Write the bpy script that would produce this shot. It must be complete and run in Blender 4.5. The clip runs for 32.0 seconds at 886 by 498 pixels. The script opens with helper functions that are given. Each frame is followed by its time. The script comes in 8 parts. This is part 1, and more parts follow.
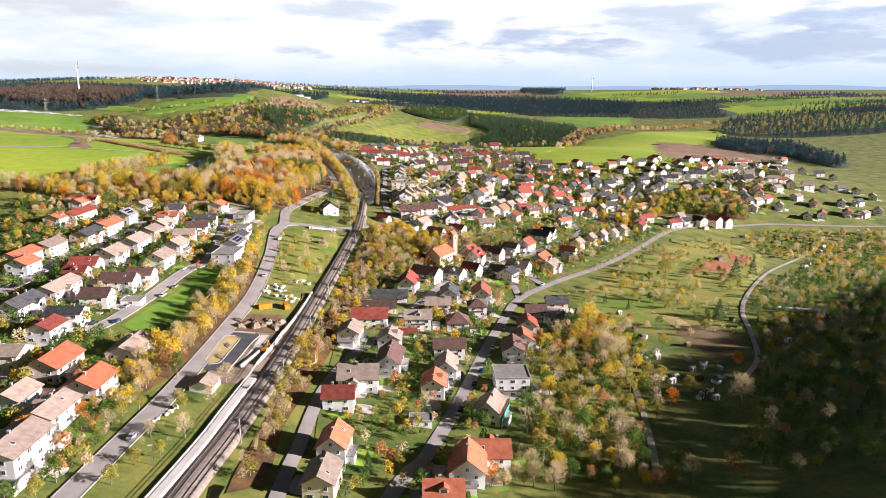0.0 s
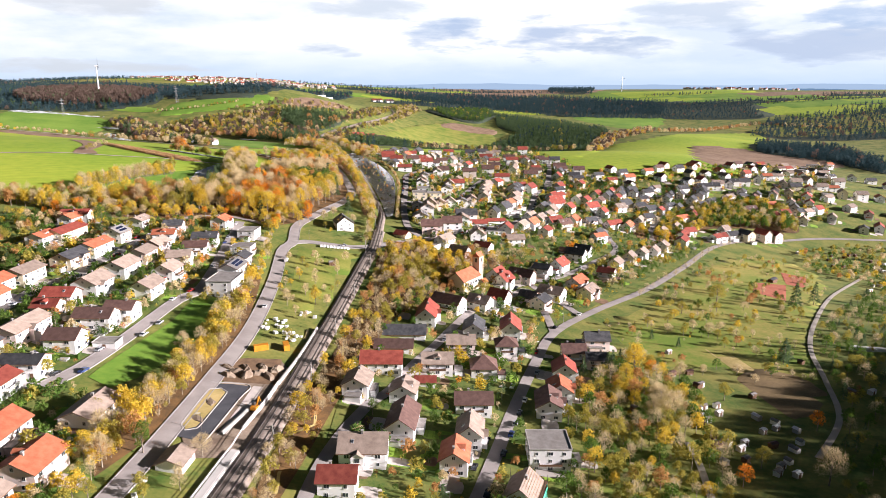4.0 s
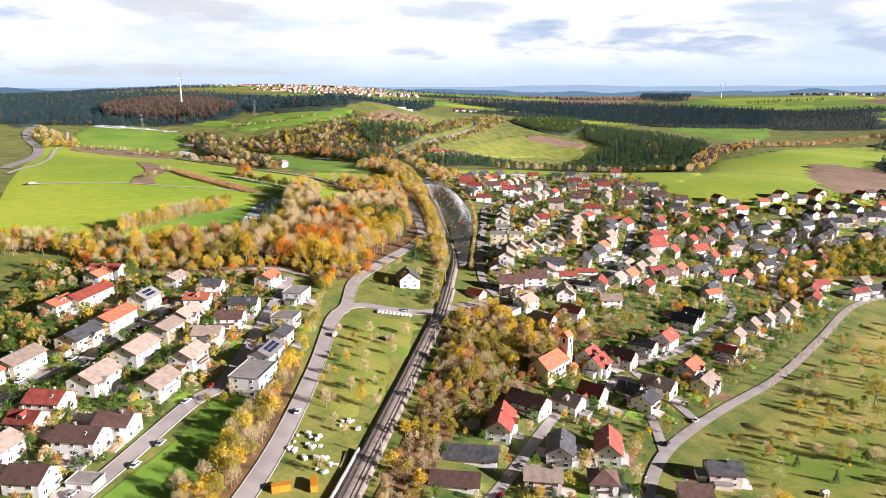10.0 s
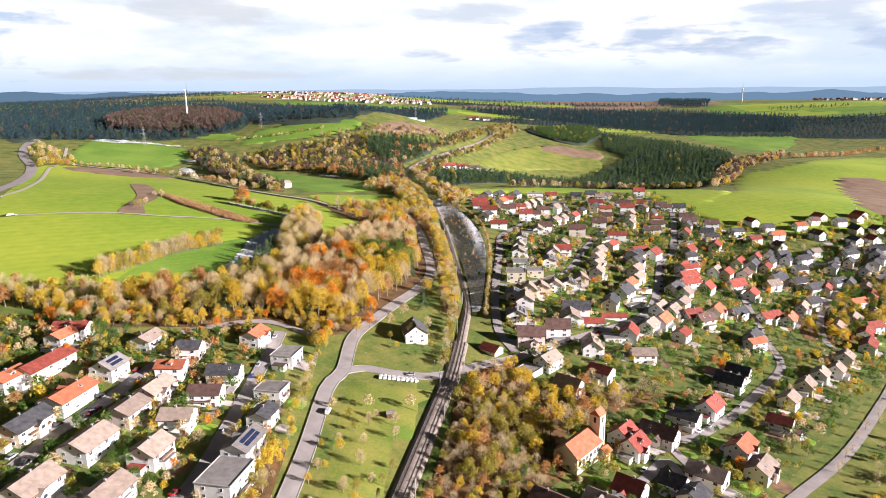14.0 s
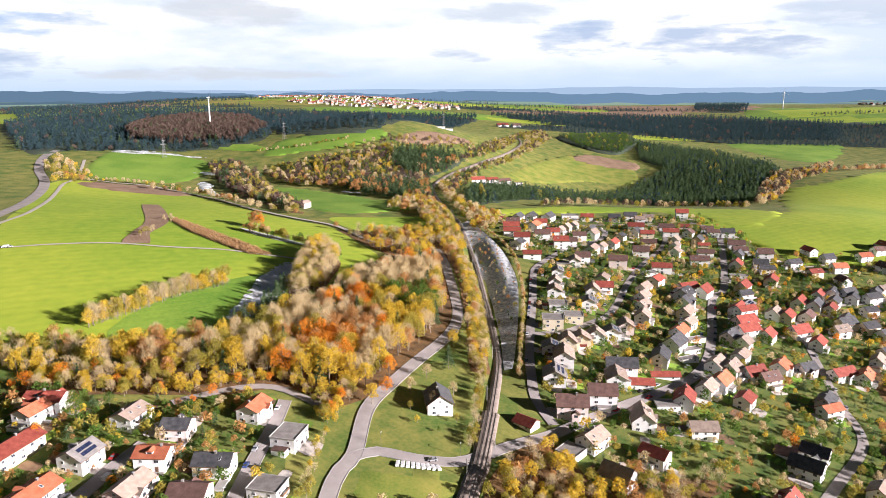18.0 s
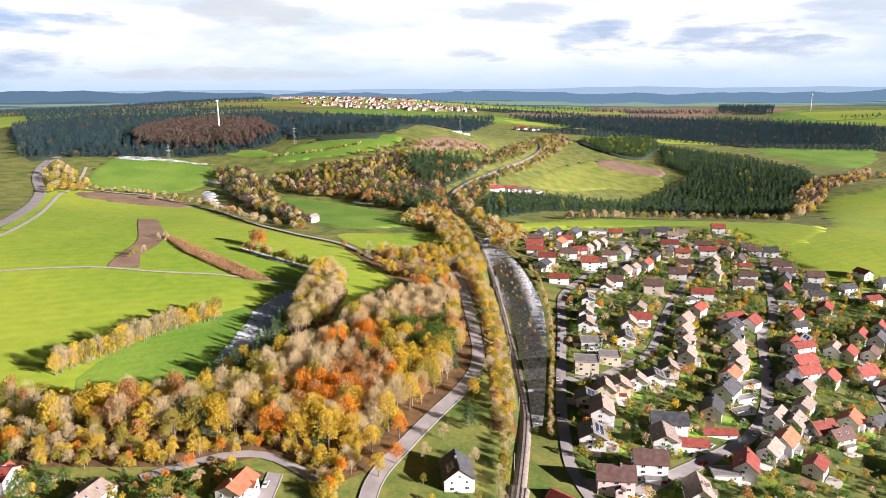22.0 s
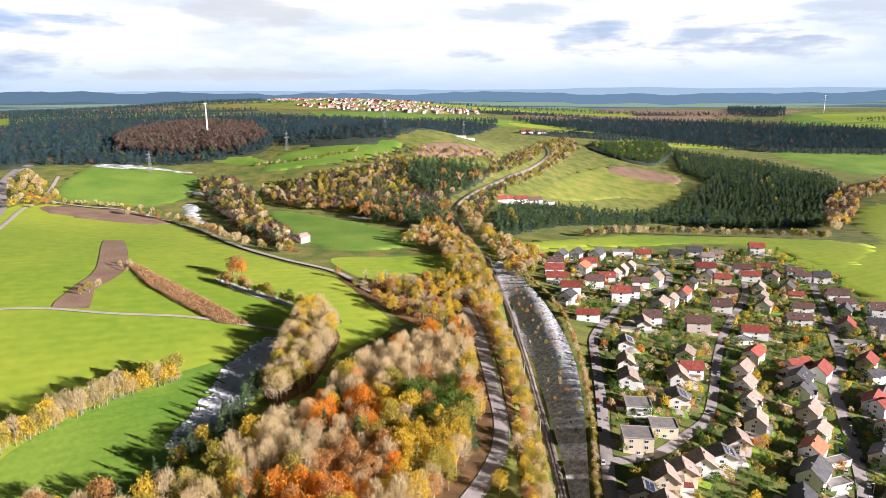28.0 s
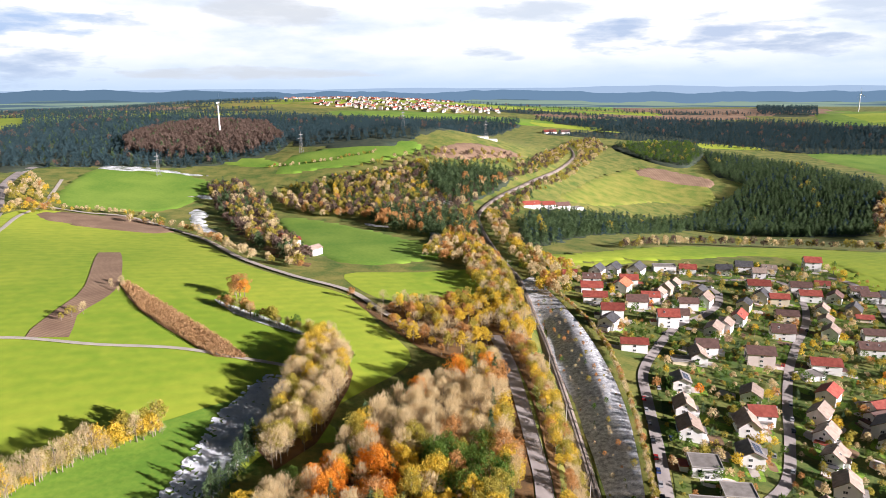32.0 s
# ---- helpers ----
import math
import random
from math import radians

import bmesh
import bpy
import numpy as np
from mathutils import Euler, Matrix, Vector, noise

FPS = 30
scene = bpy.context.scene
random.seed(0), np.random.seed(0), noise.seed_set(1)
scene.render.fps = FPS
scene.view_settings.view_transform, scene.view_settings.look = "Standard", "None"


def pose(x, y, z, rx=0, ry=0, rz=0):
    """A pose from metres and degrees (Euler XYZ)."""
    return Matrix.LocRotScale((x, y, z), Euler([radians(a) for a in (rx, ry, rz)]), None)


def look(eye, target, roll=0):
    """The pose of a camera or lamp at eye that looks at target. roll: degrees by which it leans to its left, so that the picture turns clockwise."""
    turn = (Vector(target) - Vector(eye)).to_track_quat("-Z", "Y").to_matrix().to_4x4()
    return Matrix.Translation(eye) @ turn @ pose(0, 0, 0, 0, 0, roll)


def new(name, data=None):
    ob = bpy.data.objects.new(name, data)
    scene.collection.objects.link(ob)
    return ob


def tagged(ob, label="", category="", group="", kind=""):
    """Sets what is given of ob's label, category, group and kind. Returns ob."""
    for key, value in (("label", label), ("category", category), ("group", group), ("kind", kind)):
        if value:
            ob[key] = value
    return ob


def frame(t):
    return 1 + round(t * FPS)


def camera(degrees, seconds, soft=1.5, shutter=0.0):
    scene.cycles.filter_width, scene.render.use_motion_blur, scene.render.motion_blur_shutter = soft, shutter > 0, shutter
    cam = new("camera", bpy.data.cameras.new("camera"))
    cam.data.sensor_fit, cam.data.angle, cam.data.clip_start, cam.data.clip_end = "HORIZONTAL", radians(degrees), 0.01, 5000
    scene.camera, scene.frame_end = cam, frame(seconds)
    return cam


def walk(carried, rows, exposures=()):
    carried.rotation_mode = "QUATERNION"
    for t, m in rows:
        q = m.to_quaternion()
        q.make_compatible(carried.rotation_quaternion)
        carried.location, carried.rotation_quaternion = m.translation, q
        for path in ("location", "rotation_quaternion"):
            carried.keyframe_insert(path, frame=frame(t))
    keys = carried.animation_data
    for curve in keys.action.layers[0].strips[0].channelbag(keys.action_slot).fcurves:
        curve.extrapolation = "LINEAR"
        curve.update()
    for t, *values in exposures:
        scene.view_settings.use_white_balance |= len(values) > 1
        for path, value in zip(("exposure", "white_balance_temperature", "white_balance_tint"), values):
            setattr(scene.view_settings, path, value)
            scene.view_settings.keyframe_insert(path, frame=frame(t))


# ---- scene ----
from mathutils import geometry

cam = camera(66.0, 32.0, soft=0.6)
PATH = [
    (0.0, pose(0.00, 0.00, 80.00, 76.39, -0.03, -10.77)),
    (0.5, pose(1.16, 6.04, 80.48, 76.35, -0.04, -10.75)),
    (1.0, pose(2.33, 12.11, 80.89, 76.32, -0.03, -10.65)),
    (1.5, pose(3.52, 18.20, 81.24, 76.31, -0.02, -10.41)),
    (2.0, pose(4.72, 24.30, 81.54, 76.31, -0.04, -10.10)),
    (2.5, pose(5.87, 30.42, 81.85, 76.30, -0.08, -9.81)),
    (3.0, pose(6.96, 36.54, 82.24, 76.31, -0.11, -9.51)),
    (3.5, pose(8.01, 42.68, 82.76, 76.28, -0.09, -9.25)),
    (5.5, pose(13.09, 68.42, 86.69, 76.34, -0.07, -6.25)),
    (6.0, pose(14.46, 75.10, 88.20, 76.38, -0.05, -5.99)),
    (6.5, pose(15.64, 81.81, 89.87, 76.41, -0.03, -6.05)),
    (7.0, pose(16.69, 88.54, 91.62, 76.41, 0.00, -5.92)),
    (7.5, pose(17.65, 95.26, 93.40, 76.40, 0.03, -5.51)),
    (8.0, pose(18.53, 101.97, 95.18, 76.40, 0.04, -4.64)),
    (8.5, pose(19.35, 108.67, 96.90, 76.39, 0.04, -3.45)),
    (9.0, pose(20.07, 115.33, 98.56, 76.37, 0.08, -2.46)),
    (9.5, pose(20.68, 121.95, 100.11, 76.39, 0.13, -1.95)),
    (10.0, pose(21.22, 128.55, 101.65, 76.44, 0.19, -1.67)),
    (11.0, pose(22.20, 141.83, 104.81, 76.47, 0.28, -1.17)),
    (12.0, pose(22.94, 155.25, 108.19, 76.55, 0.33, -0.68)),
    (13.0, pose(23.52, 168.49, 111.76, 76.54, 0.33, -0.61)),
    (14.0, pose(24.00, 181.26, 115.65, 76.64, 0.42, -0.57)),
    (14.5, pose(24.14, 187.63, 117.62, 76.60, 0.36, -0.50)),
    (16.5, pose(24.06, 214.39, 125.65, 76.59, 0.40, 0.58)),
    (17.0, pose(24.03, 221.16, 127.53, 76.61, 0.36, 0.96)),
    (17.5, pose(23.89, 227.97, 129.33, 76.61, 0.34, 1.37)),
    (18.0, pose(23.58, 234.80, 130.99, 76.63, 0.37, 1.78)),
    (18.5, pose(23.11, 241.62, 132.41, 76.65, 0.38, 2.14)),
    (19.0, pose(22.55, 248.39, 133.53, 76.60, 0.41, 2.43)),
    (19.5, pose(22.09, 255.14, 134.37, 76.62, 0.36, 2.74)),
    (20.0, pose(21.69, 261.86, 135.01, 76.62, 0.32, 2.93)),
    (21.0, pose(20.83, 275.20, 135.95, 76.62, 0.34, 3.12)),
    (22.0, pose(19.63, 288.46, 136.63, 76.62, 0.38, 3.07)),
    (23.0, pose(17.92, 301.64, 137.15, 76.67, 0.42, 3.11)),
    (24.0, pose(16.36, 314.60, 137.51, 76.68, 0.42, 3.08)),
    (25.0, pose(14.71, 327.51, 137.81, 76.72, 0.48, 3.06)),
    (25.5, pose(13.82, 333.98, 137.91, 76.71, 0.51, 3.10)),
    (27.5, pose(9.53, 360.50, 138.65, 76.66, 0.44, 2.97)),
    (28.0, pose(8.49, 367.33, 138.75, 76.67, 0.39, 2.97)),
    (29.0, pose(6.26, 381.16, 138.91, 76.59, 0.38, 2.87)),
    (30.0, pose(3.86, 394.81, 139.10, 76.58, 0.37, 2.80)),
    (30.5, pose(2.71, 401.43, 139.16, 76.57, 0.36, 2.88)),
    (31.0, pose(1.71, 407.84, 139.17, 76.56, 0.32, 3.15)),
    (31.5, pose(0.83, 414.00, 139.08, 76.57, 0.33, 3.91)),
    (32.0, pose(-0.00, 420.00, 138.92, 76.55, 0.41, 4.45)),
]
walk(cam, PATH)

# ---- light: low autumn sun behind the right shoulder, broken cloud ahead ----
SUN_HEADING = 109.0      # degrees clockwise from +y, where the sun stands
SUN_HEIGHT = 14.5
scene.view_settings.exposure = 1.5

world = bpy.data.worlds.new("autumn_sky")
scene.world = world
world.use_nodes = True


def sky_nodes(tree):
    n, l = tree.nodes, tree.links
    n.clear()
    out = n.new("ShaderNodeOutputWorld")
    bg = n.new("ShaderNodeBackground")
    l.new(bg.outputs[0], out.inputs[0])
    sky = n.new("ShaderNodeTexSky")
    sky.sky_type, sky.sun_disc = "NISHITA", False
    sky.sun_elevation, sky.sun_rotation = radians(SUN_HEIGHT), radians(SUN_HEADING)
    air = n.new("ShaderNodeVectorMath")
    air.operation = "SCALE"
    l.new(sky.outputs[0], air.inputs[0])
    air.inputs["Scale"].default_value = 0.030
    co = n.new("ShaderNodeTexCoord")
    sep = n.new("ShaderNodeSeparateXYZ")
    l.new(co.outputs["Generated"], sep.inputs[0])

    def ramp(value, stops):
        r = n.new("ShaderNodeValToRGB")
        e = r.color_ramp.elements
        for k, (p, c) in enumerate(stops):
            s = e[k] if k < 2 else e.new(p)
            s.position, s.color = p, (*c, 1) if len(c) == 3 else c
        l.new(value, r.inputs[0])
        return r.outputs[0]

    def maths(op, a, b=None):
        m = n.new("ShaderNodeMath")
        m.operation = op
        for k, v in enumerate((a, b)):
            if v is not None:
                if isinstance(v, (int, float)):
                    m.inputs[k].default_value = v
                else:
                    l.new(v, m.inputs[k])
        return m.outputs[0]

    def mix(f, a, b):
        m = n.new("ShaderNodeMix")
        m.data_type = "RGBA"
        for k, v in ((0, f), (6, a), (7, b)):
            if isinstance(v, tuple):
                m.inputs[k].default_value = (*v, 1)
            else:
                l.new(v, m.inputs[k])
        return m.outputs[2]

    def clouds(sx, sz, scale, detail, shift):
        mp = n.new("ShaderNodeMapping")
        mp.inputs["Scale"].default_value = (sx, sx, sz)
        mp.inputs["Location"].default_value = shift
        l.new(co.outputs["Generated"], mp.inputs[0])
        t = n.new("ShaderNodeTexNoise")
        t.inputs["Scale"].default_value, t.inputs["Detail"].default_value = scale, detail
        t.inputs["Roughness"].default_value = 0.55
        l.new(mp.outputs[0], t.inputs["Vector"])
        return t.outputs["Fac"]

    up = sep.outputs["Z"]
    heading = maths("ARCTAN2", sep.outputs["X"], sep.outputs["Y"])
    big = clouds(1.0, 4.0, 5.0, 7, (0.4, 1.7, 0.2))
    wisp = clouds(1.0, 5.0, 13.0, 6, (2.3, 0.1, 0.9))
    fluff = maths("ADD", maths("MULTIPLY", maths("SUBTRACT", big, 0.5), 3.6), maths("MULTIPLY", maths("SUBTRACT", wisp, 0.5), 3.0))
    # a white deck with soft grey bellies; pale clear air low down
    deck = mix(ramp(big, [(0.42, (0, 0, 0)), (0.62, (1, 1, 1))]), (1.24, 1.24, 1.26), (0.86, 0.96, 1.14))
    clear = ramp(maths("MULTIPLY", maths("ADD", up, maths("MULTIPLY", fluff, 0.006)), 12.0), [(0.0, (1, 1, 1)), (0.62, (0, 0, 0))])
    cover = mix(clear, deck, (0.70, 0.86, 1.12))
    # single grey and blue gaps in the deck: heading, height, half width, half height
    for a, e, wa, we, c in ((-33.5, 4.4, 5.6, 1.2, (0.44, 0.63, 0.98)), (-28.4, 4.7, 3.6, 0.8, (0.56, 0.70, 0.96)), (-34.0, 1.7, 6.4, 1.5, (0.52, 0.65, 0.90)), (-21.0, 1.1, 11.0, 0.6, (0.76, 0.81, 0.90)),
                           (-17.5, 5.9, 6.0, 1.4, (0.80, 0.84, 0.92)), (-0.8, 2.5, 4.4, 1.1, (0.62, 0.72, 0.92)), (9.0, 3.6, 5.8, 1.8, (0.48, 0.62, 0.90)), (17.6, 3.5, 7.4, 2.0, (0.50, 0.63, 0.90)),
                           (22.0, 2.7, 4.6, 1.2, (0.58, 0.69, 0.91)), (28.0, 5.2, 6.0, 1.3, (0.70, 0.80, 0.98)), (39.5, 2.7, 8.0, 1.6, (0.58, 0.69, 0.92)), (41.0, 4.7, 5.6, 1.3, (0.54, 0.69, 0.97)), (3.0, 5.6, 5.0, 0.9, (0.76, 0.84, 0.98))):
        da = maths("DIVIDE", maths("SUBTRACT", heading, radians(a)), radians(wa))
        de = maths("DIVIDE", maths("SUBTRACT", up, math.sin(radians(e))), radians(we))
        d = maths("SUBTRACT", maths("ADD", 0.78, fluff), maths("ADD", maths("MULTIPLY", da, da), maths("MULTIPLY", de, de)))
        spot = ramp(d, [(0.0, (0, 0, 0)), (0.3, (0.55, 0.55, 0.55)), (0.75, (1, 1, 1))])
        cover = mix(maths("MULTIPLY", spot, 0.82), cover, c)
    # the land beyond the modelled plateau, distance haze painted in as blue: two chains of hills, woods and pale fields
    def along(scale, stretch, shift, detail=4):
        mp = n.new("ShaderNodeMapping")
        mp.inputs["Scale"].default_value = (1, 1, stretch)
        mp.inputs["Location"].default_value = (shift, shift * 0.7, 0)
        l.new(co.outputs["Generated"], mp.inputs[0])
        t = n.new("ShaderNodeTexNoise")
        t.inputs["Scale"].default_value, t.inputs["Detail"].default_value = scale, detail
        l.new(mp.outputs[0], t.inputs["Vector"])
        return t.outputs["Fac"]

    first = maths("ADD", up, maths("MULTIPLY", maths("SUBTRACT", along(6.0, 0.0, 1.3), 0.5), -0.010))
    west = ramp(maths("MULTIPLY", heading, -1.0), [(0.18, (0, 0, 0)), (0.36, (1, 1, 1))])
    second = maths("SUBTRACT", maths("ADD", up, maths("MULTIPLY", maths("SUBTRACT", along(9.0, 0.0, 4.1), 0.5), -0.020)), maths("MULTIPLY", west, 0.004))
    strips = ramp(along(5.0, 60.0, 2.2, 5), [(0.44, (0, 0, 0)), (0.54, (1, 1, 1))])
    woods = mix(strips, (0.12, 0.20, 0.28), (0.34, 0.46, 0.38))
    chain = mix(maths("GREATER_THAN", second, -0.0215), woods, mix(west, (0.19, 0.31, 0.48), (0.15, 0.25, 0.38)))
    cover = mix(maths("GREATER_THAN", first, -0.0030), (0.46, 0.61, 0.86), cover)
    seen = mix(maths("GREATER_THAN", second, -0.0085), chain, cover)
    # the cloud deck thins out overhead, where clear air lights the land
    high = ramp(up, [(0.15, (0, 0, 0)), (0.27, (1, 1, 1))])
    # and gives way to clear air round the sides and behind, where the sun stands
    side = ramp(maths("DIVIDE", maths("ABSOLUTE", heading), math.pi), [(0.32, (0, 0, 0)), (0.55, (1, 1, 1))])
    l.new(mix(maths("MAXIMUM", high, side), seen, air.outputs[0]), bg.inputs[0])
    bg.inputs[1].default_value = 0.325


sky_nodes(world.node_tree)
sun = new("sun", bpy.data.lights.new("sun", "SUN"))
sun.data.energy, sun.data.angle, sun.data.color = 5.0, radians(0.6), (1.0, 0.9, 0.92)
h = radians(SUN_HEADING)
sun.matrix_world = look((math.sin(h) * 400, math.cos(h) * 400, 400 * math.tan(radians(SUN_HEIGHT))), (0, 0, 0))


# ---- materials ----
def material(name, a, b, scale=0.5, rough=0.8, bump=0.0, spread=0.0, island=0.0, metal=0.0, through_light=0.0, fine=12.0, spec=0.3, stripes=None):
    """Two tones mixed by a coarse and a fine noise in metres; spread: each object's own tone; island: each loose piece's."""
    m = bpy.data.materials.new(name)
    m.use_nodes = True
    n, l = m.node_tree.nodes, m.node_tree.links
    p = n["Principled BSDF"]
    p.inputs["Roughness"].default_value, p.inputs["Metallic"].default_value = rough, metal
    p.inputs["Specular IOR Level"].default_value = spec
    geo = n.new("ShaderNodeNewGeometry")
    one, two = n.new("ShaderNodeTexNoise"), n.new("ShaderNodeTexNoise")
    for t, s, d in ((one, scale, 4), (two, scale * fine, 3)):
        t.inputs["Scale"].default_value, t.inputs["Detail"].default_value = s, d
        l.new(geo.outputs["Position"], t.inputs["Vector"])
    add = n.new("ShaderNodeMath")
    add.operation = "MULTIPLY_ADD"
    l.new(two.outputs["Fac"], add.inputs[0])
    add.inputs[1].default_value = 0.45
    l.new(one.outputs["Fac"], add.inputs[2])
    r = n.new("ShaderNodeMapRange")
    r.inputs["From Min"].default_value, r.inputs["From Max"].default_value = 0.52, 0.93
    l.new(add.outputs[0], r.inputs["Value"])
    mx = n.new("ShaderNodeMix")
    mx.data_type = "RGBA"
    mx.inputs[6].default_value, mx.inputs[7].default_value = (*a, 1), (*b, 1)
    l.new(r.outputs[0], mx.inputs[0])
    col = mx.outputs[2]
    if stripes:
        wave = n.new("ShaderNodeTexWave")
        turn = n.new("ShaderNodeMapping")
        turn.inputs["Rotation"].default_value = (0, 0, radians(stripes[1]))
        l.new(geo.outputs["Position"], turn.inputs[0])
        l.new(turn.outputs[0], wave.inputs["Vector"])
        wave.inputs["Scale"].default_value, wave.inputs["Distortion"].default_value, wave.inputs["Detail Scale"].default_value = stripes[0], 1.5, 0.02
        shade = n.new("ShaderNodeMapRange")
        shade.inputs["To Min"].default_value, shade.inputs["To Max"].default_value = 1 - stripes[2], 1 + stripes[2]
        l.new(wave.outputs["Fac"], shade.inputs["Value"])
        row = n.new("ShaderNodeVectorMath")
        row.operation = "SCALE"
        l.new(col, row.inputs[0])
        l.new(shade.outputs[0], row.inputs["Scale"])
        col = row.outputs[0]
    if spread or island:
        hsv = n.new("ShaderNodeHueSaturation")
        ob = n.new("ShaderNodeObjectInfo")
        k = n.new("ShaderNodeMapRange")
        k.inputs["To Min"].default_value, k.inputs["To Max"].default_value = 1 - (spread or island), 1 + (spread or island)
        l.new(ob.outputs["Random"] if spread else geo.outputs["Random Per Island"], k.inputs["Value"])
        l.new(k.outputs[0], hsv.inputs["Value"])
        l.new(col, hsv.inputs["Color"])
        col = hsv.outputs[0]
    l.new(col, p.inputs["Base Color"])
    if through_light:
        back, both = n.new("ShaderNodeBsdfTranslucent"), n.new("ShaderNodeMixShader")
        both.inputs[0].default_value = through_light
        l.new(col, back.inputs[0])
        l.new(p.outputs[0], both.inputs[1])
        l.new(back.outputs[0], both.inputs[2])
        l.new(both.outputs[0], n["Material Output"].inputs[0])
    if bump:
        bp = n.new("ShaderNodeBump")
        bp.inputs["Strength"].default_value, bp.inputs["Distance"].default_value = bump, 0.1
        l.new(two.outputs["Fac"], bp.inputs["Height"])
        l.new(bp.outputs[0], p.inputs["Normal"])
    return m


M = {}
M["land"] = material("rough_grass", (0.065, 0.12, 0.018), (0.235, 0.22, 0.055), 0.06, 0.95, fine=9)
M["meadow"] = material("bright_meadow", (0.185, 0.3, 0.02), (0.355, 0.415, 0.04), 0.006, 0.95, fine=22, stripes=(0.035, 62, 0.03))
M["meadow2"] = material("green_meadow", (0.1, 0.215, 0.02), (0.2, 0.31, 0.04), 0.02, 0.95, fine=20)
M["lawn"] = material("lawn", (0.11, 0.175, 0.022), (0.27, 0.255, 0.055), 0.05, 0.95, fine=16)
M["dry_meadow"] = material("dry_meadow", (0.13, 0.2, 0.022), (0.34, 0.27, 0.075), 0.03, 0.95, fine=14)
M["soil"] = material("ploughed_soil", (0.19, 0.12, 0.08), (0.29, 0.2, 0.13), 0.05, 0.95, fine=20, stripes=(0.12, 20, 0.12))
M["earth"] = material("dug_earth", (0.14, 0.10, 0.07), (0.30, 0.24, 0.18), 0.12, 0.95, fine=10)
M["maize"] = material("maize_stubble", (0.36, 0.24, 0.11), (0.22, 0.14, 0.07), 0.3, 0.95, stripes=(0.25, -45, 0.3))
M["maize_leaf"] = material("dry_maize_leaves", (0.4, 0.24, 0.11), (0.52, 0.34, 0.18), 0.3, 0.9, island=0.2, through_light=0.4)
M["snow"] = material("thin_snow", (0.16, 0.2, 0.13), (0.85, 0.88, 0.94), 0.13, 0.8, fine=11)
M["clay"] = material("red_clay", (0.34, 0.10, 0.06), (0.42, 0.15, 0.09), 0.2, 0.9)
M["asphalt"] = material("asphalt", (0.25, 0.225, 0.215), (0.34, 0.31, 0.295), 0.15, 0.85, fine=20)
M["gravel"] = material("gravel", (0.36, 0.33, 0.28), (0.46, 0.42, 0.37), 0.2, 0.9)
M["ballast"] = material("rail_ballast", (0.19, 0.155, 0.13), (0.31, 0.26, 0.225), 0.6, 0.95)
M["steel"] = material("rail_steel", (0.25, 0.22, 0.2), (0.4, 0.38, 0.36), 0.5, 0.4, metal=0.8)
M["concrete"] = material("concrete", (0.36, 0.35, 0.33), (0.48, 0.46, 0.44), 0.3, 0.85)
M["plaster"] = material("white_plaster", (0.76, 0.755, 0.76), (0.83, 0.825, 0.83), 0.25, 0.85, spread=0.06)
M["cream"] = material("cream_plaster", (0.66, 0.57, 0.42), (0.74, 0.66, 0.5), 0.25, 0.85, spread=0.08)
M["pink"] = material("pink_plaster", (0.70, 0.58, 0.56), (0.76, 0.65, 0.62), 0.25, 0.85, spread=0.08)
M["T"] = material("weathered_tan_tiles", (0.23, 0.178, 0.145), (0.36, 0.285, 0.235), 0.5, 0.8, 0.3, spread=0.2)
M["B"] = material("brown_tiles", (0.095, 0.053, 0.045), (0.16, 0.095, 0.08), 0.5, 0.75, 0.3, spread=0.2)
M["R"] = material("red_tiles", (0.2, 0.04, 0.03), (0.33, 0.085, 0.06), 0.5, 0.7, 0.3, spread=0.25)
M["O"] = material("orange_tiles", (0.36, 0.10, 0.05), (0.48, 0.165, 0.09), 0.5, 0.75, 0.3, spread=0.2)
M["G"] = material("anthracite_tiles", (0.04, 0.042, 0.047), (0.10, 0.1, 0.105), 0.5, 0.6, 0.3, spread=0.25)
M["S"] = material("grey_tiles", (0.16, 0.15, 0.145), (0.25, 0.235, 0.22), 0.5, 0.75, 0.3, spread=0.2)
M["F"] = material("gravel_roof", (0.22, 0.2, 0.185), (0.33, 0.31, 0.29), 0.4, 0.9, spread=0.15)
M["H"] = M["B"]
M["frame"] = material("white_frame", (0.72, 0.72, 0.72), (0.8, 0.8, 0.8), 1.0, 0.5)
M["glass"] = material("window_glass", (0.03, 0.035, 0.045), (0.06, 0.07, 0.08), 0.3, 0.08, spec=0.6)
M["wood"] = material("dark_wood", (0.10, 0.055, 0.03), (0.18, 0.10, 0.06), 1.2, 0.8)
M["galvanised"] = material("weathered_galvanised_steel", (0.16, 0.165, 0.17), (0.26, 0.265, 0.27), 0.5, 0.7)
M["sleeper"] = material("weathered_sleepers", (0.13, 0.105, 0.09), (0.22, 0.185, 0.16), 0.8, 0.9)
M["kerb"] = material("worn_kerb", (0.24, 0.23, 0.22), (0.32, 0.3, 0.29), 0.4, 0.9)
M["panel"] = material("solar_cells", (0.015, 0.02, 0.05), (0.03, 0.04, 0.08), 0.5, 0.15, spec=0.6)
M["bark"] = material("bark", (0.14, 0.115, 0.09), (0.3, 0.25, 0.19), 0.8, 0.95)
LEAF = dict(scale=0.25, rough=0.85, island=0.12, through_light=0.45)
M["bare"] = material("bare_twigs", (0.5, 0.4, 0.22), (0.7, 0.575, 0.35), **LEAF)
M["rust"] = material("rust_leaves", (0.43, 0.22, 0.075), (0.56, 0.32, 0.125), **LEAF)
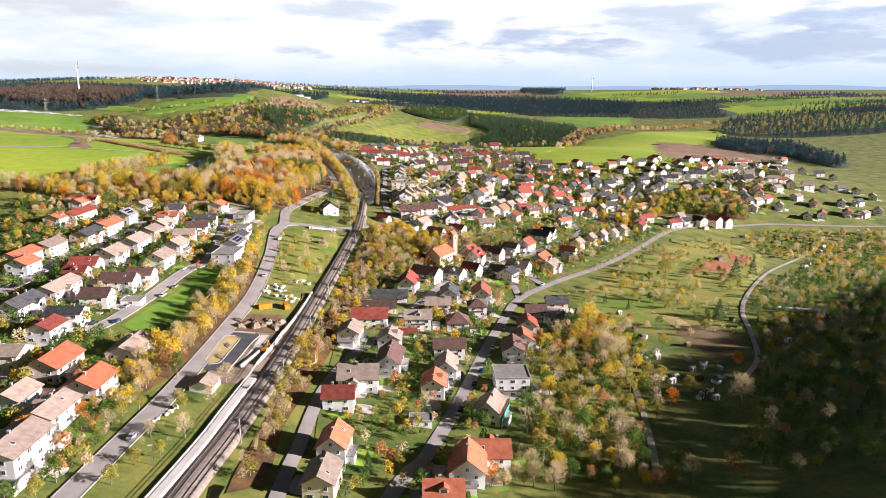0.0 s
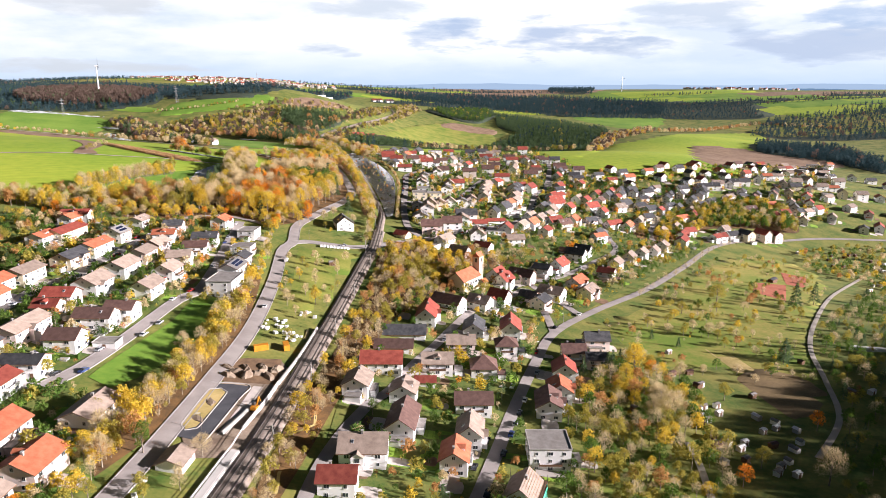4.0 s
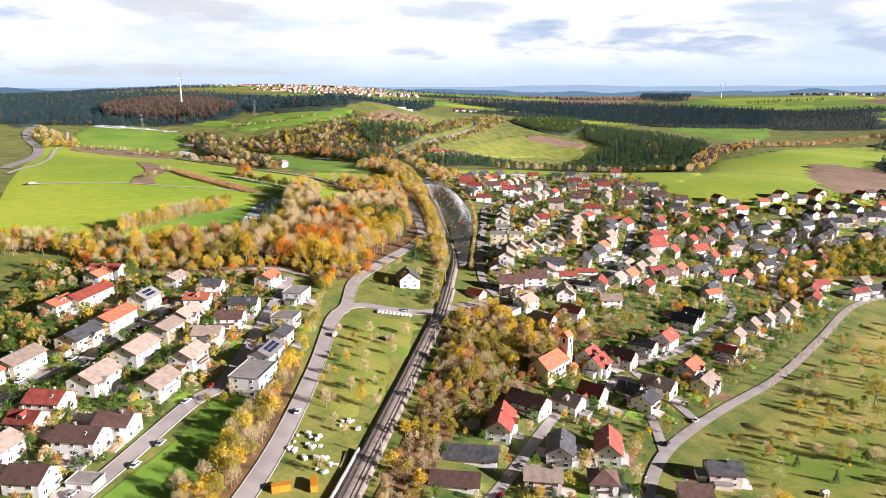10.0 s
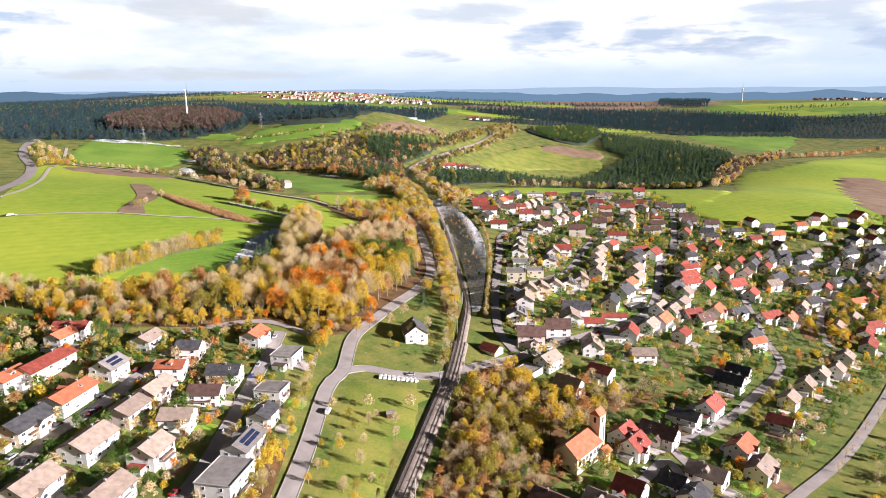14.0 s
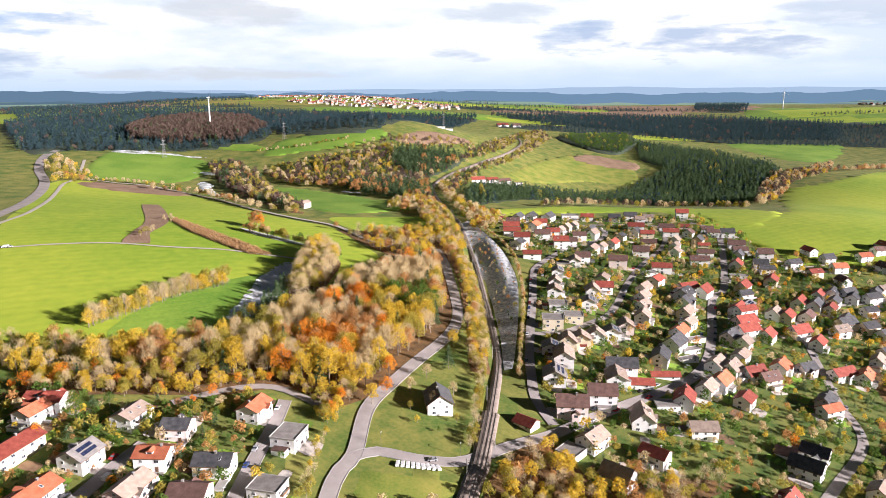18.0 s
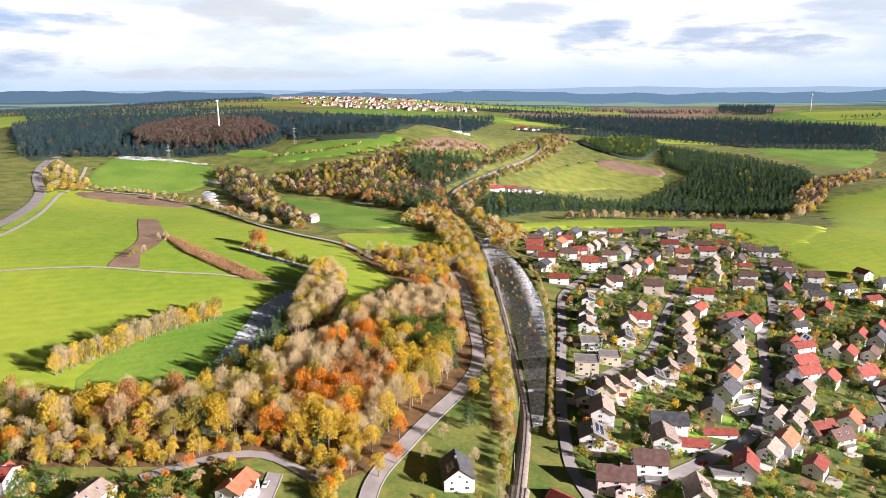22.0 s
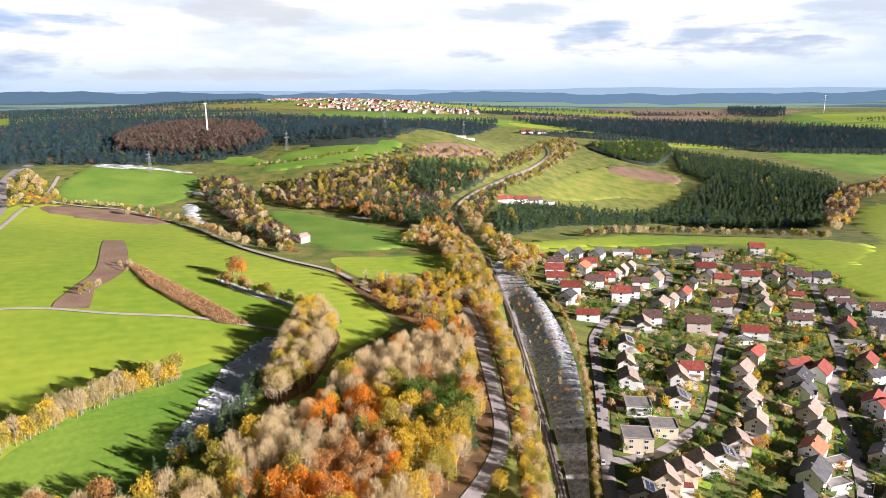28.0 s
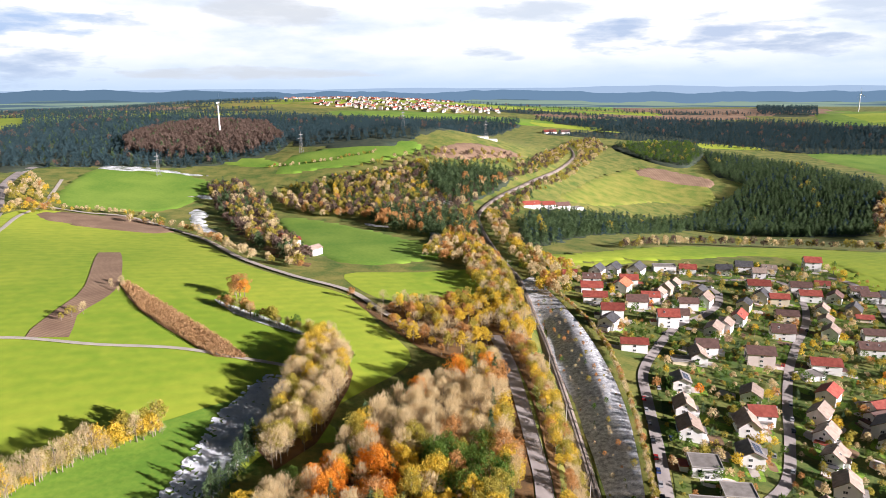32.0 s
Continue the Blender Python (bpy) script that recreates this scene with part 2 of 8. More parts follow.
M["orange"] = material("orange_leaves", (0.66, 0.22, 0.02), (0.76, 0.35, 0.045), **LEAF)
M["yellow"] = material("yellow_leaves", (0.56, 0.4, 0.035), (0.7, 0.52, 0.08), **LEAF)
M["olive"] = material("olive_leaves", (0.29, 0.26, 0.04), (0.45, 0.38, 0.08), **LEAF)
M["green"] = material("green_leaves", (0.06, 0.13, 0.02), (0.14, 0.22, 0.035), **LEAF)
M["spruce"] = material("spruce_needles", (0.05, 0.092, 0.04), (0.115, 0.172, 0.072), **LEAF)
# distance haze of the far woods painted into the needles as blue
M["fir"] = material("haze_tinted_fir_needles", (0.025, 0.058, 0.068), (0.048, 0.092, 0.104), scale=0.02, rough=0.85, island=0.12, through_light=0.35)
M["beech"] = material("beech_leaves", (0.12, 0.082, 0.066), (0.19, 0.135, 0.105), **LEAF)
for key, c in dict(car_white=(0.75, 0.75, 0.75), car_black=(0.02, 0.02, 0.022), car_silver=(0.42, 0.43, 0.45), car_red=(0.4, 0.03, 0.03), car_blue=(0.04, 0.07, 0.2)).items():
    M[key] = material(key + "_paint", c, tuple(v * 0.9 for v in c), 0.5, 0.25, spec=0.6)
M["rubber"] = material("rubber", (0.02, 0.02, 0.02), (0.03, 0.03, 0.03), 1.0, 0.9)
M["redwall"] = material("red_plaster", (0.5, 0.03, 0.03), (0.58, 0.05, 0.05), 0.3, 0.8)
M["net"] = material("green_net", (0.05, 0.32, 0.2), (0.09, 0.42, 0.28), 0.6, 0.8)
M["forest_floor"] = material("dark_understory", (0.03, 0.05, 0.035), (0.06, 0.075, 0.045), 0.1, 0.95)
M["frost"] = material("frosted_bank", (0.3, 0.32, 0.35), (0.94, 0.96, 0.99), 0.5, 0.85, fine=3.5)
M["snow_piece"] = material("old_snow", (0.7, 0.75, 0.82), (0.88, 0.91, 0.95), 0.3, 0.7, island=0.1)
M["verge"] = material("dry_verge_grass", (0.27, 0.22, 0.07), (0.46, 0.35, 0.15), 0.08, 0.95, fine=12)
# fallen leaves, with the shade inside the woods put into their dark tone
M["shade_litter"] = material("shade_darkened_leaves", (0.07, 0.045, 0.022), (0.2, 0.11, 0.04), 0.2, 0.95, fine=9)
# green of the nursery rows; also paints the wood's shadow on the field
M["shadow_nursery"] = material("shadow_and_nursery_green", (0.10, 0.215, 0.02), (0.22, 0.33, 0.04), 0.02, 0.95, fine=22, stripes=(0.05, 55, 0.04))
M["brown_grass"] = material("withered_brown_grass", (0.14, 0.1, 0.05), (0.24, 0.17, 0.08), 0.06, 0.95, fine=12)
M["gardens"] = material("garden_grass", (0.045, 0.095, 0.016), (0.17, 0.175, 0.042), 0.09, 0.95, fine=10)
M["garden_lawn"] = material("garden_lawn", (0.09, 0.2, 0.02), (0.22, 0.32, 0.04), 0.1, 0.95, island=0.35)
M["paving"] = material("pale_paving", (0.4, 0.36, 0.33), (0.5, 0.46, 0.42), 0.4, 0.9, island=0.25)
M["beds"] = material("garden_beds", (0.12, 0.075, 0.045), (0.22, 0.14, 0.08), 0.3, 0.95, island=0.3)
M["marking"] = material("road_paint", (0.6, 0.6, 0.58), (0.75, 0.75, 0.73), 0.8, 0.8)
M["digger"] = material("orange_machine", (0.6, 0.22, 0.02), (0.68, 0.3, 0.03), 0.4, 0.6)

# ---- relief of the land ----
NEAR_RELIEF = (
    (-14.5, -3.5, -7.4, 12.9, -1.5, -17.4, -10.6, -1.2),
    (5, 15.6, 0.6, -1.4, 2.8, -5.2, -0.2, 51.6),
    (-3.9, -23.1, -2.6, 10, -10.4, 14.2, -31.7, 0.9),
    (8.8, 12.7, -10.3, -2.4, -9.3, 4.9, -17.9, -27),
    (-1, 10.1, -11.8, -13.4, 24.9, 11.5, -5.2, -7.3),
    (-2.5, -4.5, -8.8, -4.2, 0.5, -11.2, 4.8, 17),
)
FAR_RELIEF = (
    (-8.6, -2, -11.2, -1.3, 21.1, 0.6),
    (21.2, 26.1, 14.5, 27.7, 25.9, -22.2),
    (-16.2, -14.6, 18.8, 11.9, 48.4, -14.9),
    (-65.7, -18.8, -4.5, -107.6, 40.9, -7.3),
    (-26.6, -8, 2.7, 35, 78.4, -29.2),
    (-5.6, -20.3, -31.4, 2, -5.7, -30.7),
)
CUTTING_Y = (537, 583, 620, 706, 765, 833, 919)
CUTTING_X = (36.4, 41.5, 42.5, 37.8, 34.0, 28.6, 17)
HILLS = []
for i, column in enumerate(NEAR_RELIEF):
    HILLS += [(-300 + 200 * i, 100 + 200 * j, 170.0, v) for j, v in enumerate(column)]
for i, column in enumerate(FAR_RELIEF):
    HILLS += [(-1500 + 800 * i, -300 + 800 * j, 750.0, v) for j, v in enumerate(column)]
HILLS = np.array(HILLS)


def heights(x, y):
    x, y = np.asarray(x, float), np.asarray(y, float)
    z = np.zeros_like(x)
    for hx, hy, r, v in HILLS:
        z += v * np.exp(-((x - hx) ** 2 + (y - hy) ** 2) / (2 * r * r))
    far = np.clip((np.hypot(x, y) - 2600) / 1600, 0, 1)
    # an unseen hill east of the valley, added to cast its shade
    t = np.clip(((x - 266) * 342 + (y - 117) * 233) / (342 ** 2 + 233 ** 2), -0.15, 1.15)
    off = (x - 266 - 342 * t) ** 2 + (y - 117 - 233 * t) ** 2
    east = (41 + 15 * np.clip(t, 0, 1)) * np.exp(-off / (2 * 58.0 ** 2))
    # hills on the northern skyline
    north = np.zeros_like(x)
    for hx, hy, r, v in ((-980, 2880, 260, 20), (-1580, 2600, 330, 16), (-480, 2950, 300, 26)):
        north += v * np.exp(-((x - hx) ** 2 + (y - hy) ** 2) / (2 * r * r))
    # the cutting: a shaded bank rises from the track to the street, a low one to the wood
    d = x - np.interp(y, CUTTING_Y, CUTTING_X)
    deep = np.interp(y, (560, 630, 850, 930), (0, 1, 1, 0))
    cutting = -7.5 * deep * np.interp(d, (-13, -4, 3.2, 21), (0, 1, 1, 0))
    return z * (1 - far) + 50 * far + east + north + cutting


def height(x, y):
    return float(heights(x, y))


def mesh_of(name, verts, faces, mats, index=None, smooth=False):
    me = bpy.data.meshes.new(name)
    me.from_pydata(verts if isinstance(verts, list) else verts.tolist(), [], faces if isinstance(faces, list) else faces.tolist())
    for m in mats:
        me.materials.append(M[m])
    if index is not None:
        me.polygons.foreach_set("material_index", np.asarray(index, np.int32))
    if smooth:
        me.polygons.foreach_set("use_smooth", np.ones(len(me.polygons), bool))
    me.update()
    return me


def part(name, mesh, parent, m=None, label=""):
    ob = new(name, mesh)
    ob.parent = parent
    if m is not None:
        ob.matrix_local = m
    return tagged(ob, label)


# the ground, one sheet
def steps(a, b, fine_a, fine_b, fine, grow):
    mid = list(np.arange(fine_a, fine_b + 1e-6, fine))
    lo, s = [fine_a], fine
    while lo[-1] > a:
        s *= grow
        lo.append(lo[-1] - s)
    hi, s = [fine_b], fine
    while hi[-1] < b:
        s *= grow
        hi.append(hi[-1] + s)
    return np.array(lo[:0:-1] + mid + hi[1:])


gx = steps(-2900, 3300, -380, 620, 8, 1.07)
gy = steps(-1500, 3250, 60, 1300, 8, 1.07)
X, Y = np.meshgrid(gx, gy)
Z = heights(X, Y)
nx, ny = len(gx), len(gy)
quad = (np.arange(ny - 1)[:, None] * nx + np.arange(nx - 1)).ravel()
ground = new("ground", mesh_of("ground", np.stack([X, Y, Z], -1).reshape(-1, 3), np.stack([quad, quad + 1, quad + nx + 1, quad + nx], -1), ["land"], smooth=True))
tagged(ground, "rolling grassland with gardens and rough meadow", "ground", kind="structure")


def inside(poly, x, y):
    """Which of the points lie in the polygon."""
    x, y = np.asarray(x), np.asarray(y)
    hit = np.zeros(x.shape, bool)
    for (ax, ay), (bx, by) in zip(poly, poly[1:] + poly[:1]):
        cross = (ay > y) != (by > y)
        t = (y - ay) / np.where(by == ay, 1e-9, by - ay)
        hit ^= cross & (x < ax + t * (bx - ax))
    return hit


def smooth_line(points, gap, closed=False):
    """Points about gap metres apart on a curve through the given ones."""
    p = [Vector(q) for q in points]
    n = len(p)
    out = []
    for i in range(n if closed else n - 1):
        get = (lambda k: p[k % n]) if closed else (lambda k: p[min(max(k, 0), n - 1)])
        a, b, c, d = get(i - 1), get(i), get(i + 1), get(i + 2)
        m = max(1, int((c - b).length / gap))
        for k in range(m):
            t = k / m
            out.append(0.5 * (2 * b + (c - a) * t + (2 * a - 5 * b + 4 * c - d) * t * t + (3 * b - a - 3 * c + d) * t ** 3))
    if not closed:
        out.append(p[-1])
    return out


FIELD_WORDS = dict(gardens="green gardens between the houses of the town", shade_litter="brown fallen leaves, darkened for the shade in the wood", meadow="bright green mown meadow beside the town", meadow2="green valley meadow between the woods", lawn="sunlit lawn with scattered trees",
                   dry_meadow="dry yellow-green meadow on the valley slope", soil="bare brown ploughed field", earth="dug-up brown earth of a building site",
                   maize="strip of dry brown maize stubble", snow="thin patch of snow left in the shade", clay="red clay tennis court", frost="steep bank mottled with thin snow beside the railway", forest_floor="dark sheet that fills the gaps under the forest", shadow_nursery="dark green of the painted wood shadow and of the tree nursery", verge="dry tan grass beside the railway", brown_grass="withered brown grass on the slope")


LIFT = [0.10]


def make_field(name, mat, poly, lift=None):
    edge = smooth_line(poly, 12 if abs(poly[0][1]) < 2000 else 40, True) if mat != "clay" else [Vector(p) for p in poly]
    xs, ys = [p.x for p in edge], [p.y for p in edge]
    gap = 3.5 if mat == "frost" else 10 if max(xs) - min(xs) < 400 else 20
    far = math.hypot(sum(xs) / len(xs), sum(ys) / len(ys))
    if far > 2000:
        gap = 60
    a, b = np.meshgrid(np.arange(min(xs), max(xs), gap), np.arange(min(ys), max(ys), gap))
    keep = inside([(p.x, p.y) for p in edge], a.ravel(), b.ravel())
    pts = edge + [Vector(q) for q in zip(a.ravel()[keep].tolist(), b.ravel()[keep].tolist())]
    ring = [(i, (i + 1) % len(edge)) for i in range(len(edge))]
    v, _, f, *_ = geometry.delaunay_2d_cdt(pts, ring, [], 1, 0.01)
    LIFT[0] += 0.004
    up = LIFT[0] + (0.5 if far > 900 else 0.0) + (1.5 if far > 2000 else 0.0) + (0.25 if mat in ("snow", "soil", "maize") else 0.5 if mat == "frost" else 0)
    up = up if lift is None else lift
    v = np.array([(q.x, q.y) for q in v])
    z = heights(v[:, 0], v[:, 1]) + up
    if far > 900 or (mat in ("lawn", "dry_meadow", "brown_grass", "verge") and lift is None and max(ys) - min(ys) > 25 and max(xs) - min(xs) > 25):   # the rim dips into the ground, so that no edge stands free
        z[:len(edge)] -= up + 0.8
    ob = new(name, mesh_of(name, np.column_stack([v, z]), [list(q) for q in f], [mat], smooth=True))
    tagged(ob, FIELD_WORDS[mat], "field", kind="structure")


make_field('west_field', 'meadow', [(-248.5, 561.5), (-348.8, 766.6), (-390.6, 869), (-461.1, 1015.4), (-447.6, 1056.2), (-403, 1050.5), (-354.8, 1050.3), (-259.3, 978.7), (-190.4, 899.9), (-141.6, 862.4), (-94.6, 836), (-67.2, 790), (-42.8, 747), (-65.5, 696.9), (-86, 654.5), (-96.4, 617.3), (-112.7, 577.5), (-137.9, 564.8), (-161.2, 550.1)])
make_field('north_field', 'meadow2', [(-465.8, 1095.6), (-527.9, 1281.1), (-456.3, 1297.9), (-357.9, 1258.8), (-341.3, 1158), (-368.2, 1096)])
make_field('upper_field', 'meadow2', [(-292.6, 1299.1), (-292.5, 1389.7), (-208.7, 1417.7), (-121.3, 1441.9), (-115.2, 1388.2), (-176.6, 1338.3), (-239.2, 1316.6)])
make_field('valley_field', 'meadow2', [(-231.2, 1117.7), (-174.8, 1106.8), (-60.1, 1017.2), (-28.7, 980.8), (-62.7, 943), (-99.7, 917), (-133.8, 933.5), (-192.2, 1028.3)])
make_field('corner_field', 'meadow', [(-108.7, 888.2), (-59, 912), (-13, 933.5), (-12.3, 865), (-41.5, 839), (-76.4, 838.7)])
make_field('east_field', 'meadow', [(32, 946.2), (63.6, 989.1), (131.7, 1035), (206.2, 1077.7), (314.2, 1074.9), (406, 1064.6), (550.3, 1382.8), (666.3, 1446.4), (944.8, 1666.3), (1126.5, 1680.1), (1129.6, 1724), (844.6, 1282.5), (566.7, 912.4), (455.2, 853.2), (330.8, 844.6), (316, 890.6), (280.5, 975.3), (244.5, 1067.3), (127.7, 1004.9), (61.3, 944.3)])
make_field('rim_field', 'meadow', [(12, 958), (40, 1002), (95, 1040), (150, 1085), (215, 1122), (300, 1134), (345, 1120), (390, 1090), (400, 1040), (330, 960), (300, 1000), (297, 1032), (250, 1063), (162, 1024), (110, 1006), (57, 974), (24, 948)])
make_field('brown_field', 'soil', [(668.2, 1283), (731.6, 1332.1), (844.6, 1282.5), (929.9, 1237.7), (898.2, 1129.5), (740.4, 1039.1), (566.7, 912.4), (505.5, 950.8)])
make_field('hill_field', 'lawn', [(117.5, 1455.7), (183, 1607.3), (277, 1724.1), (369.4, 1644.6), (340.7, 1531.1), (248.4, 1509.4), (148.1, 1399.5), (84.3, 1370.1)])
make_field('red_field', 'soil', [(244, 1660.8), (289.5, 1730.7), (385.3, 1686), (371, 1630.3), (324.5, 1633.8)])
make_field('far_east_field', 'meadow2', [(686.1, 2034), (823.9, 2103.7), (996.9, 2048.6), (861.9, 1804.3), (746.2, 1730.8), (715.1, 1857.9)])
make_field('clearing', 'soil', [(-99.1, 1401.8), (-50.3, 1478.5), (25.4, 1528.9), (44.7, 1517), (-29, 1413.6), (-80.1, 1385.6)])
MAIZE = [(-233, 811), (-232, 818), (-186, 778.5), (-138, 740), (-119.5, 722.5), (-136, 721.6), (-156, 735), (-198, 769)]
make_field('stubble_field', 'maize', MAIZE)
make_field('ploughed_strip', 'soil', [(-297, 896), (-284, 902), (-239, 823), (-227, 788), (-224, 752), (-211, 724), (-230, 719), (-239, 757), (-249, 799)])
make_field('church_meadow', 'lawn', [(-23, 479.3), (24.4, 488.6), (16.4, 448.8), (-1, 381.2), (-19.3, 369.8), (-24.4, 420.8)])
make_field('west_meadow', 'meadow2', [(-82.1, 291.4), (-65.7, 349.9), (-61.7, 379.7), (-40.9, 379.8), (-42.2, 361.9), (-59.1, 308.3), (-72.9, 284.5)])
make_field('valley_meadow', 'dry_meadow', [(150.5, 394.4), (217.1, 455.3), (318.2, 565.2), (391.9, 598.8), (400.7, 531.7), (290.4, 398.6), (226.3, 311.1), (192.1, 333.8), (155.8, 344.3)])
make_field('snow_bank', 'frost', [(18, 915), (28, 829), (37, 760), (41, 715), (43, 690), (45, 655), (46, 630), (45.5, 586), (50, 588), (55, 626), (59, 664), (61.5, 695), (63, 728), (61.7, 768), (54.6, 828), (39.5, 895), (28, 930)])
make_field('snow_hedge', 'snow', [(-169, 801), (-147.9, 789.4), (-119.4, 773.8), (-94.2, 757.2), (-116.7, 764.1), (-148.7, 779.9)])
make_field('snow_strip', 'snow', [(-530, 1296), (-487, 1310), (-430, 1300), (-373, 1286), (-400, 1278), (-450, 1285), (-507, 1268)])
make_field('snow_edge', 'snow', [(-334, 1134), (-310, 1126), (-290, 1072), (-258, 1028), (-270, 1020), (-292, 1046), (-318, 1090)])
make_field('snow_tongue', 'snow', [(-370, 1188), (-338, 1199), (-297, 1184), (-300, 1176), (-334, 1180)])
make_field('snow_hollow', 'snow', [(-69, 1080), (-48, 1058), (-40, 994), (-46, 972), (-60, 1000), (-64, 1040)])
make_field('snow_ditch', 'snow', [(-140, 1103), (-105, 1088), (-104, 1079), (-136, 1092)])
make_field('snow_corner', 'snow', [(-92, 1234), (-51, 1244), (-52, 1208), (-92, 1219)])
make_field('lane_soil', 'soil', [(-447, 1046), (-392, 1064), (-339, 1062), (-294, 1014), (-307, 995), (-375, 1000), (-430, 1018)])
make_field('tree_nursery', 'shadow_nursery', [(-386, 1351), (-377, 1397), (-306, 1359), (-304, 1327)])
make_field('court', 'clay', [(320, 506), (344, 504), (311, 457), (298, 476)])
make_field('second_court', 'clay', [(370, 548), (386, 537), (357, 500), (347, 508)])
# mostly the wood's cast shadow, put in as a darker green
make_field('winter_crop', 'shadow_nursery', [(-112, 684), (-90, 690), (-60, 664), (-91, 650), (-97, 600), (-108, 566), (-160, 560), (-166, 590), (-157, 618), (-147, 646), (-130, 664)])
make_field('brown_slope', 'brown_grass', [(191, 329), (219, 338), (234, 319), (220, 294), (190, 275), (184, 305)])
make_field('tan_slope', 'verge', [(192, 374), (208, 356), (216, 330), (206, 322), (188, 340)])
make_field('dark_lawn', 'lawn', [(315, 387), (337, 379), (305, 338), (275, 335)])
make_field('garden_meadow', 'lawn', [(115, 249), (126, 238), (117, 206), (102, 203), (104, 233)])
make_field('bank_meadow', 'lawn', [(79, 240), (106, 249), (101, 215), (79, 200), (70, 215)])
make_field('building_site', 'earth', [(-32.2, 306.8), (-17.6, 319.5), (-11.8, 293.1), (-21.2, 246.4), (-39.1, 243.7), (-43.9, 257.5), (-36.2, 296.9)])

patch_rng = random.Random(21)
for k in range(46):
    a, d = radians(patch_rng.uniform(-40, 42)), patch_rng.uniform(2200, 3050)
    cx, cy = math.sin(a) * d, math.cos(a) * d
    L, W, turn = patch_rng.uniform(140, 420), patch_rng.uniform(60, 170), patch_rng.uniform(-0.3, 0.3)
    pts = [(cx + L * i * math.cos(turn) - W * j * math.sin(turn), cy + L * i * math.sin(turn) + W * j * math.cos(turn)) for i, j in ((-1, -1), (0, -1.1), (1, -1), (1.05, 0), (1, 1), (0, 1.05), (-1, 1), (-1.05, 0))]
    LIFT[0] += 0.01
    make_field("far_field", patch_rng.choice(("meadow", "meadow", "meadow2", "dry_meadow", "meadow2") if -22 < math.degrees(a) < 2 else ("meadow", "meadow", "meadow2", "soil", "dry_meadow")), pts)

LIFT[0] = 0.3
ROADS = []


def strip(line, offsets, lift):
    """Vertices of a band along a line: one row of offsets across, lifted over the land."""
    pts, out = [], []
    for i, p in enumerate(line):
        d = (line[min(i + 1, len(line) - 1)] - line[max(i - 1, 0)]).normalized()
        side = Vector((d.y, -d.x))
        for o, up in offsets:
            q = p + side * o
            out.append((q.x, q.y, up))
    v = np.array(out)
    v[:, 2] += heights(v[:, 0], v[:, 1]) + lift
    k = len(offsets)
    f = [(r * k + c, r * k + c + 1, (r + 1) * k + c + 1, (r + 1) * k + c) for r in range(len(line) - 1) for c in range(k - 1)]
    return v, f


def make_road(name, width, mat, points):
    line = smooth_line(points, 5)
    ROADS.append((width, line))
    LIFT[0] += 0.006
    lift = LIFT[0] + 0.1 + (0.5 if points[0][1] > 1000 else 0)
    half = width / 2
    v, f = strip(line, [(-half, 0), (-half * 0.35, 0.06), (half * 0.35, 0.06), (half, 0)], lift)
    road = new(name, mesh_of(name, v, f, [mat], smooth=True))
    tagged(road, "grey asphalt street between the houses" if mat == "asphalt" else "pale gravel lane across the grass", "road", kind="structure")
    if mat == "asphalt" and width >= 5.5 and width < 10:
        for s in (-1, 1):
            a = s * half
            v, f = strip(line, [(a, -0.3), (a, 0.13), (a + s * 0.25, 0.13), (a + s * 0.25, -0.3)], lift)
            if s > 0:
                f = [q[::-1] for q in f]
            part("kerb", mesh_of("kerb", v, f, ["kerb"]), road)


make_road('main_road', 6.4, 'asphalt', [(-96, 60), (-65.3, 182.3), (-61.7, 196.6), (-54.2, 226.8), (-47.9, 256.9), (-40.8, 295.8), (-32.6, 347.2), (-28.1, 413.6), (-27.2, 470.6), (-22.3, 489.5), (-21.5, 525.8), (-12.5, 552.4), (-1.3, 579.8), (10.9, 607.2), (17.9, 630.7), (19.3, 652.7), (17.2, 677.1), (13.2, 713.7), (7.5, 759.9), (-0.2, 795.7)])
make_road('crossing_road', 5.6, 'asphalt', [(-22.2, 488.4), (-12.9, 494.2), (3.5, 493.1), (19.8, 494.8), (30.9, 501.6), (45.7, 513.6), (64.1, 526), (83.8, 543.5), (105.5, 562.3), (129.3, 581.9), (154.3, 605), (173.2, 633.2), (190.9, 676.1), (219.3, 755.9), (233.8, 773.5), (253.5, 825.4), (277.2, 898.3), (289.6, 945.6), (286.9, 977.6), (275, 991.4)])
make_road('rail_street', 5.4, 'asphalt', [(66.5, 534.5), (59.9, 555.6), (59.9, 580.7), (60.9, 604.1), (63.9, 632.5), (66.5, 654.8), (71.5, 695.5), (76, 738.7), (80.3, 770.6), (94, 805.1), (119.5, 854.9), (139.7, 876.5), (160.4, 905.8), (169.3, 933), (162.8, 949.2), (142.8, 953)])
make_road('garden_street', 5.0, 'asphalt', [(65.2, 633.8), (86.3, 644), (105, 663.5), (122.4, 684.5), (136.8, 717.8), (151.1, 756.6), (170.8, 803.7), (191.9, 844.9), (212.9, 882.1), (228.1, 920.8), (233.5, 963.6), (220.2, 977.1), (177.2, 966.3), (142.8, 953)])
make_road('valley_road', 4.9, 'asphalt', [(-18, 100), (19.9, 179.7), (31.2, 197), (45.2, 225.1), (60.3, 258.6), (77.8, 298.1), (97.8, 339.6), (119.8, 379.9), (157.1, 417.9), (212.9, 466.2), (272.7, 530.6), (341.7, 608.5), (393, 643), (445.9, 655.8), (513.9, 669.8), (651.8, 667.7)])
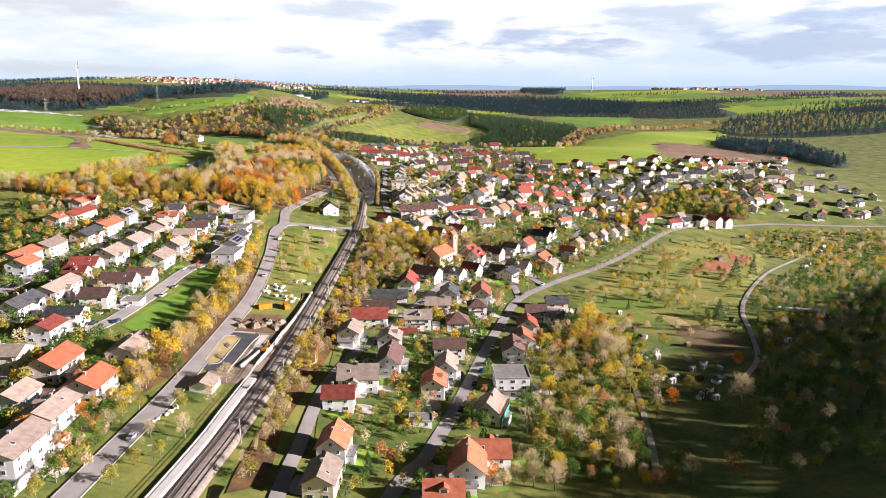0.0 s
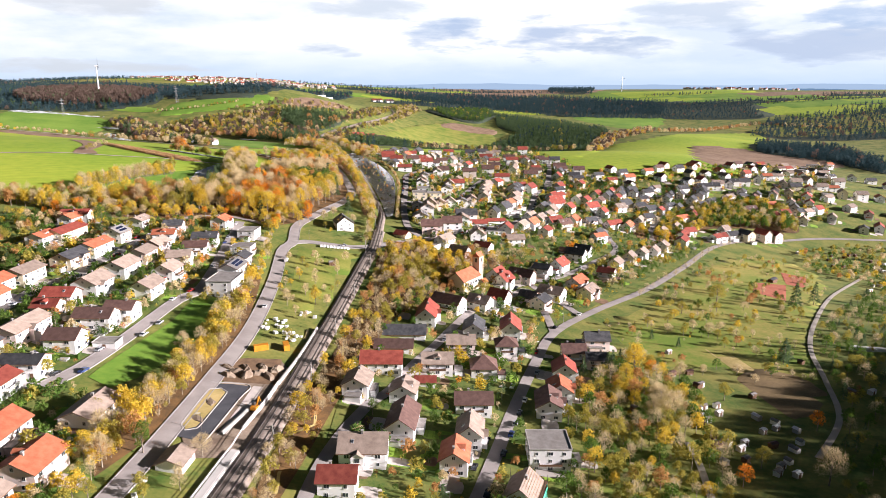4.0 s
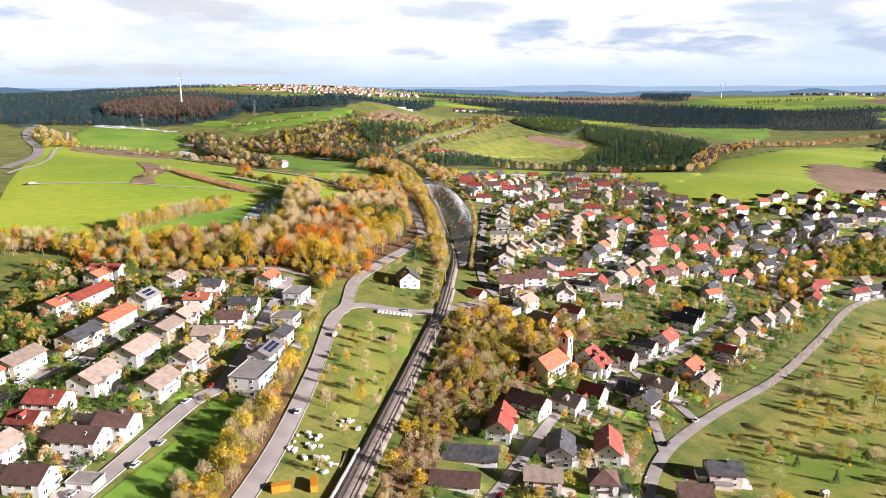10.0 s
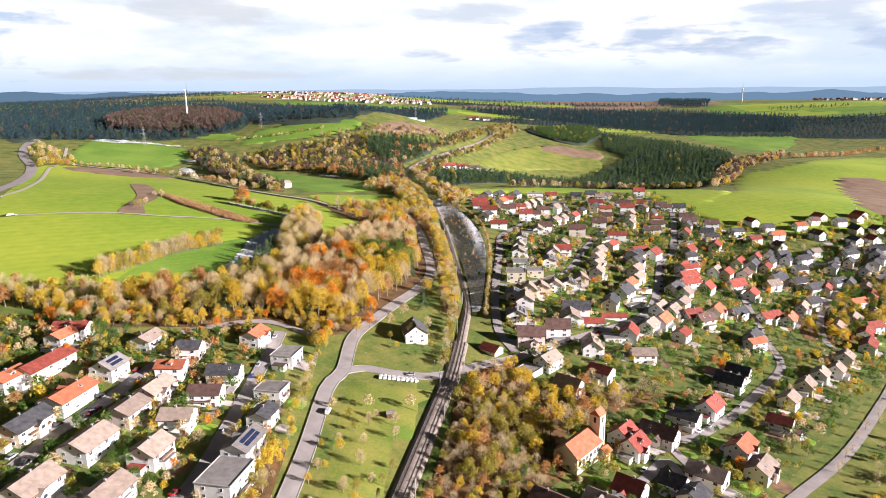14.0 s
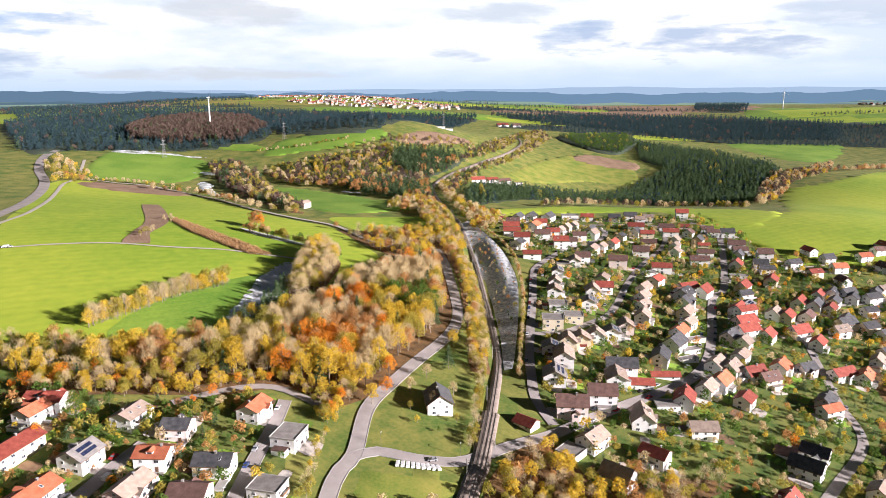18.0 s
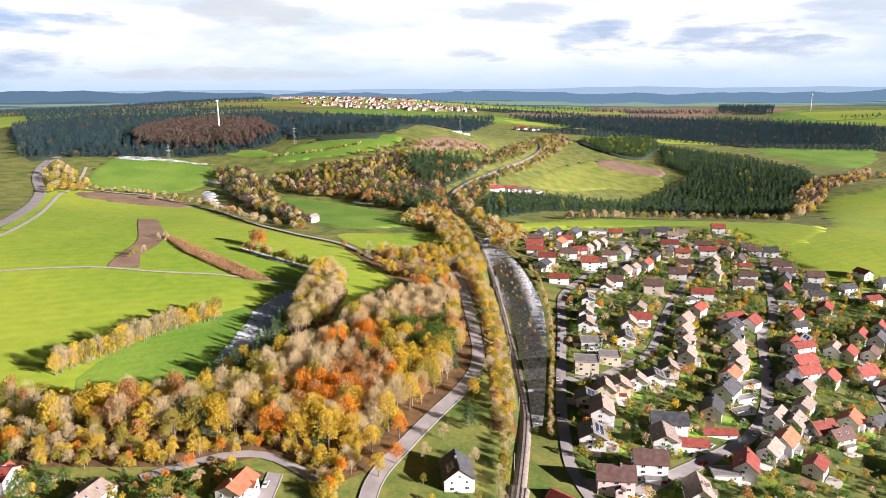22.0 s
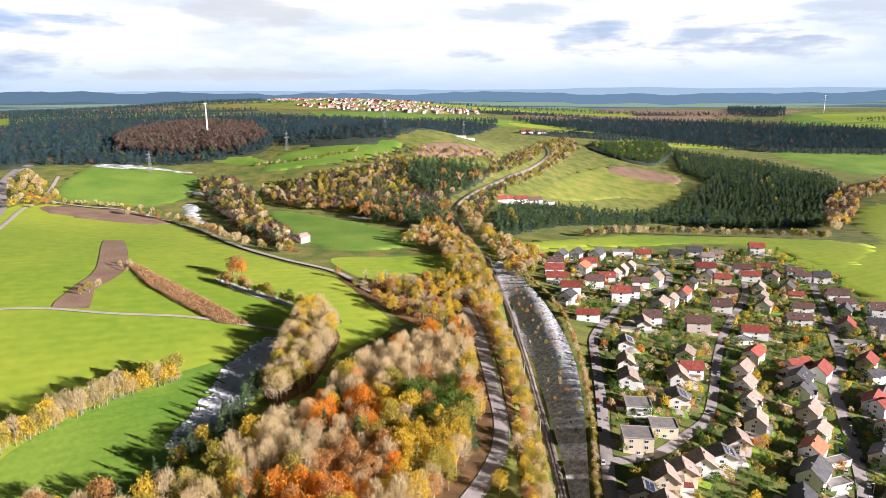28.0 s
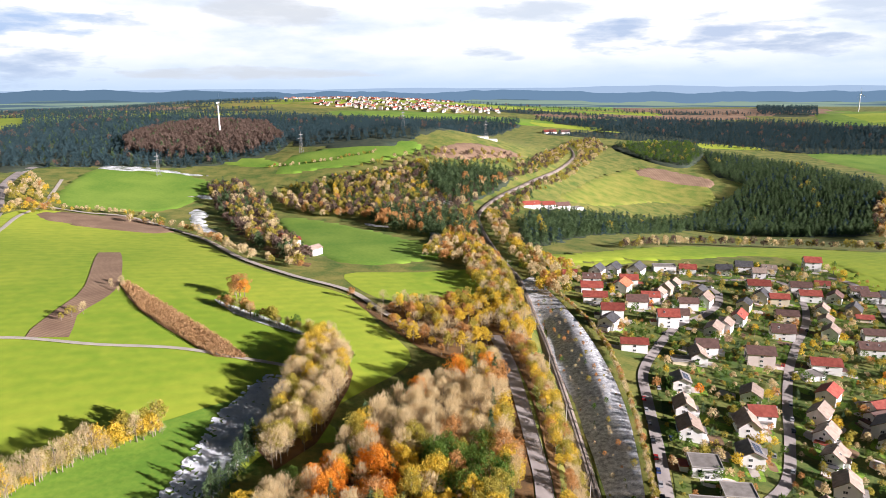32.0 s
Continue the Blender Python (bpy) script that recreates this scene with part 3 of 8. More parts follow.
make_road('lower_street', 4.5, 'asphalt', [(-26, 100), (-13.4, 178.2), (-8.2, 203.1), (-1.5, 237.7), (6.8, 264.1), (17.8, 288.4), (27.2, 302.5), (37.5, 325.6), (51.5, 351.5), (68.2, 383.7), (83.5, 408.4), (107.7, 431.3), (123.8, 447.2), (123.9, 412.3), (119.8, 379.9)])
make_road('hill_street', 5.0, 'asphalt', [(144.6, 410.3), (140.1, 426.8), (128.8, 460.2), (144.1, 469.9), (169.5, 492.1), (192.1, 516.5), (230.2, 562.3), (239.6, 604.7), (250.2, 645), (262.3, 691.7), (274.9, 732.2)])
make_road('east_street', 5.0, 'asphalt', [(287.3, 594.2), (288.4, 620), (310.6, 664), (338.3, 702), (370.7, 729.9), (418.2, 752.9)])
make_road('north_street', 5.0, 'asphalt', [(274.9, 732.2), (306.8, 759.6), (338, 771.8), (372.8, 778.8), (402.8, 767.8), (421.8, 758.7)])
make_road('west_street', 5.5, 'asphalt', [(-93.6, 282.2), (-86.7, 296.9), (-79.2, 325.5), (-69.2, 372.2), (-62, 389.5), (-60.2, 425.3), (-59.9, 472.1), (-58.9, 501.6), (-59.3, 523)])
make_road('terrace_street', 5.5, 'asphalt', [(-139.5, 322.4), (-134.4, 347.2), (-128.3, 385.1), (-121.4, 391.6), (-118.8, 415.5), (-112.5, 437.9), (-108.5, 460.9), (-104.2, 478.5)])
make_road('wood_edge_road', 4.5, 'asphalt', [(-39.5, 520.1), (-61.2, 531.9), (-77.6, 531.2), (-95, 519.5), (-106.1, 509.8)])
make_road('field_lane', 3.0, 'gravel', [(-298.5, 687.3), (-269.3, 704.1), (-235.6, 716.9), (-195.5, 719.3), (-156.6, 725.6), (-122.7, 723.3), (-95.3, 720.7)])
make_road('farm_road', 4.5, 'gravel', [(-453.9, 1067.5), (-409.1, 1062.4), (-360.7, 1063.3), (-265.5, 995.4), (-194.3, 912.2), (-143.9, 871.4), (-96.4, 845.8), (-65.2, 807.6), (-38.7, 783.9)])
make_road('east_lane', 3.0, 'gravel', [(330.9, 845.6), (398.8, 871.4), (467.7, 908.4), (505.1, 948.4), (551.1, 1043.9), (660.9, 1209.5), (732.2, 1237.7)])
make_road('allotment_path', 2.6, 'gravel', [(105.5, 181.5), (116.7, 207), (132.6, 249.8), (137, 267.6)])
make_road('meadow_path', 2.6, 'gravel', [(180, 251.3), (211.6, 280.3), (234.6, 319.2), (257.1, 359.7), (295, 406.4), (366.1, 480.7), (454.6, 555.5)])
make_road('highway', 11.0, 'asphalt', [(-361, 760), (-369, 791), (-387, 850), (-431, 947), (-474, 1025), (-522, 1093), (-566, 1171), (-593, 1244), (-591, 1302)])
make_road('service_lane', 4.0, 'gravel', [(-340, 730), (-345, 757), (-352, 801), (-380, 875), (-419, 957), (-446, 1015), (-464, 1077), (-521, 1199)])
ROAD_TOP = LIFT[0] + 0.18

# ---- railway ----
TRACK = [(-58, 100), (-38.3, 177.5), (-30.9, 204.8), (-21.5, 244), (-11.8, 289.9), (-1.4, 344.4), (13.3, 418.1), (27.4, 485.6), (29.9, 493.8), (36.4, 537), (41.5, 583.2), (42.5, 620.4), (37.8, 706), (34.0, 765), (28.6, 833.3), (17.5, 919), (1.2, 990.5), (-15.1, 1102.8), (-19.7, 1189.6), (-0.3, 1278.4), (41.5, 1380.6), (98.8, 1524.4), (141, 1700.5), (147.3, 1825.1)]
CUT = [q for q in TRACK if q[1] < 540]
REST = [q for q in TRACK if q[1] > 485]


def railway(name, points, centres, half, label):
    line = smooth_line(points, 5)
    ROADS.append((half * 2, line))
    v, f = strip(line, [(-half - 0.9, -0.5), (-half, 0.45), (0, 0.5), (half, 0.45), (half + 0.9, -0.5)], 0.55)
    bed = tagged(new(name, mesh_of(name, v, f, ["ballast"], smooth=True)), label, "railway", kind="structure")
    for c in centres:
        for s in (-0.75, 0.75):
            a = c + s
            v, f = strip(line, [(a - 0.09, 0), (a - 0.07, 0.2), (a + 0.07, 0.2), (a + 0.09, 0)], 1.04)
            part("rail", mesh_of("rail", v, f, ["steel"]), bed)
        v, f = [], []
        near = [p for p in line if p.y < 620]
        for a, b in zip(near, near[1:]):
            d = (b - a).normalized()
            side = Vector((d.y, -d.x))
            for k in range(6):
                q = a + (b - a) * (k / 6) + side * c
                z = height(q.x, q.y) + 1.03
                n = len(v)
                for u, w in ((-1.3, -0.13), (1.3, -0.13), (1.3, 0.13), (-1.3, 0.13)):
                    r = q + side * u + d * w
                    v.append((r.x, r.y, z + 0.06))
                f.append((n, n + 1, n + 2, n + 3))
        if f:
            tagged(part("sleepers", mesh_of("sleepers", v, f, ["sleeper"]), bed), kind="stuff")
    return line


CUT_LINE = railway("station_railway", CUT, (-1.9, 1.9), 3.3, "double-track railway on dark ballast at the station")
REST_LINE = railway("valley_railway", REST, (0.0,), 1.95, "single railway track on dark ballast through the cutting")

for name, a, b, lo, hi in (("east_verge", 5.6, 15.0, 100, 470), ("west_verge", -5.6, -9.5, 300, 480)):
    here = [p for p in CUT_LINE if lo < p.y < hi][::5]
    rim = []
    for o in (a, b):
        row = []
        for p, q in zip(here, here[1:]):
            d = (q - p).normalized()
            row.append((p.x + d.y * o, p.y - d.x * o))
        rim += row if o == a else row[::-1]
    make_field(name, "verge", rim)

# ---- houses ----
def box(x0, y0, z0, x1, y1, z1):
    v = [(x, y, z) for z in (z0, z1) for y in (y0, y1) for x in (x0, x1)]
    return v, [(0, 2, 3, 1), (4, 5, 7, 6), (0, 1, 5, 4), (1, 3, 7, 5), (3, 2, 6, 7), (2, 0, 4, 6)]


def join(*boxes):
    v, f = [], []
    for bv, bf in boxes:
        f += [tuple(i + len(v) for i in q) for q in bf]
        v += bv
    return v, f


def window_mesh(w, hgt):
    a = box(-w / 2, 0, 0, w / 2, 0.06, hgt)
    g = box(-w / 2 + 0.12, 0.06, 0.12, -0.05, 0.075, hgt - 0.12)
    k = box(0.05, 0.06, 0.12, w / 2 - 0.12, 0.075, hgt - 0.12)
    s = box(-w / 2 - 0.1, 0, -0.1, w / 2 + 0.1, 0.16, 0)
    v, f = join(a, g, k, s)
    return mesh_of("window", v, f, ["frame", "glass"], [0] * 6 + [1] * 12 + [0] * 6)


WINDOWS = {"small": window_mesh(1.1, 1.3), "wide": window_mesh(1.8, 1.4), "tall": window_mesh(2.2, 2.1)}
DOOR = mesh_of("door", *join(box(-0.6, 0, 0, 0.6, 0.1, 2.1), box(-0.9, 0, -0.2, 0.9, 0.7, 0.0)), ["wood", "concrete"], [0] * 6 + [1] * 6)
CHIMNEY = mesh_of("chimney", *join(box(-0.35, -0.35, -1.4, 0.35, 0.35, 0.9), box(-0.45, -0.45, 0.9, 0.45, 0.45, 1.02)), ["S", "concrete"], [0] * 6 + [1] * 6)
SKYLIGHT = mesh_of("skylight", *join(box(-0.5, -0.7, 0, 0.5, 0.7, 0.1), box(-0.4, -0.6, 0.1, 0.4, 0.6, 0.12)), ["frame", "glass"], [0] * 6 + [1] * 6)
PANEL = mesh_of("solar_panel", *box(-0.48, -0.8, 0, 0.48, 0.8, 0.05), ["panel"])
rng = random.Random(7)
FOOT = []
PLOTS = []
ROOF_WORDS = dict(T="weathered tan tiled roof", B="dark brown tiled roof", R="red tiled roof", O="orange tiled roof", G="anthracite tiled roof", S="grey tiled roof with solar panels", F="flat gravel roof", H="brown hipped roof")
WALL_WORDS = dict(plaster="white plastered", cream="cream plastered", pink="pale pink plastered", redwall="red and white plastered")
MESHES = {}


def shared(key, build):
    if key not in MESHES:
        MESHES[key] = build()
    return MESHES[key]


def walls_mesh(L, W, e, rise, mat, kind):
    """Walls of a house with its ridge along x, gables at both ends, reaching into the slope."""
    a, b, d = L / 2, W / 2, -3.0
    v = [(-a, -b, d), (a, -b, d), (a, b, d), (-a, b, d), (-a, -b, e), (a, -b, e), (a, b, e), (-a, b, e)]
    f = [(0, 1, 5, 4), (2, 3, 7, 6), (3, 2, 1, 0)]
    if kind == "g":
        v += [(-a, 0, e + rise), (a, 0, e + rise)]
        f += [(1, 2, 6, 9, 5), (3, 0, 4, 8, 7), (4, 5, 9, 8), (6, 7, 8, 9)]
    else:
        f += [(1, 2, 6, 5), (3, 0, 4, 7), (4, 5, 6, 7)]
    return mesh_of("wall", v, f, [mat])


def roof_mesh(L, W, e, rise, mat, kind, o=0.7, t=0.28):
    a, b = L / 2 + o, W / 2 + o
    drop = rise * o / (W / 2)
    lo, hi = e - drop + 0.03, e + rise + 0.03
    if kind == "f":
        rim = join(box(-a + 0.4, -b + 0.4, e + 0.02, a - 0.4, b - 0.4, e + 0.25), box(-a + 0.4, -b + 0.4, e + 0.25, a - 0.4, -b + 0.7, e + 0.5), box(-a + 0.4, b - 0.7, e + 0.25, a - 0.4, b - 0.4, e + 0.5),
                   box(-a + 0.4, -b + 0.7, e + 0.25, -a + 0.7, b - 0.7, e + 0.5), box(a - 0.7, -b + 0.7, e + 0.25, a - 0.4, b - 0.7, e + 0.5))
        return mesh_of("roof", *rim, [mat, "concrete"], [0] * 6 + [1] * 24)
    if kind == "h":
        r = max(a - b, 0.3)
        v = [(-a, -b, lo), (a, -b, lo), (a, b, lo), (-a, b, lo), (-r, 0, hi), (r, 0, hi)]
        v += [(x, y, z + t) for x, y, z in v]
        f = [(6, 7, 11, 10), (8, 9, 10, 11), (7, 8, 11), (9, 6, 10), (0, 1, 7, 6), (1, 2, 8, 7), (2, 3, 9, 8), (3, 0, 6, 9), (3, 2, 1, 0)]
        return mesh_of("roof", v, f, [mat])
    v = [(x, y, z) for x in (-a, a) for y, z in ((-b, lo), (0, hi), (b, lo), (b, lo + t), (0, hi + t), (-b, lo + t))]
    f = [(0, 1, 7, 6), (1, 2, 8, 7), (2, 3, 9, 8), (3, 4, 10, 9), (4, 5, 11, 10), (5, 0, 6, 11), (0, 5, 4, 1), (1, 4, 3, 2), (6, 7, 10, 11), (7, 8, 9, 10)]
    f = [q[::-1] for q in f]
    return mesh_of("roof", v, f, [mat, "wood"], [1, 1, 1, 0, 0, 1, 1, 1, 1, 1])


DRIVE = mesh_of("driveway", *box(-1.4, 0, -1.5, 2.2, 6.5, 0.12), ["concrete"])


def balcony_mesh(w):
    v, f = join(box(-w / 2, 0, 0, w / 2, 1.4, 0.18), box(-w / 2, 1.32, 0.18, w / 2, 1.4, 1.0), box(-w / 2, 0, 0.18, -w / 2 + 0.08, 1.32, 1.0), box(w / 2 - 0.08, 0, 0.18, w / 2, 1.32, 1.0))
    return mesh_of("balcony", v, f, ["concrete", "wood"] if int(w * 10) % 2 else ["concrete", "frame"], [0] * 6 + [1] * 18)


def dormer_mesh(wall):
    v, f = join(box(-1.3, -1.6, 0, 1.3, 0.9, 1.7), box(-0.9, 0.9, 0.4, 0.9, 0.93, 1.5))
    return mesh_of("dormer", v, f, [wall, "glass"], [0] * 6 + [1] * 6)


def dormer_roof(code):
    v = [(-1.6, -2.4, 1.72), (1.6, -2.4, 1.72), (1.6, 1.2, 1.72), (-1.6, 1.2, 1.72), (0, -2.4, 2.6), (0, 1.2, 2.6)]
    return mesh_of("dormer_roof", v, [(0, 1, 2, 3), (3, 2, 5), (1, 0, 4), (0, 3, 5, 4), (2, 1, 4, 5)], [code])


def annex_mesh(wall, code, low):
    """A one-storey wing or a gabled bay that leans on the long side of a house."""
    if low:
        v, f = join(box(-3.2, 0, -2.5, 3.2, 2.6, 2.6), box(-3.5, 0, 2.6, 3.5, 2.9, 2.78))
        return mesh_of("annex", v, f, [wall, "F"], [0] * 6 + [1] * 6)
    v = [(-2, -2.5, -2.5), (2, -2.5, -2.5), (2, 1.8, -2.5), (-2, 1.8, -2.5), (-2, -2.5, 5.0), (2, -2.5, 5.0), (2, 1.8, 5.0), (-2, 1.8, 5.0), (0, -2.5, 6.4), (0, 1.8, 6.4)]
    f = [(2, 3, 7, 9, 6), (1, 2, 6, 5), (3, 0, 4, 7)]
    k = len(v)
    v += [(-2.4, -2.5, 4.75), (-2.4, 2.2, 4.75), (0, 2.2, 6.45), (0, -2.5, 6.45), (2.4, 2.2, 4.75), (2.4, -2.5, 4.75)]
    f += [(k, k + 1, k + 2, k + 3), (k + 3, k + 2, k + 4, k + 5)]
    b = len(v)
    gv, gf = box(-0.8, 1.8, 3.2, 0.8, 1.86, 4.5)
    v += gv
    f += [tuple(i + b for i in q) for q in gf]
    return mesh_of("annex", v, f, [wall, code, "glass"], [0, 0, 0, 1, 1] + [2] * 6)


annex_rng = random.Random(17)


def house(x, y, turn, code, L, W, storeys, group, wall=None):
    kind = {"F": "f", "H": "h"}.get(code, "g")
    e = 2.7 * storeys + (0.3 if storeys > 1 else 0.0)
    steep = rng.choice((23, 26, 29) if x < -40 or code == "S" else (30, 33, 36, 39)) if code != "F" else 0
    rise = math.tan(radians(steep)) * W / 2
    wall = wall or rng.choices(("plaster", "cream", "pink"), (8, 1.2, 1))[0]
    c, s = math.cos(radians(turn)), math.sin(radians(turn))
    corners = [(x + c * i * L / 2 - s * j * W / 2, y + s * i * L / 2 + c * j * W / 2) for i in (-1, 1) for j in (-1, 1)]
    zs = heights([p[0] for p in corners], [p[1] for p in corners])
    z = float(zs.mean()) * 0.6 + float(zs.min()) * 0.4
    FOOT.append((x, y, max(L, W) / 2))
    if storeys > 1:
        PLOTS.append((x, y, turn, L, W))
    name = "garage" if storeys == 1 and code == "F" else ("shed" if storeys == 1 else "house")
    root = new(name)
    root.matrix_world = pose(x, y, z, 0, 0, turn)
    words = ROOF_WORDS[code]
    tagged(root, ("low " if storeys == 1 else "") + WALL_WORDS[wall] + " " + name + " with a " + words, name, group, "thing")
    part("wall", shared(("w", L, W, e, steep, wall, kind), lambda: walls_mesh(L, W, e, rise, wall, kind)), root)
    part("roof", shared(("r", L, W, e, steep, code, kind), lambda: roof_mesh(L, W, e, rise, code, kind)), root, label=ROOF_WORDS[code])
    # windows; the distant houses show only large ones on their sunny sides
    near = y < 560 and x < 200
    distant = math.hypot(x, y) > 760
    if storeys > 1:
        for fl in range(storeys):
            zz = 0.9 + 2.7 * fl
            for side in (-1, 1):
                if side * c > 0.3:
                    continue
                n = max(2, int(L / 4.2)) if near else (2 if fl and not distant else 1)
                for k in range(n):
                    if fl == 0 and side > 0 and k == 0:
                        continue
                    part("window", WINDOWS["wide" if (k + fl) % 2 or not near else "small"], root, pose(-L / 2 + (k + 0.5) * L / n, side * W / 2, zz, 0, 0, 0 if side > 0 else 180))
            for side in (-1, 1):
                if side * s > 0.3:
                    continue
                for k in range(2 if near else 1):
                    part("window", WINDOWS["small" if fl and near else "wide"], root, pose(side * L / 2, ((-0.25 + 0.5 * k) if near else 0.1) * W, zz, 0, 0, -90 * side))
        if kind == "g" and rise > 2.6 and not distant:
            for side in (-1, 1):
                if side * s > 0.3:
                    continue
                part("window", WINDOWS["small"], root, pose(side * L / 2, 0, e + 0.4, 0, 0, -90 * side))
        if not distant:
            part("door", DOOR, root, pose(-L / 2 + 0.5 * L / max(2, int(L / 4.2)), W / 2, 0.05))
        if not distant and kind == "g" and annex_rng.random() < 0.5:
            low = annex_rng.random() < 0.5
            part("annex", shared(("a", wall, code, low), lambda: annex_mesh(wall, code, low)), root, pose(annex_rng.uniform(-0.2, 0.2) * L, -W / 2, 0, 0, 0, 180), "low annex under its own roof")
    else:
        part("door", DOOR, root, pose(0, W / 2, 0.05))
        part("window", WINDOWS["small"], root, pose(L / 4, -W / 2, 1.0, 0, 0, 180))
    if storeys > 1 and near:
        part("driveway", DRIVE, root, pose(-L / 2 + 1.6, W / 2, 0), "grey paved driveway")
        if rng.random() < 0.4:
            side = -1 if c > 0 else 1
            b = part("balcony", shared(("b", L), lambda: balcony_mesh(L * 0.55)), root, pose(0, side * W / 2, 2.75, 0, 0, 0 if side > 0 else 180), "balcony with a pale parapet")
        if kind == "g" and rng.random() < 0.3 and W >= 9:
            side = rng.choice((-1, 1))
            d = part("dormer", shared(("d", wall), lambda: dormer_mesh(wall)), root, pose(0, side * W * 0.27, e + rise * 0.46 - 0.9, 0, 0, 0 if side > 0 else 180))
            part("dormer_roof", shared(("dr", code), lambda: dormer_roof(code)), d)
    if kind != "f" and storeys > 1:
        if not distant:
            part("chimney", CHIMNEY, root, pose(rng.uniform(-0.3, 0.3) * L, rng.uniform(-0.6, 0.6), e + rise + 0.1))
        up = steep if kind == "g" else 0
        if kind == "g" and rng.random() < 0.3:
            for k in range(rng.choice((1, 2, 2))):
                side = rng.choice((-1, 1))
                d = W * 0.25
                part("skylight", SKYLIGHT, root, pose((-0.22 + 0.4 * k) * L, side * d, e + rise * 0.5 + 0.34, -steep * side))
        if code == "S":
            side = -1
            n, m = int(L * 0.7 / 1.05), 2
            for k in range(n):
                for j in range(m):
                    d = W / 2 * (0.35 + 0.36 * j)
                    part("solar_panel", PANEL, root, pose((k - (n - 1) / 2) * 1.03, side * d, e + rise * (1 - d / (W / 2)) + 0.36, -steep * side))
    return root


def place_houses(group, rows):
    for row in rows:
        house(*row, group)


place_houses('west hill houses', (
    (-94, 486.9, 179, 'G', 11, 10, 2),
    (-95, 467, 179, 'O', 12, 10, 2),
    (-71.9, 467.1, 179, 'G', 14, 10, 2),
    (-74.1, 448.3, 179, 'B', 13, 10, 2),
    (-78.4, 427.5, 179, 'T', 12, 10, 2),
    (-79.9, 404.5, 78, 'T', 13, 11, 2),
    (-83.5, 378.3, 78, 'T', 15, 11, 2),
    (-94.7, 446, 78, 'T', 15, 10, 2),
    (-98.4, 428.8, 78, 'T', 14, 11, 2),
    (-102.1, 404.8, 78, 'T', 17, 12, 2),
    (-107.1, 377.8, 78, 'T', 16, 12, 2),
    (-120.2, 461.4, 78, 'S', 12, 11, 2),
))
place_houses('west hill houses', (
    (-124.2, 435.1, 78, 'O', 20, 11, 2),
    (-128.6, 412.5, 78, 'G', 18, 11, 2),
    (-115.6, 491.4, 78, 'T', 13, 10, 2),
    (-68.9, 507.8, 78, 'O', 13, 10, 2),
    (-49.5, 491.7, 78, 'F', 13, 11, 2),
    (-146.7, 459.2, 78, 'R', 26, 10, 2),
    (-154.2, 444.6, 78, 'O', 14, 10, 2),
    (-153.7, 496.9, 179, 'R', 16, 10, 2),
    (-153.6, 486.2, 78, 'O', 12, 9, 2),
    (-48.9, 457.2, 78, 'F', 10, 12, 2),
    (-47.7, 436.2, 78, 'G', 11, 9, 2),
    (-48.5, 411.2, 78, 'S', 16, 10, 3),
))
place_houses('west hill houses', (
    (-49.6, 391.6, 78, 'F', 17, 13, 3),
))
place_houses('west lower houses', (
    (-146.6, 366.4, 78, 'O', 20, 11, 2),
    (-140.1, 386, 78, 'T', 17, 11, 2),
    (-115.8, 322.3, 78, 'T', 22, 11, 2),
    (-113.8, 358.1, 171, 'R', 13, 10, 2),
    (-113.8, 343.9, 171, 'R', 10, 9, 2),
    (-86, 348.4, 171, 'B', 12, 10, 2),
    (-93.1, 337.4, 171, 'B', 15, 10, 2),
    (-96.9, 314.4, 171, 'B', 12, 10, 2),
    (-102.5, 292.1, 171, 'G', 14, 9, 2),
    (-105.2, 276.2, 78, 'R', 12, 10, 2),
    (-122.4, 299.1, 78, 'G', 18, 10, 2),
    (-83.4, 318.5, 171, 'F', 9, 6, 1),
))
place_houses('west lower houses', (
    (-109.9, 251.7, 171, 'T', 13, 11, 2),
    (-140.4, 352.7, 78, 'O', 12, 11, 2),
    (-71.4, 261.7, 78, 'T', 17, 11, 2),
))
place_houses('southwest houses', (
    (-92.7, 246.2, 78, 'O', 17, 12, 2),
    (-83.8, 249, 164, 'B', 9, 6, 1),
    (-77.3, 232.1, 78, 'O', 15, 12, 2),
    (-83.3, 212.1, 78, 'T', 16, 11, 2),
    (-91, 226.8, 164, 'B', 9, 6, 1),
    (-95.8, 220.6, 78, 'T', 12, 10, 2),
    (-84.3, 188.2, 78, 'T', 18, 12, 3),
    (-79.5, 199.3, 164, 'F', 9, 6, 1),
    (-83.2, 179.5, 164, 'F', 9, 7, 1),
    (-41.9, 240.6, 78, 'T', 9, 8, 1),
))
place_houses('valley road houses', (
    (77.4, 254.5, -9, 'F', 14, 13, 3),
    (89.4, 292.1, 76, 'B', 15, 10, 2),
    (98.1, 304.9, 76, 'O', 11, 10, 2),
    (106.9, 325.2, 76, 'R', 11, 10, 2),
    (118.8, 347, -9, 'B', 11, 10, 2),
    (137.1, 363.6, -9, 'G', 12, 9, 2),
    (127.1, 338.7, -9, 'G', 9, 8, 2),
    (53.1, 195.5, -9, 'O', 12, 11, 2),
    (43.6, 187.5, 76, 'O', 13, 11, 2),
    (32.9, 171.6, -9, 'O', 11, 9, 2),
    (43.7, 248.8, 76, 'O', 12, 9, 2),
    (52.1, 266, 76, 'T', 13, 9, 2),
))
place_houses('valley road houses', (
    (58, 289.5, -9, 'B', 14, 10, 2),
    (69.3, 323.9, -9, 'H', 11, 11, 2),
    (86.2, 350.9, -9, 'H', 10, 10, 2),
    (49, 324.9, -9, 'T', 13, 10, 2),
    (34.1, 221.7, -9, 'F', 8, 6, 1),
))
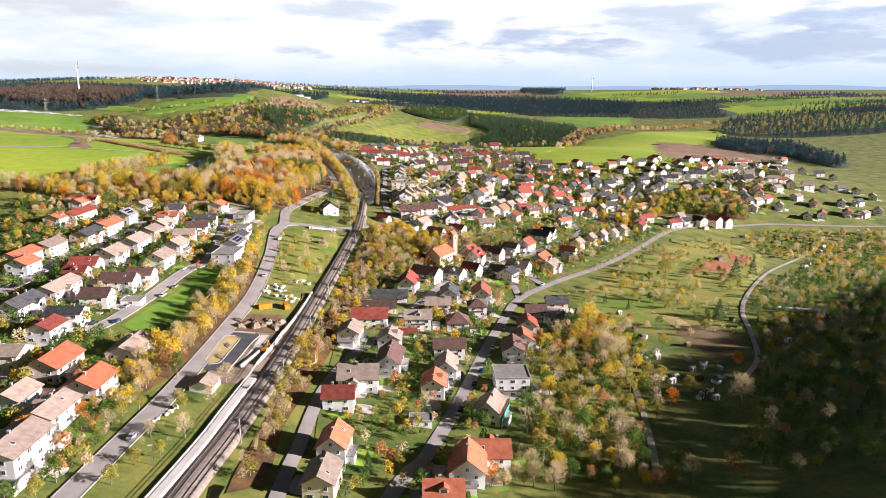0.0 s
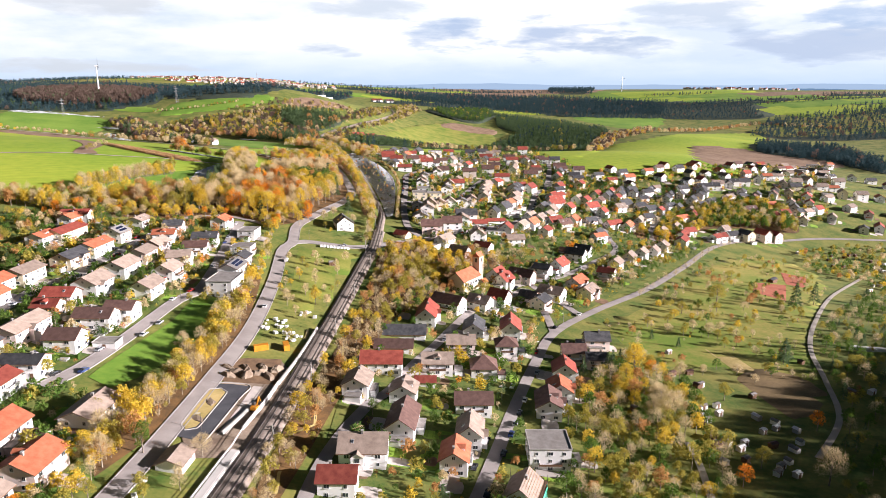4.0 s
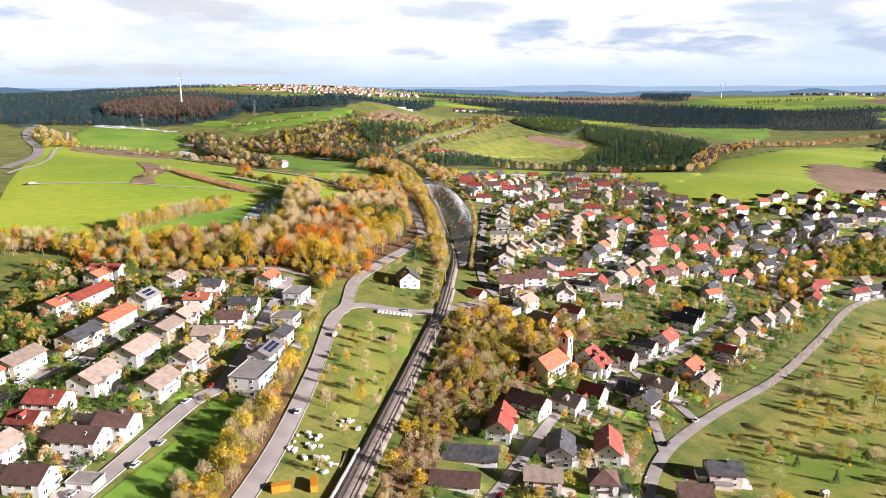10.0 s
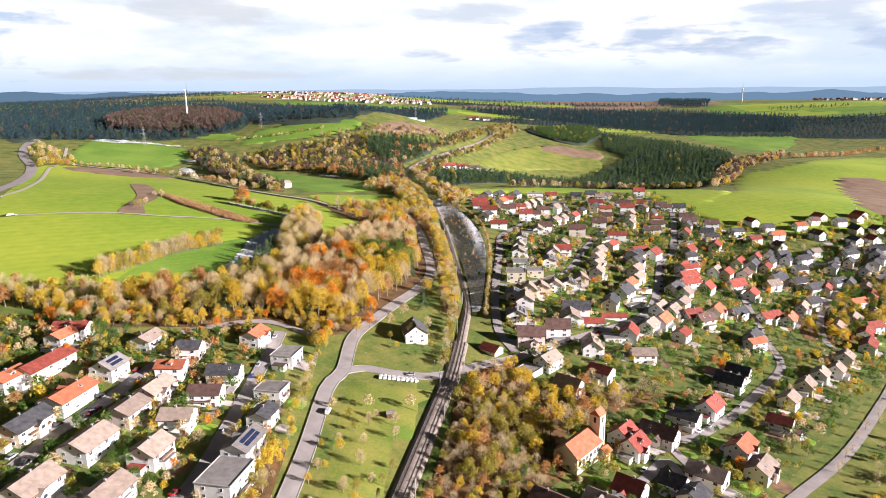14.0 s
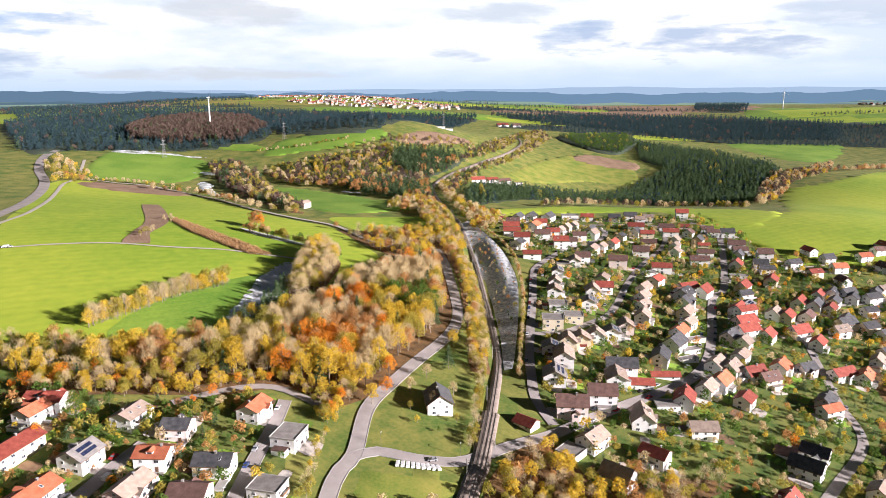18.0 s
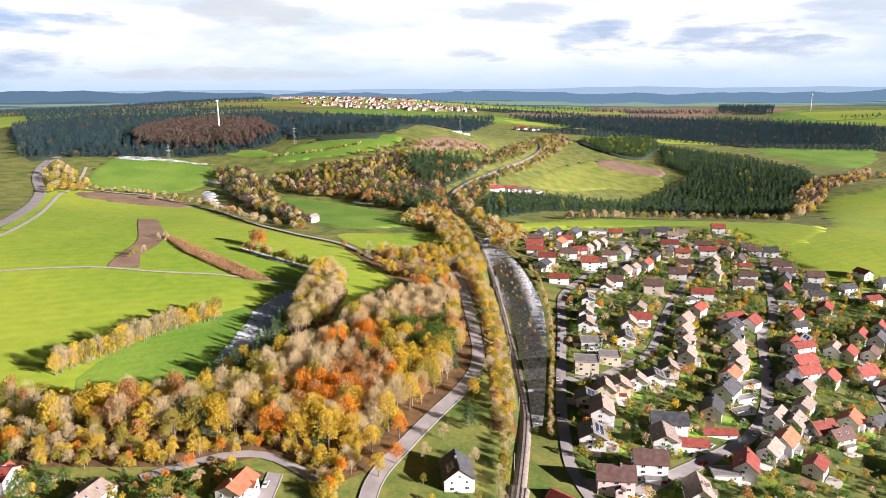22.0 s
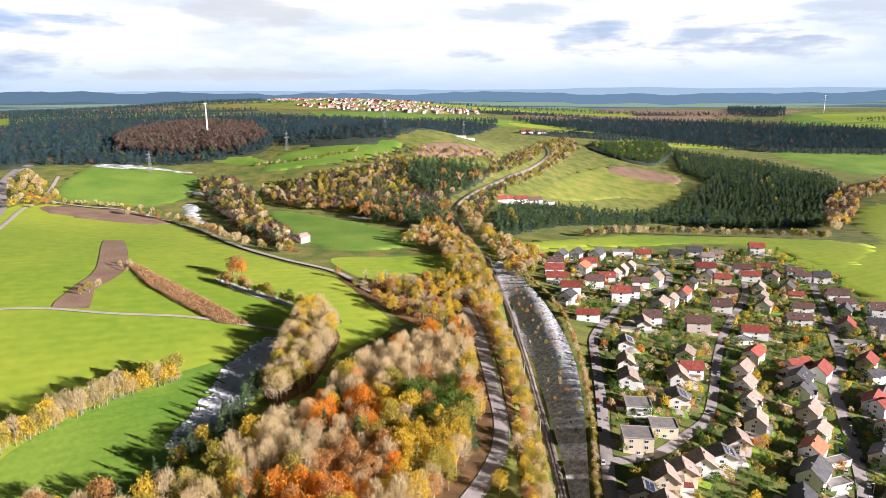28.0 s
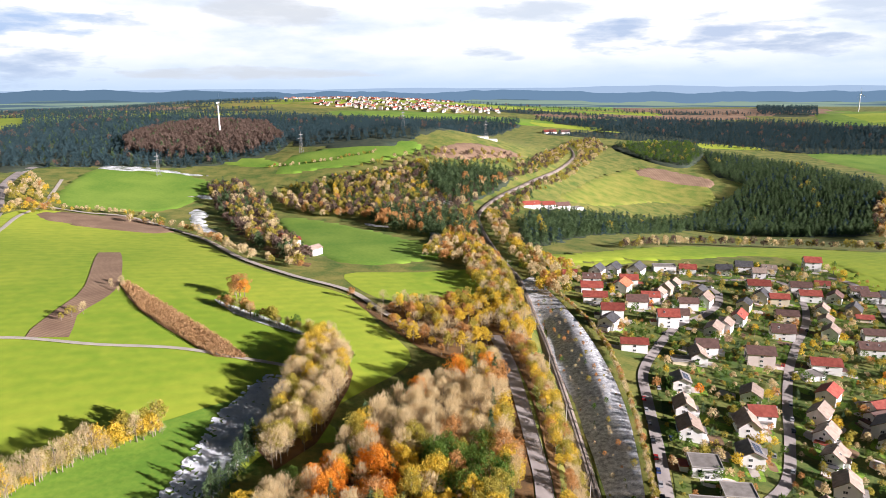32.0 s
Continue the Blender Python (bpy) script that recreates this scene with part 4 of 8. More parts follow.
place_houses('lower street houses', (
    (5.7, 232.3, -9, 'R', 11, 9, 2),
    (2.9, 199.5, 76, 'O', 12, 9, 2),
    (-1.3, 179.8, 76, 'T', 12, 9, 2),
    (14.1, 251, -9, 'T', 15, 12, 2),
    (28.6, 270.8, 76, 'B', 18, 10, 2),
    (13.5, 298.2, 76, 'T', 12, 10, 2),
    (24.4, 320.6, -9, 'R', 17, 11, 2),
    (31.2, 294.2, 76, 'T', 10, 10, 2),
    (41.6, 309.3, -9, 'R', 8, 5, 1),
    (31.4, 344.1, -9, 'B', 17, 9, 1),
    (38.2, 362.3, -9, 'G', 20, 11, 1),
    (51.9, 383.4, 76, 'R', 18, 10, 2),
))
place_houses('church hill houses', (
    (74, 369.8, 76, 'G', 15, 10, 2),
    (63.5, 348.3, -9, 'T', 13, 8, 2),
    (85.3, 408.4, -40, 'T', 12, 10, 2),
    (98.8, 418.9, -40, 'R', 11, 10, 2),
    (94.4, 374.7, 76, 'R', 16, 10, 2),
    (123.5, 418, 48, 'G', 10, 10, 2),
    (135.7, 435.3, -40, 'T', 15, 11, 2),
    (66.5, 403.8, -40, 'B', 17, 11, 2),
))
place_houses('middle hill houses', (
    (53, 531.4, -40, 'R', 10, 8, 1),
    (76.5, 545.8, -4, 'B', 15, 10, 3),
    (94.3, 561, -4, 'B', 14, 10, 3),
    (82.5, 522.2, 48, 'T', 13, 10, 2),
    (71.5, 513.7, -40, 'F', 10, 10, 1),
    (89.1, 497.2, -40, 'T', 13, 10, 2),
    (111.5, 547.3, 84, 'T', 14, 11, 2),
    (140.6, 573.4, 68, 'R', 13, 10, 2),
    (130.1, 568.8, 0, 'F', 12, 8, 1),
    (157.8, 588.9, 52, 'T', 12, 9, 2),
    (141, 545.4, 0, 'T', 13, 9, 2),
    (110.1, 517.3, -40, 'R', 12, 9, 2),
))
place_houses('middle hill houses', (
    (176.3, 582.5, 52, 'R', 11, 9, 2),
    (106.4, 457.8, 48, 'R', 10, 11, 2),
    (108.9, 450.5, 48, 'R', 11, 10, 2),
    (124.2, 463.3, -40, 'B', 16, 10, 2),
    (120, 430.9, -40, 'G', 10, 9, 1),
    (143.5, 480.8, -40, 'G', 11, 9, 2),
    (159.5, 493.7, 48, 'R', 13, 10, 2),
    (182.6, 524.8, -40, 'G', 14, 10, 2),
    (193, 537.9, -40, 'G', 12, 9, 2),
    (179.4, 538.2, -40, 'B', 9, 7, 1),
    (160.3, 459.2, 48, 'O', 14, 10, 2),
    (161.8, 443, 48, 'T', 13, 10, 2),
))
place_houses('middle hill houses', (
    (208.8, 511.3, 48, 'T', 10, 9, 2),
    (191.3, 485.3, -40, 'R', 11, 9, 2),
))
place_houses('dark roof houses', (
    (200.3, 669.6, 52, 'G', 12, 10, 2),
    (220.1, 695.3, 22, 'R', 15, 10, 3),
    (230, 719.2, 22, 'R', 15, 9, 3),
    (280.5, 729.6, 52, 'B', 12, 10, 2),
    (298.7, 754.3, 52, 'G', 14, 10, 2),
    (259.8, 698, 22, 'R', 14, 11, 2),
    (218.1, 633.2, 52, 'O', 12, 10, 2),
    (235.6, 636.6, 22, 'G', 11, 9, 2),
    (226.9, 594.9, 52, 'G', 13, 9, 2),
    (224.6, 585.8, 22, 'O', 12, 8, 2),
    (202.4, 613.2, 22, 'B', 12, 9, 2),
    (312.1, 680.4, 22, 'G', 12, 10, 2),
))
place_houses('dark roof houses', (
    (258.5, 637.6, 22, 'R', 16, 9, 2),
    (272.8, 637.6, 52, 'O', 14, 9, 2),
    (306.8, 724.3, 22, 'G', 14, 10, 2),
    (355.8, 777.7, 22, 'G', 14, 9, 2),
    (339.1, 775.4, 52, 'G', 12, 9, 2),
    (318.9, 765.3, 52, 'G', 14, 9, 2),
    (372.7, 761.3, 52, 'G', 14, 9, 2),
    (407.7, 795.8, 22, 'G', 16, 10, 2),
    (434.7, 798.1, 52, 'G', 13, 10, 2),
    (419.9, 776.2, 52, 'G', 13, 10, 2),
    (360.3, 730.2, 22, 'G', 13, 10, 2),
    (354.2, 691.2, 22, 'O', 15, 9, 2),
))
place_houses('dark roof houses', (
    (374.6, 705.9, 52, 'R', 13, 9, 2),
    (329.5, 654.9, 52, 'T', 13, 11, 2),
    (305.4, 633.6, 52, 'T', 11, 9, 2),
    (323.4, 629.7, 52, 'R', 14, 10, 2),
    (312.5, 608.8, 52, 'R', 16, 10, 2),
    (322.4, 722.2, 22, 'G', 13, 10, 2),
    (294.7, 709, 22, 'T', 12, 9, 2),
    (355.6, 671.4, 52, 'T', 11, 9, 2),
    (404.4, 742.7, 22, 'G', 13, 9, 2),
    (196.5, 640.5, 52, 'T', 12, 9, 2),
    (174.5, 622.1, 52, 'T', 13, 10, 2),
))
place_houses('valley terrace', (
    (228.3, 531.4, 50, 'T', 9, 9, 2),
    (246.2, 548.8, 50, 'T', 9, 9, 2),
    (261.2, 558.4, 50, 'T', 9, 9, 2),
    (280.3, 581.7, 50, 'T', 9, 10, 2),
    (338.4, 645.1, 15, 'R', 12, 9, 2),
    (366.9, 638.2, 15, 'R', 11, 10, 2),
    (385, 647.4, 15, 'G', 12, 10, 2),
    (399.8, 647.1, 105, 'G', 14, 10, 3),
    (420.8, 652, 105, 'R', 15, 10, 3),
    (433.6, 650.8, 105, 'R', 10, 10, 3),
))
place_houses('rail street houses', (
    (87.2, 681.4, -4, 'F', 12, 11, 2),
    (79.5, 647.8, -4, 'F', 13, 11, 3),
    (95.4, 664.6, -4, 'F', 12, 10, 2),
    (88.5, 710.2, 84, 'T', 12, 10, 2),
    (91.3, 730.1, 84, 'T', 11, 9, 2),
    (97.2, 759.6, 84, 'S', 11, 9, 2),
    (73.9, 611.3, 84, 'S', 9, 10, 2),
    (85.2, 621.8, 84, 'T', 9, 11, 2),
    (94.6, 629.2, 84, 'T', 9, 11, 2),
    (104.9, 637.2, 84, 'T', 9, 11, 2),
    (116.7, 646, 84, 'S', 9, 11, 2),
    (128.7, 660.8, 84, 'T', 11, 10, 2),
))
place_houses('rail street houses', (
    (79.5, 597.4, 84, 'T', 15, 11, 3),
    (72.1, 578.3, 84, 'S', 13, 12, 2),
    (112.9, 600.7, -4, 'G', 17, 10, 2),
    (106.8, 586.1, 84, 'T', 14, 11, 2),
    (140.8, 620.9, 68, 'G', 15, 10, 2),
    (119.7, 587.7, -4, 'R', 16, 6, 1),
    (138.2, 602.1, 0, 'R', 16, 6, 1),
    (156, 724.6, 52, 'T', 11, 9, 2),
    (151.1, 705.3, 52, 'T', 11, 9, 2),
    (145.6, 682.8, 68, 'T', 11, 10, 2),
    (188.7, 727.9, 52, 'G', 13, 11, 2),
    (181.6, 703.5, 52, 'T', 12, 10, 2),
))
place_houses('rail street houses', (
    (176.7, 683.4, 52, 'T', 12, 9, 2),
    (165.3, 664.9, 52, 'O', 12, 10, 2),
    (156.3, 644.4, 52, 'G', 15, 11, 2),
    (238.4, 737.2, 52, 'S', 12, 10, 2),
    (224.3, 702.3, 22, 'R', 14, 10, 2),
    (216, 680.3, 22, 'R', 15, 10, 3),
    (206.7, 662.7, 52, 'T', 10, 10, 2),
    (182.6, 619.4, 52, 'T', 12, 10, 2),
    (169.4, 599.8, 52, 'O', 14, 10, 2),
    (175.3, 662, 22, 'F', 12, 5, 1),
    (166.1, 643.2, 22, 'F', 12, 5, 1),
    (160.2, 629.1, 22, 'F', 12, 5, 1),
))
place_houses('rail street houses', (
    (245.9, 761.3, 22, 'G', 11, 8, 2),
    (230.3, 682, 52, 'R', 12, 10, 2),
    (195.4, 617.9, 22, 'R', 13, 10, 2),
    (254.9, 727.3, 52, 'T', 12, 10, 2),
))
place_houses('north hill houses', (
    (190, 987, -8, 'G', 12, 9, 2),
    (210.7, 1000.9, -8, 'G', 13, 10, 2),
    (217.3, 983.8, -8, 'T', 10, 9, 2),
    (229.3, 994.7, -8, 'T', 11, 9, 2),
    (272.3, 1013.5, -8, 'R', 13, 10, 3),
    (204.8, 949.6, -8, 'R', 16, 10, 2),
    (198, 923.8, 60, 'G', 11, 10, 2),
    (209.6, 921.3, -8, 'R', 13, 9, 2),
    (237.2, 951.3, -8, 'B', 15, 9, 2),
    (236.4, 932.3, -8, 'R', 15, 9, 2),
    (254.4, 931.3, 60, 'B', 11, 10, 2),
    (260.1, 965.8, -8, 'R', 11, 7, 1),
))
place_houses('north hill houses', (
    (278.2, 946.4, -8, 'B', 12, 9, 2),
    (280.6, 935, -8, 'B', 12, 8, 2),
    (295.1, 934.1, -8, 'G', 13, 10, 2),
    (202.1, 887.7, -8, 'B', 14, 9, 2),
    (187, 856.2, -8, 'B', 14, 10, 2),
    (155.4, 808.7, -8, 'B', 15, 11, 3),
    (178.6, 903, 60, 'G', 11, 9, 2),
    (165.2, 875, 60, 'R', 14, 9, 2),
    (232.4, 902.4, 60, 'T', 10, 9, 2),
    (226.5, 883, 60, 'T', 10, 9, 2),
    (220.9, 863.3, 60, 'T', 11, 10, 2),
    (255.9, 905.7, 60, 'G', 13, 10, 2),
))
place_houses('north hill houses', (
    (259.2, 897.7, -8, 'R', 11, 7, 1),
    (249.6, 865, -8, 'B', 14, 9, 2),
    (236.6, 842.2, -8, 'B', 16, 9, 2),
    (289.6, 895.1, -8, 'B', 15, 9, 2),
    (287.1, 878.4, -8, 'B', 13, 9, 2),
    (279.8, 863.2, 60, 'G', 13, 9, 2),
    (267.9, 836.9, 60, 'R', 12, 10, 2),
    (304, 863, -8, 'B', 13, 10, 3),
    (291.1, 841.3, -8, 'G', 12, 9, 2),
    (193.7, 810.7, -8, 'R', 16, 10, 2),
    (179.9, 797.7, 22, 'F', 14, 9, 1),
    (178.3, 771.4, 52, 'R', 13, 10, 2),
))
place_houses('north hill houses', (
    (162, 745.3, 52, 'T', 12, 9, 2),
    (132.1, 755.8, 68, 'T', 11, 10, 2),
    (129.4, 735.3, -4, 'R', 12, 9, 2),
    (251.9, 779.9, 52, 'R', 14, 10, 2),
    (212, 757.5, 52, 'R', 15, 11, 2),
    (194.2, 751, 22, 'B', 12, 9, 2),
    (284.5, 802.2, 60, 'R', 15, 10, 2),
    (261.5, 813.9, -8, 'F', 14, 5, 1),
    (245.5, 800.7, -8, 'F', 8, 5, 1),
))
place_houses('north rim houses', (
    (58, 943.4, -3, 'R', 11, 7, 1),
    (73.2, 928.9, -3, 'B', 13, 8, 2),
    (80.6, 952.7, 63, 'G', 12, 10, 2),
    (94.9, 962.3, 63, 'G', 13, 11, 2),
    (114.2, 966.8, 63, 'G', 16, 11, 2),
    (139.9, 982.1, -3, 'F', 18, 10, 2),
    (158.7, 981, -8, 'R', 13, 9, 2),
    (94.2, 919.1, 63, 'O', 14, 12, 2),
    (102.4, 935.6, -3, 'R', 13, 9, 2),
    (70.2, 906.2, -3, 'R', 15, 9, 2),
    (69.6, 884.1, -3, 'R', 16, 9, 2),
    (76.5, 852.8, -3, 'R', 14, 9, 3),
))
place_houses('north rim houses', (
    (71.9, 837.6, 63, 'G', 12, 10, 2),
    (98.9, 885.2, -3, 'B', 14, 9, 2),
    (110.8, 898.1, -3, 'R', 12, 8, 2),
    (119.2, 908, 63, 'T', 9, 9, 2),
    (127.5, 921.5, 63, 'T', 9, 9, 2),
    (136.6, 935.5, 63, 'T', 9, 9, 2),
    (112.6, 853.3, -3, 'R', 13, 9, 3),
    (124.2, 867.3, -3, 'B', 10, 9, 2),
    (136.3, 893.6, -3, 'B', 13, 8, 2),
    (151.1, 904.9, 60, 'T', 13, 10, 2),
    (152.5, 922.3, 60, 'G', 11, 9, 2),
    (81.3, 803.6, -3, 'R', 15, 8, 2),
))
place_houses('north rim houses', (
    (140.5, 846.9, 63, 'T', 14, 10, 2),
    (150.9, 857.5, 60, 'T', 10, 9, 2),
    (116.9, 799, 84, 'T', 14, 9, 2),
    (126.3, 815, -3, 'B', 12, 9, 2),
    (107.3, 794.2, -4, 'F', 12, 9, 1),
))
place_houses('far hillside houses', (
    (658.6, 931.5, 60, 'F', 15, 12, 3),
    (774.1, 1064.9, 60, 'F', 14, 12, 3),
    (508.6, 830.3, -8, 'G', 12, 9, 2),
    (537.5, 847.7, 60, 'G', 13, 9, 2),
    (569.6, 867.2, -8, 'T', 12, 9, 2),
    (612.3, 898, 60, 'T', 14, 9, 2),
    (482.2, 820.2, 60, 'G', 13, 9, 2),
    (456, 809.1, -8, 'G', 12, 9, 2),
    (593.2, 849.2, -8, 'T', 14, 10, 2),
    (593, 823.2, 60, 'R', 13, 9, 2),
    (654.5, 879, 60, 'F', 16, 11, 3),
    (669.8, 868.3, -8, 'T', 14, 10, 3),
))
place_houses('far hillside houses', (
    (755.3, 947.5, 60, 'T', 14, 10, 2),
    (768.8, 926.5, -8, 'G', 13, 9, 2),
    (764.3, 891, 60, 'R', 14, 9, 2),
    (554, 766.3, 52, 'R', 14, 9, 2),
    (594.4, 789, 22, 'T', 14, 10, 2),
    (628.1, 806.5, 60, 'T', 14, 10, 3),
    (652.6, 804.6, -8, 'T', 14, 10, 3),
    (680.5, 806.2, 60, 'O', 14, 10, 2),
    (712.8, 812.9, -8, 'T', 14, 10, 2),
    (724.8, 800.7, 60, 'R', 13, 9, 2),
    (601, 758.3, 22, 'T', 13, 10, 2),
    (610.7, 739.3, 52, 'R', 16, 9, 2),
))
place_houses('far hillside houses', (
    (591.1, 699.3, 52, 'R', 18, 9, 2),
    (566.6, 692.2, 52, 'G', 12, 9, 2),
    (654.7, 743.4, 52, 'T', 14, 9, 2),
    (681.4, 745.6, 22, 'G', 13, 9, 2),
    (727.4, 773.6, 52, 'T', 13, 9, 2),
    (530, 736.7, 22, 'T', 13, 9, 2),
    (522.7, 749.1, 52, 'G', 12, 9, 2),
    (552.1, 724.1, 52, 'T', 13, 9, 2),
    (632.6, 707.2, 52, 'R', 16, 9, 2),
    (651.7, 701.9, 22, 'T', 12, 9, 2),
    (681.2, 712.8, 52, 'T', 12, 9, 2),
    (636.5, 835.2, -8, 'O', 13, 9, 2),
))
place_houses('far hillside houses', (
    (534.5, 804.8, 60, 'B', 12, 9, 2),
    (498.3, 785.5, 52, 'G', 12, 9, 2),
    (473.6, 776.9, 22, 'G', 11, 9, 2),
))
place_houses('village houses', (
    (311.9, 776.8, 52, 'R', 12, 8, 2),
    (308.7, 750.7, 52, 'R', 12, 8, 2),
    (365.1, 789.3, 52, 'G', 12, 8, 2),
    (396.6, 776.4, 52, 'G', 12, 8, 2),
    (341.3, 713, 52, 'R', 12, 8, 2),
    (370.5, 730.1, 52, 'G', 12, 8, 2),
    (425, 758.3, 22, 'G', 12, 8, 2),
    (296.8, 665.4, 52, 'T', 12, 8, 2),
    (265, 681.3, 52, 'R', 12, 9, 2),
))
place_houses('upper hillside houses', (
    (291.8, 828.8, -8, 'G', 12, 9, 2),
    (325.7, 782, 52, 'G', 12, 9, 2),
    (339.6, 784.3, 22, 'G', 12, 9, 2),
    (375.9, 796.5, 22, 'T', 11, 9, 2),
    (417.4, 811.1, 60, 'G', 14, 10, 2),
    (440.7, 807.2, -8, 'G', 13, 10, 2),
    (431.6, 786.9, 52, 'G', 13, 9, 2),
    (382.6, 774.8, 52, 'G', 13, 9, 2),
    (402, 759.8, 52, 'G', 15, 9, 2),
    (466.4, 818.7, -8, 'T', 13, 9, 2),
    (491.4, 829, -8, 'G', 15, 10, 2),
    (515.1, 844.4, 60, 'G', 12, 9, 2),
))
place_houses('upper hillside houses', (
    (560.8, 863.7, -8, 'O', 12, 9, 2),
    (580.2, 869.9, -8, 'T', 13, 9, 2),
    (618.7, 902.8, -8, 'T', 13, 10, 2),
    (566, 834.9, 60, 'T', 16, 9, 2),
    (483.6, 793.8, 52, 'G', 13, 10, 2),
    (488.9, 776.2, 52, 'B', 16, 10, 2),
    (454.6, 772.4, 22, 'T', 12, 9, 2),
    (381.4, 723.5, 52, 'T', 12, 9, 2),
    (329.6, 711.3, 22, 'G', 13, 10, 2),
    (310.4, 731.2, 52, 'G', 13, 9, 2),
    (287, 756.2, 52, 'R', 14, 10, 2),
    (263.2, 724.9, 52, 'R', 13, 10, 2),
))
place_houses('upper hillside houses', (
    (227.5, 726.6, 52, 'R', 15, 10, 2),
    (575.4, 825.2, -8, 'G', 14, 10, 2),
    (551.2, 801.7, 60, 'T', 14, 9, 2),
    (565.9, 788.7, 52, 'R', 17, 11, 2),
    (621.5, 837.5, -8, 'T', 14, 10, 2),
    (605.1, 803.3, 60, 'F', 14, 11, 2),
    (519, 735.1, 22, 'G', 12, 10, 2),
    (550, 746.4, 22, 'R', 12, 10, 2),
    (743.3, 1039.8, 60, 'F', 18, 11, 2),
    (808.7, 1098.8, 60, 'F', 14, 11, 2),
    (725.6, 972.6, -8, 'T', 13, 9, 2),
    (637, 896.9, 60, 'O', 13, 9, 2),
))
place_houses('upper hillside houses', (
    (674.9, 897.8, 60, 'T', 13, 9, 2),
    (530, 767, 52, 'T', 12, 9, 2),
    (508.3, 712.1, 52, 'T', 12, 9, 2),
    (522.6, 790.4, 52, 'B', 12, 9, 2),
    (386.3, 663.9, 22, 'T', 9, 9, 2),
    (360.4, 634.1, 22, 'R', 9, 9, 2),
))
place_houses('garden houses', (
    (118.3, 722, 84, 'T', 13, 10, 2),
    (110.6, 695.6, 84, 'S', 11, 10, 2),
    (190.6, 737, 52, 'G', 14, 12, 3),
    (201.5, 763.6, 22, 'R', 15, 10, 2),
))

# more of the closely built far hillside
fill_rng = random.Random(31)
FILLED = []
HILLSIDE = [(259.9, 873), (393.7, 885.9), (577.3, 939.1), (893.8, 1171.3), (546.2, 718.9), (495.1, 706.2), (461.2, 730.7), (384.8, 740.2), (293.3, 713.3), (228.2, 727.8)]
for k in range(900):
    x, y = fill_rng.uniform(min(p[0] for p in HILLSIDE), max(p[0] for p in HILLSIDE)), fill_rng.uniform(min(p[1] for p in HILLSIDE), max(p[1] for p in HILLSIDE))
    if bool(inside(HILLSIDE, [x], [y])[0]) and all(math.hypot(x - a, y - b) > 19 for a, b, r in FOOT) and sum(g == "x" for g in FILLED) < 48:
        FILLED.append("x")
        house(x, y, fill_rng.choice((8, 98, 15, 105)), fill_rng.choice("TTGGRROB"), fill_rng.choice((11, 12, 13)), 9, 2, "houses on the far hillside")

# ---- trees ----
TREE_RNG = np.random.default_rng(11)


def tube(path, radii, n=5):
    v, f = [], []
    for i, (p, r) in enumerate(zip(path, radii)):
        for k in range(n):
            a = 2 * math.pi * k / n
            v.append((p[0] + r * math.cos(a), p[1] + r * math.sin(a), p[2]))
    for i in range(len(path) - 1):
        for k in range(n):
            f.append((i * n + k, i * n + (k + 1) % n, (i + 1) * n + (k + 1) % n, (i + 1) * n + k))
    return v, f


def leaf_cards(centres, size, r, lean=None):
    """One small bent card for each centre, turned at random."""
    n = len(centres)
    a = r.normal(size=(n, 3))
    a /= np.linalg.norm(a, axis=1)[:, None]
    b = np.cross(a, r.normal(size=(n, 3)))
    b /= np.linalg.norm(b, axis=1)[:, None]
    if lean is not None:
        a = lean / (np.linalg.norm(lean, axis=1)[:, None] + 1e-6)
        b = np.cross(a, r.normal(size=(n, 3)))
        b /= np.linalg.norm(b, axis=1)[:, None] + 1e-6
    s = size * r.uniform(0.6, 1.3, (n, 1))
    ratio = 0.6 if lean is None else 0.075
    v = np.stack([centres - a * s, centres + b * s * ratio, centres + a * s, centres - b * s * ratio], 1).reshape(-1, 3)
    q = np.arange(n)[:, None] * 4 + np.arange(4)
    return v, q


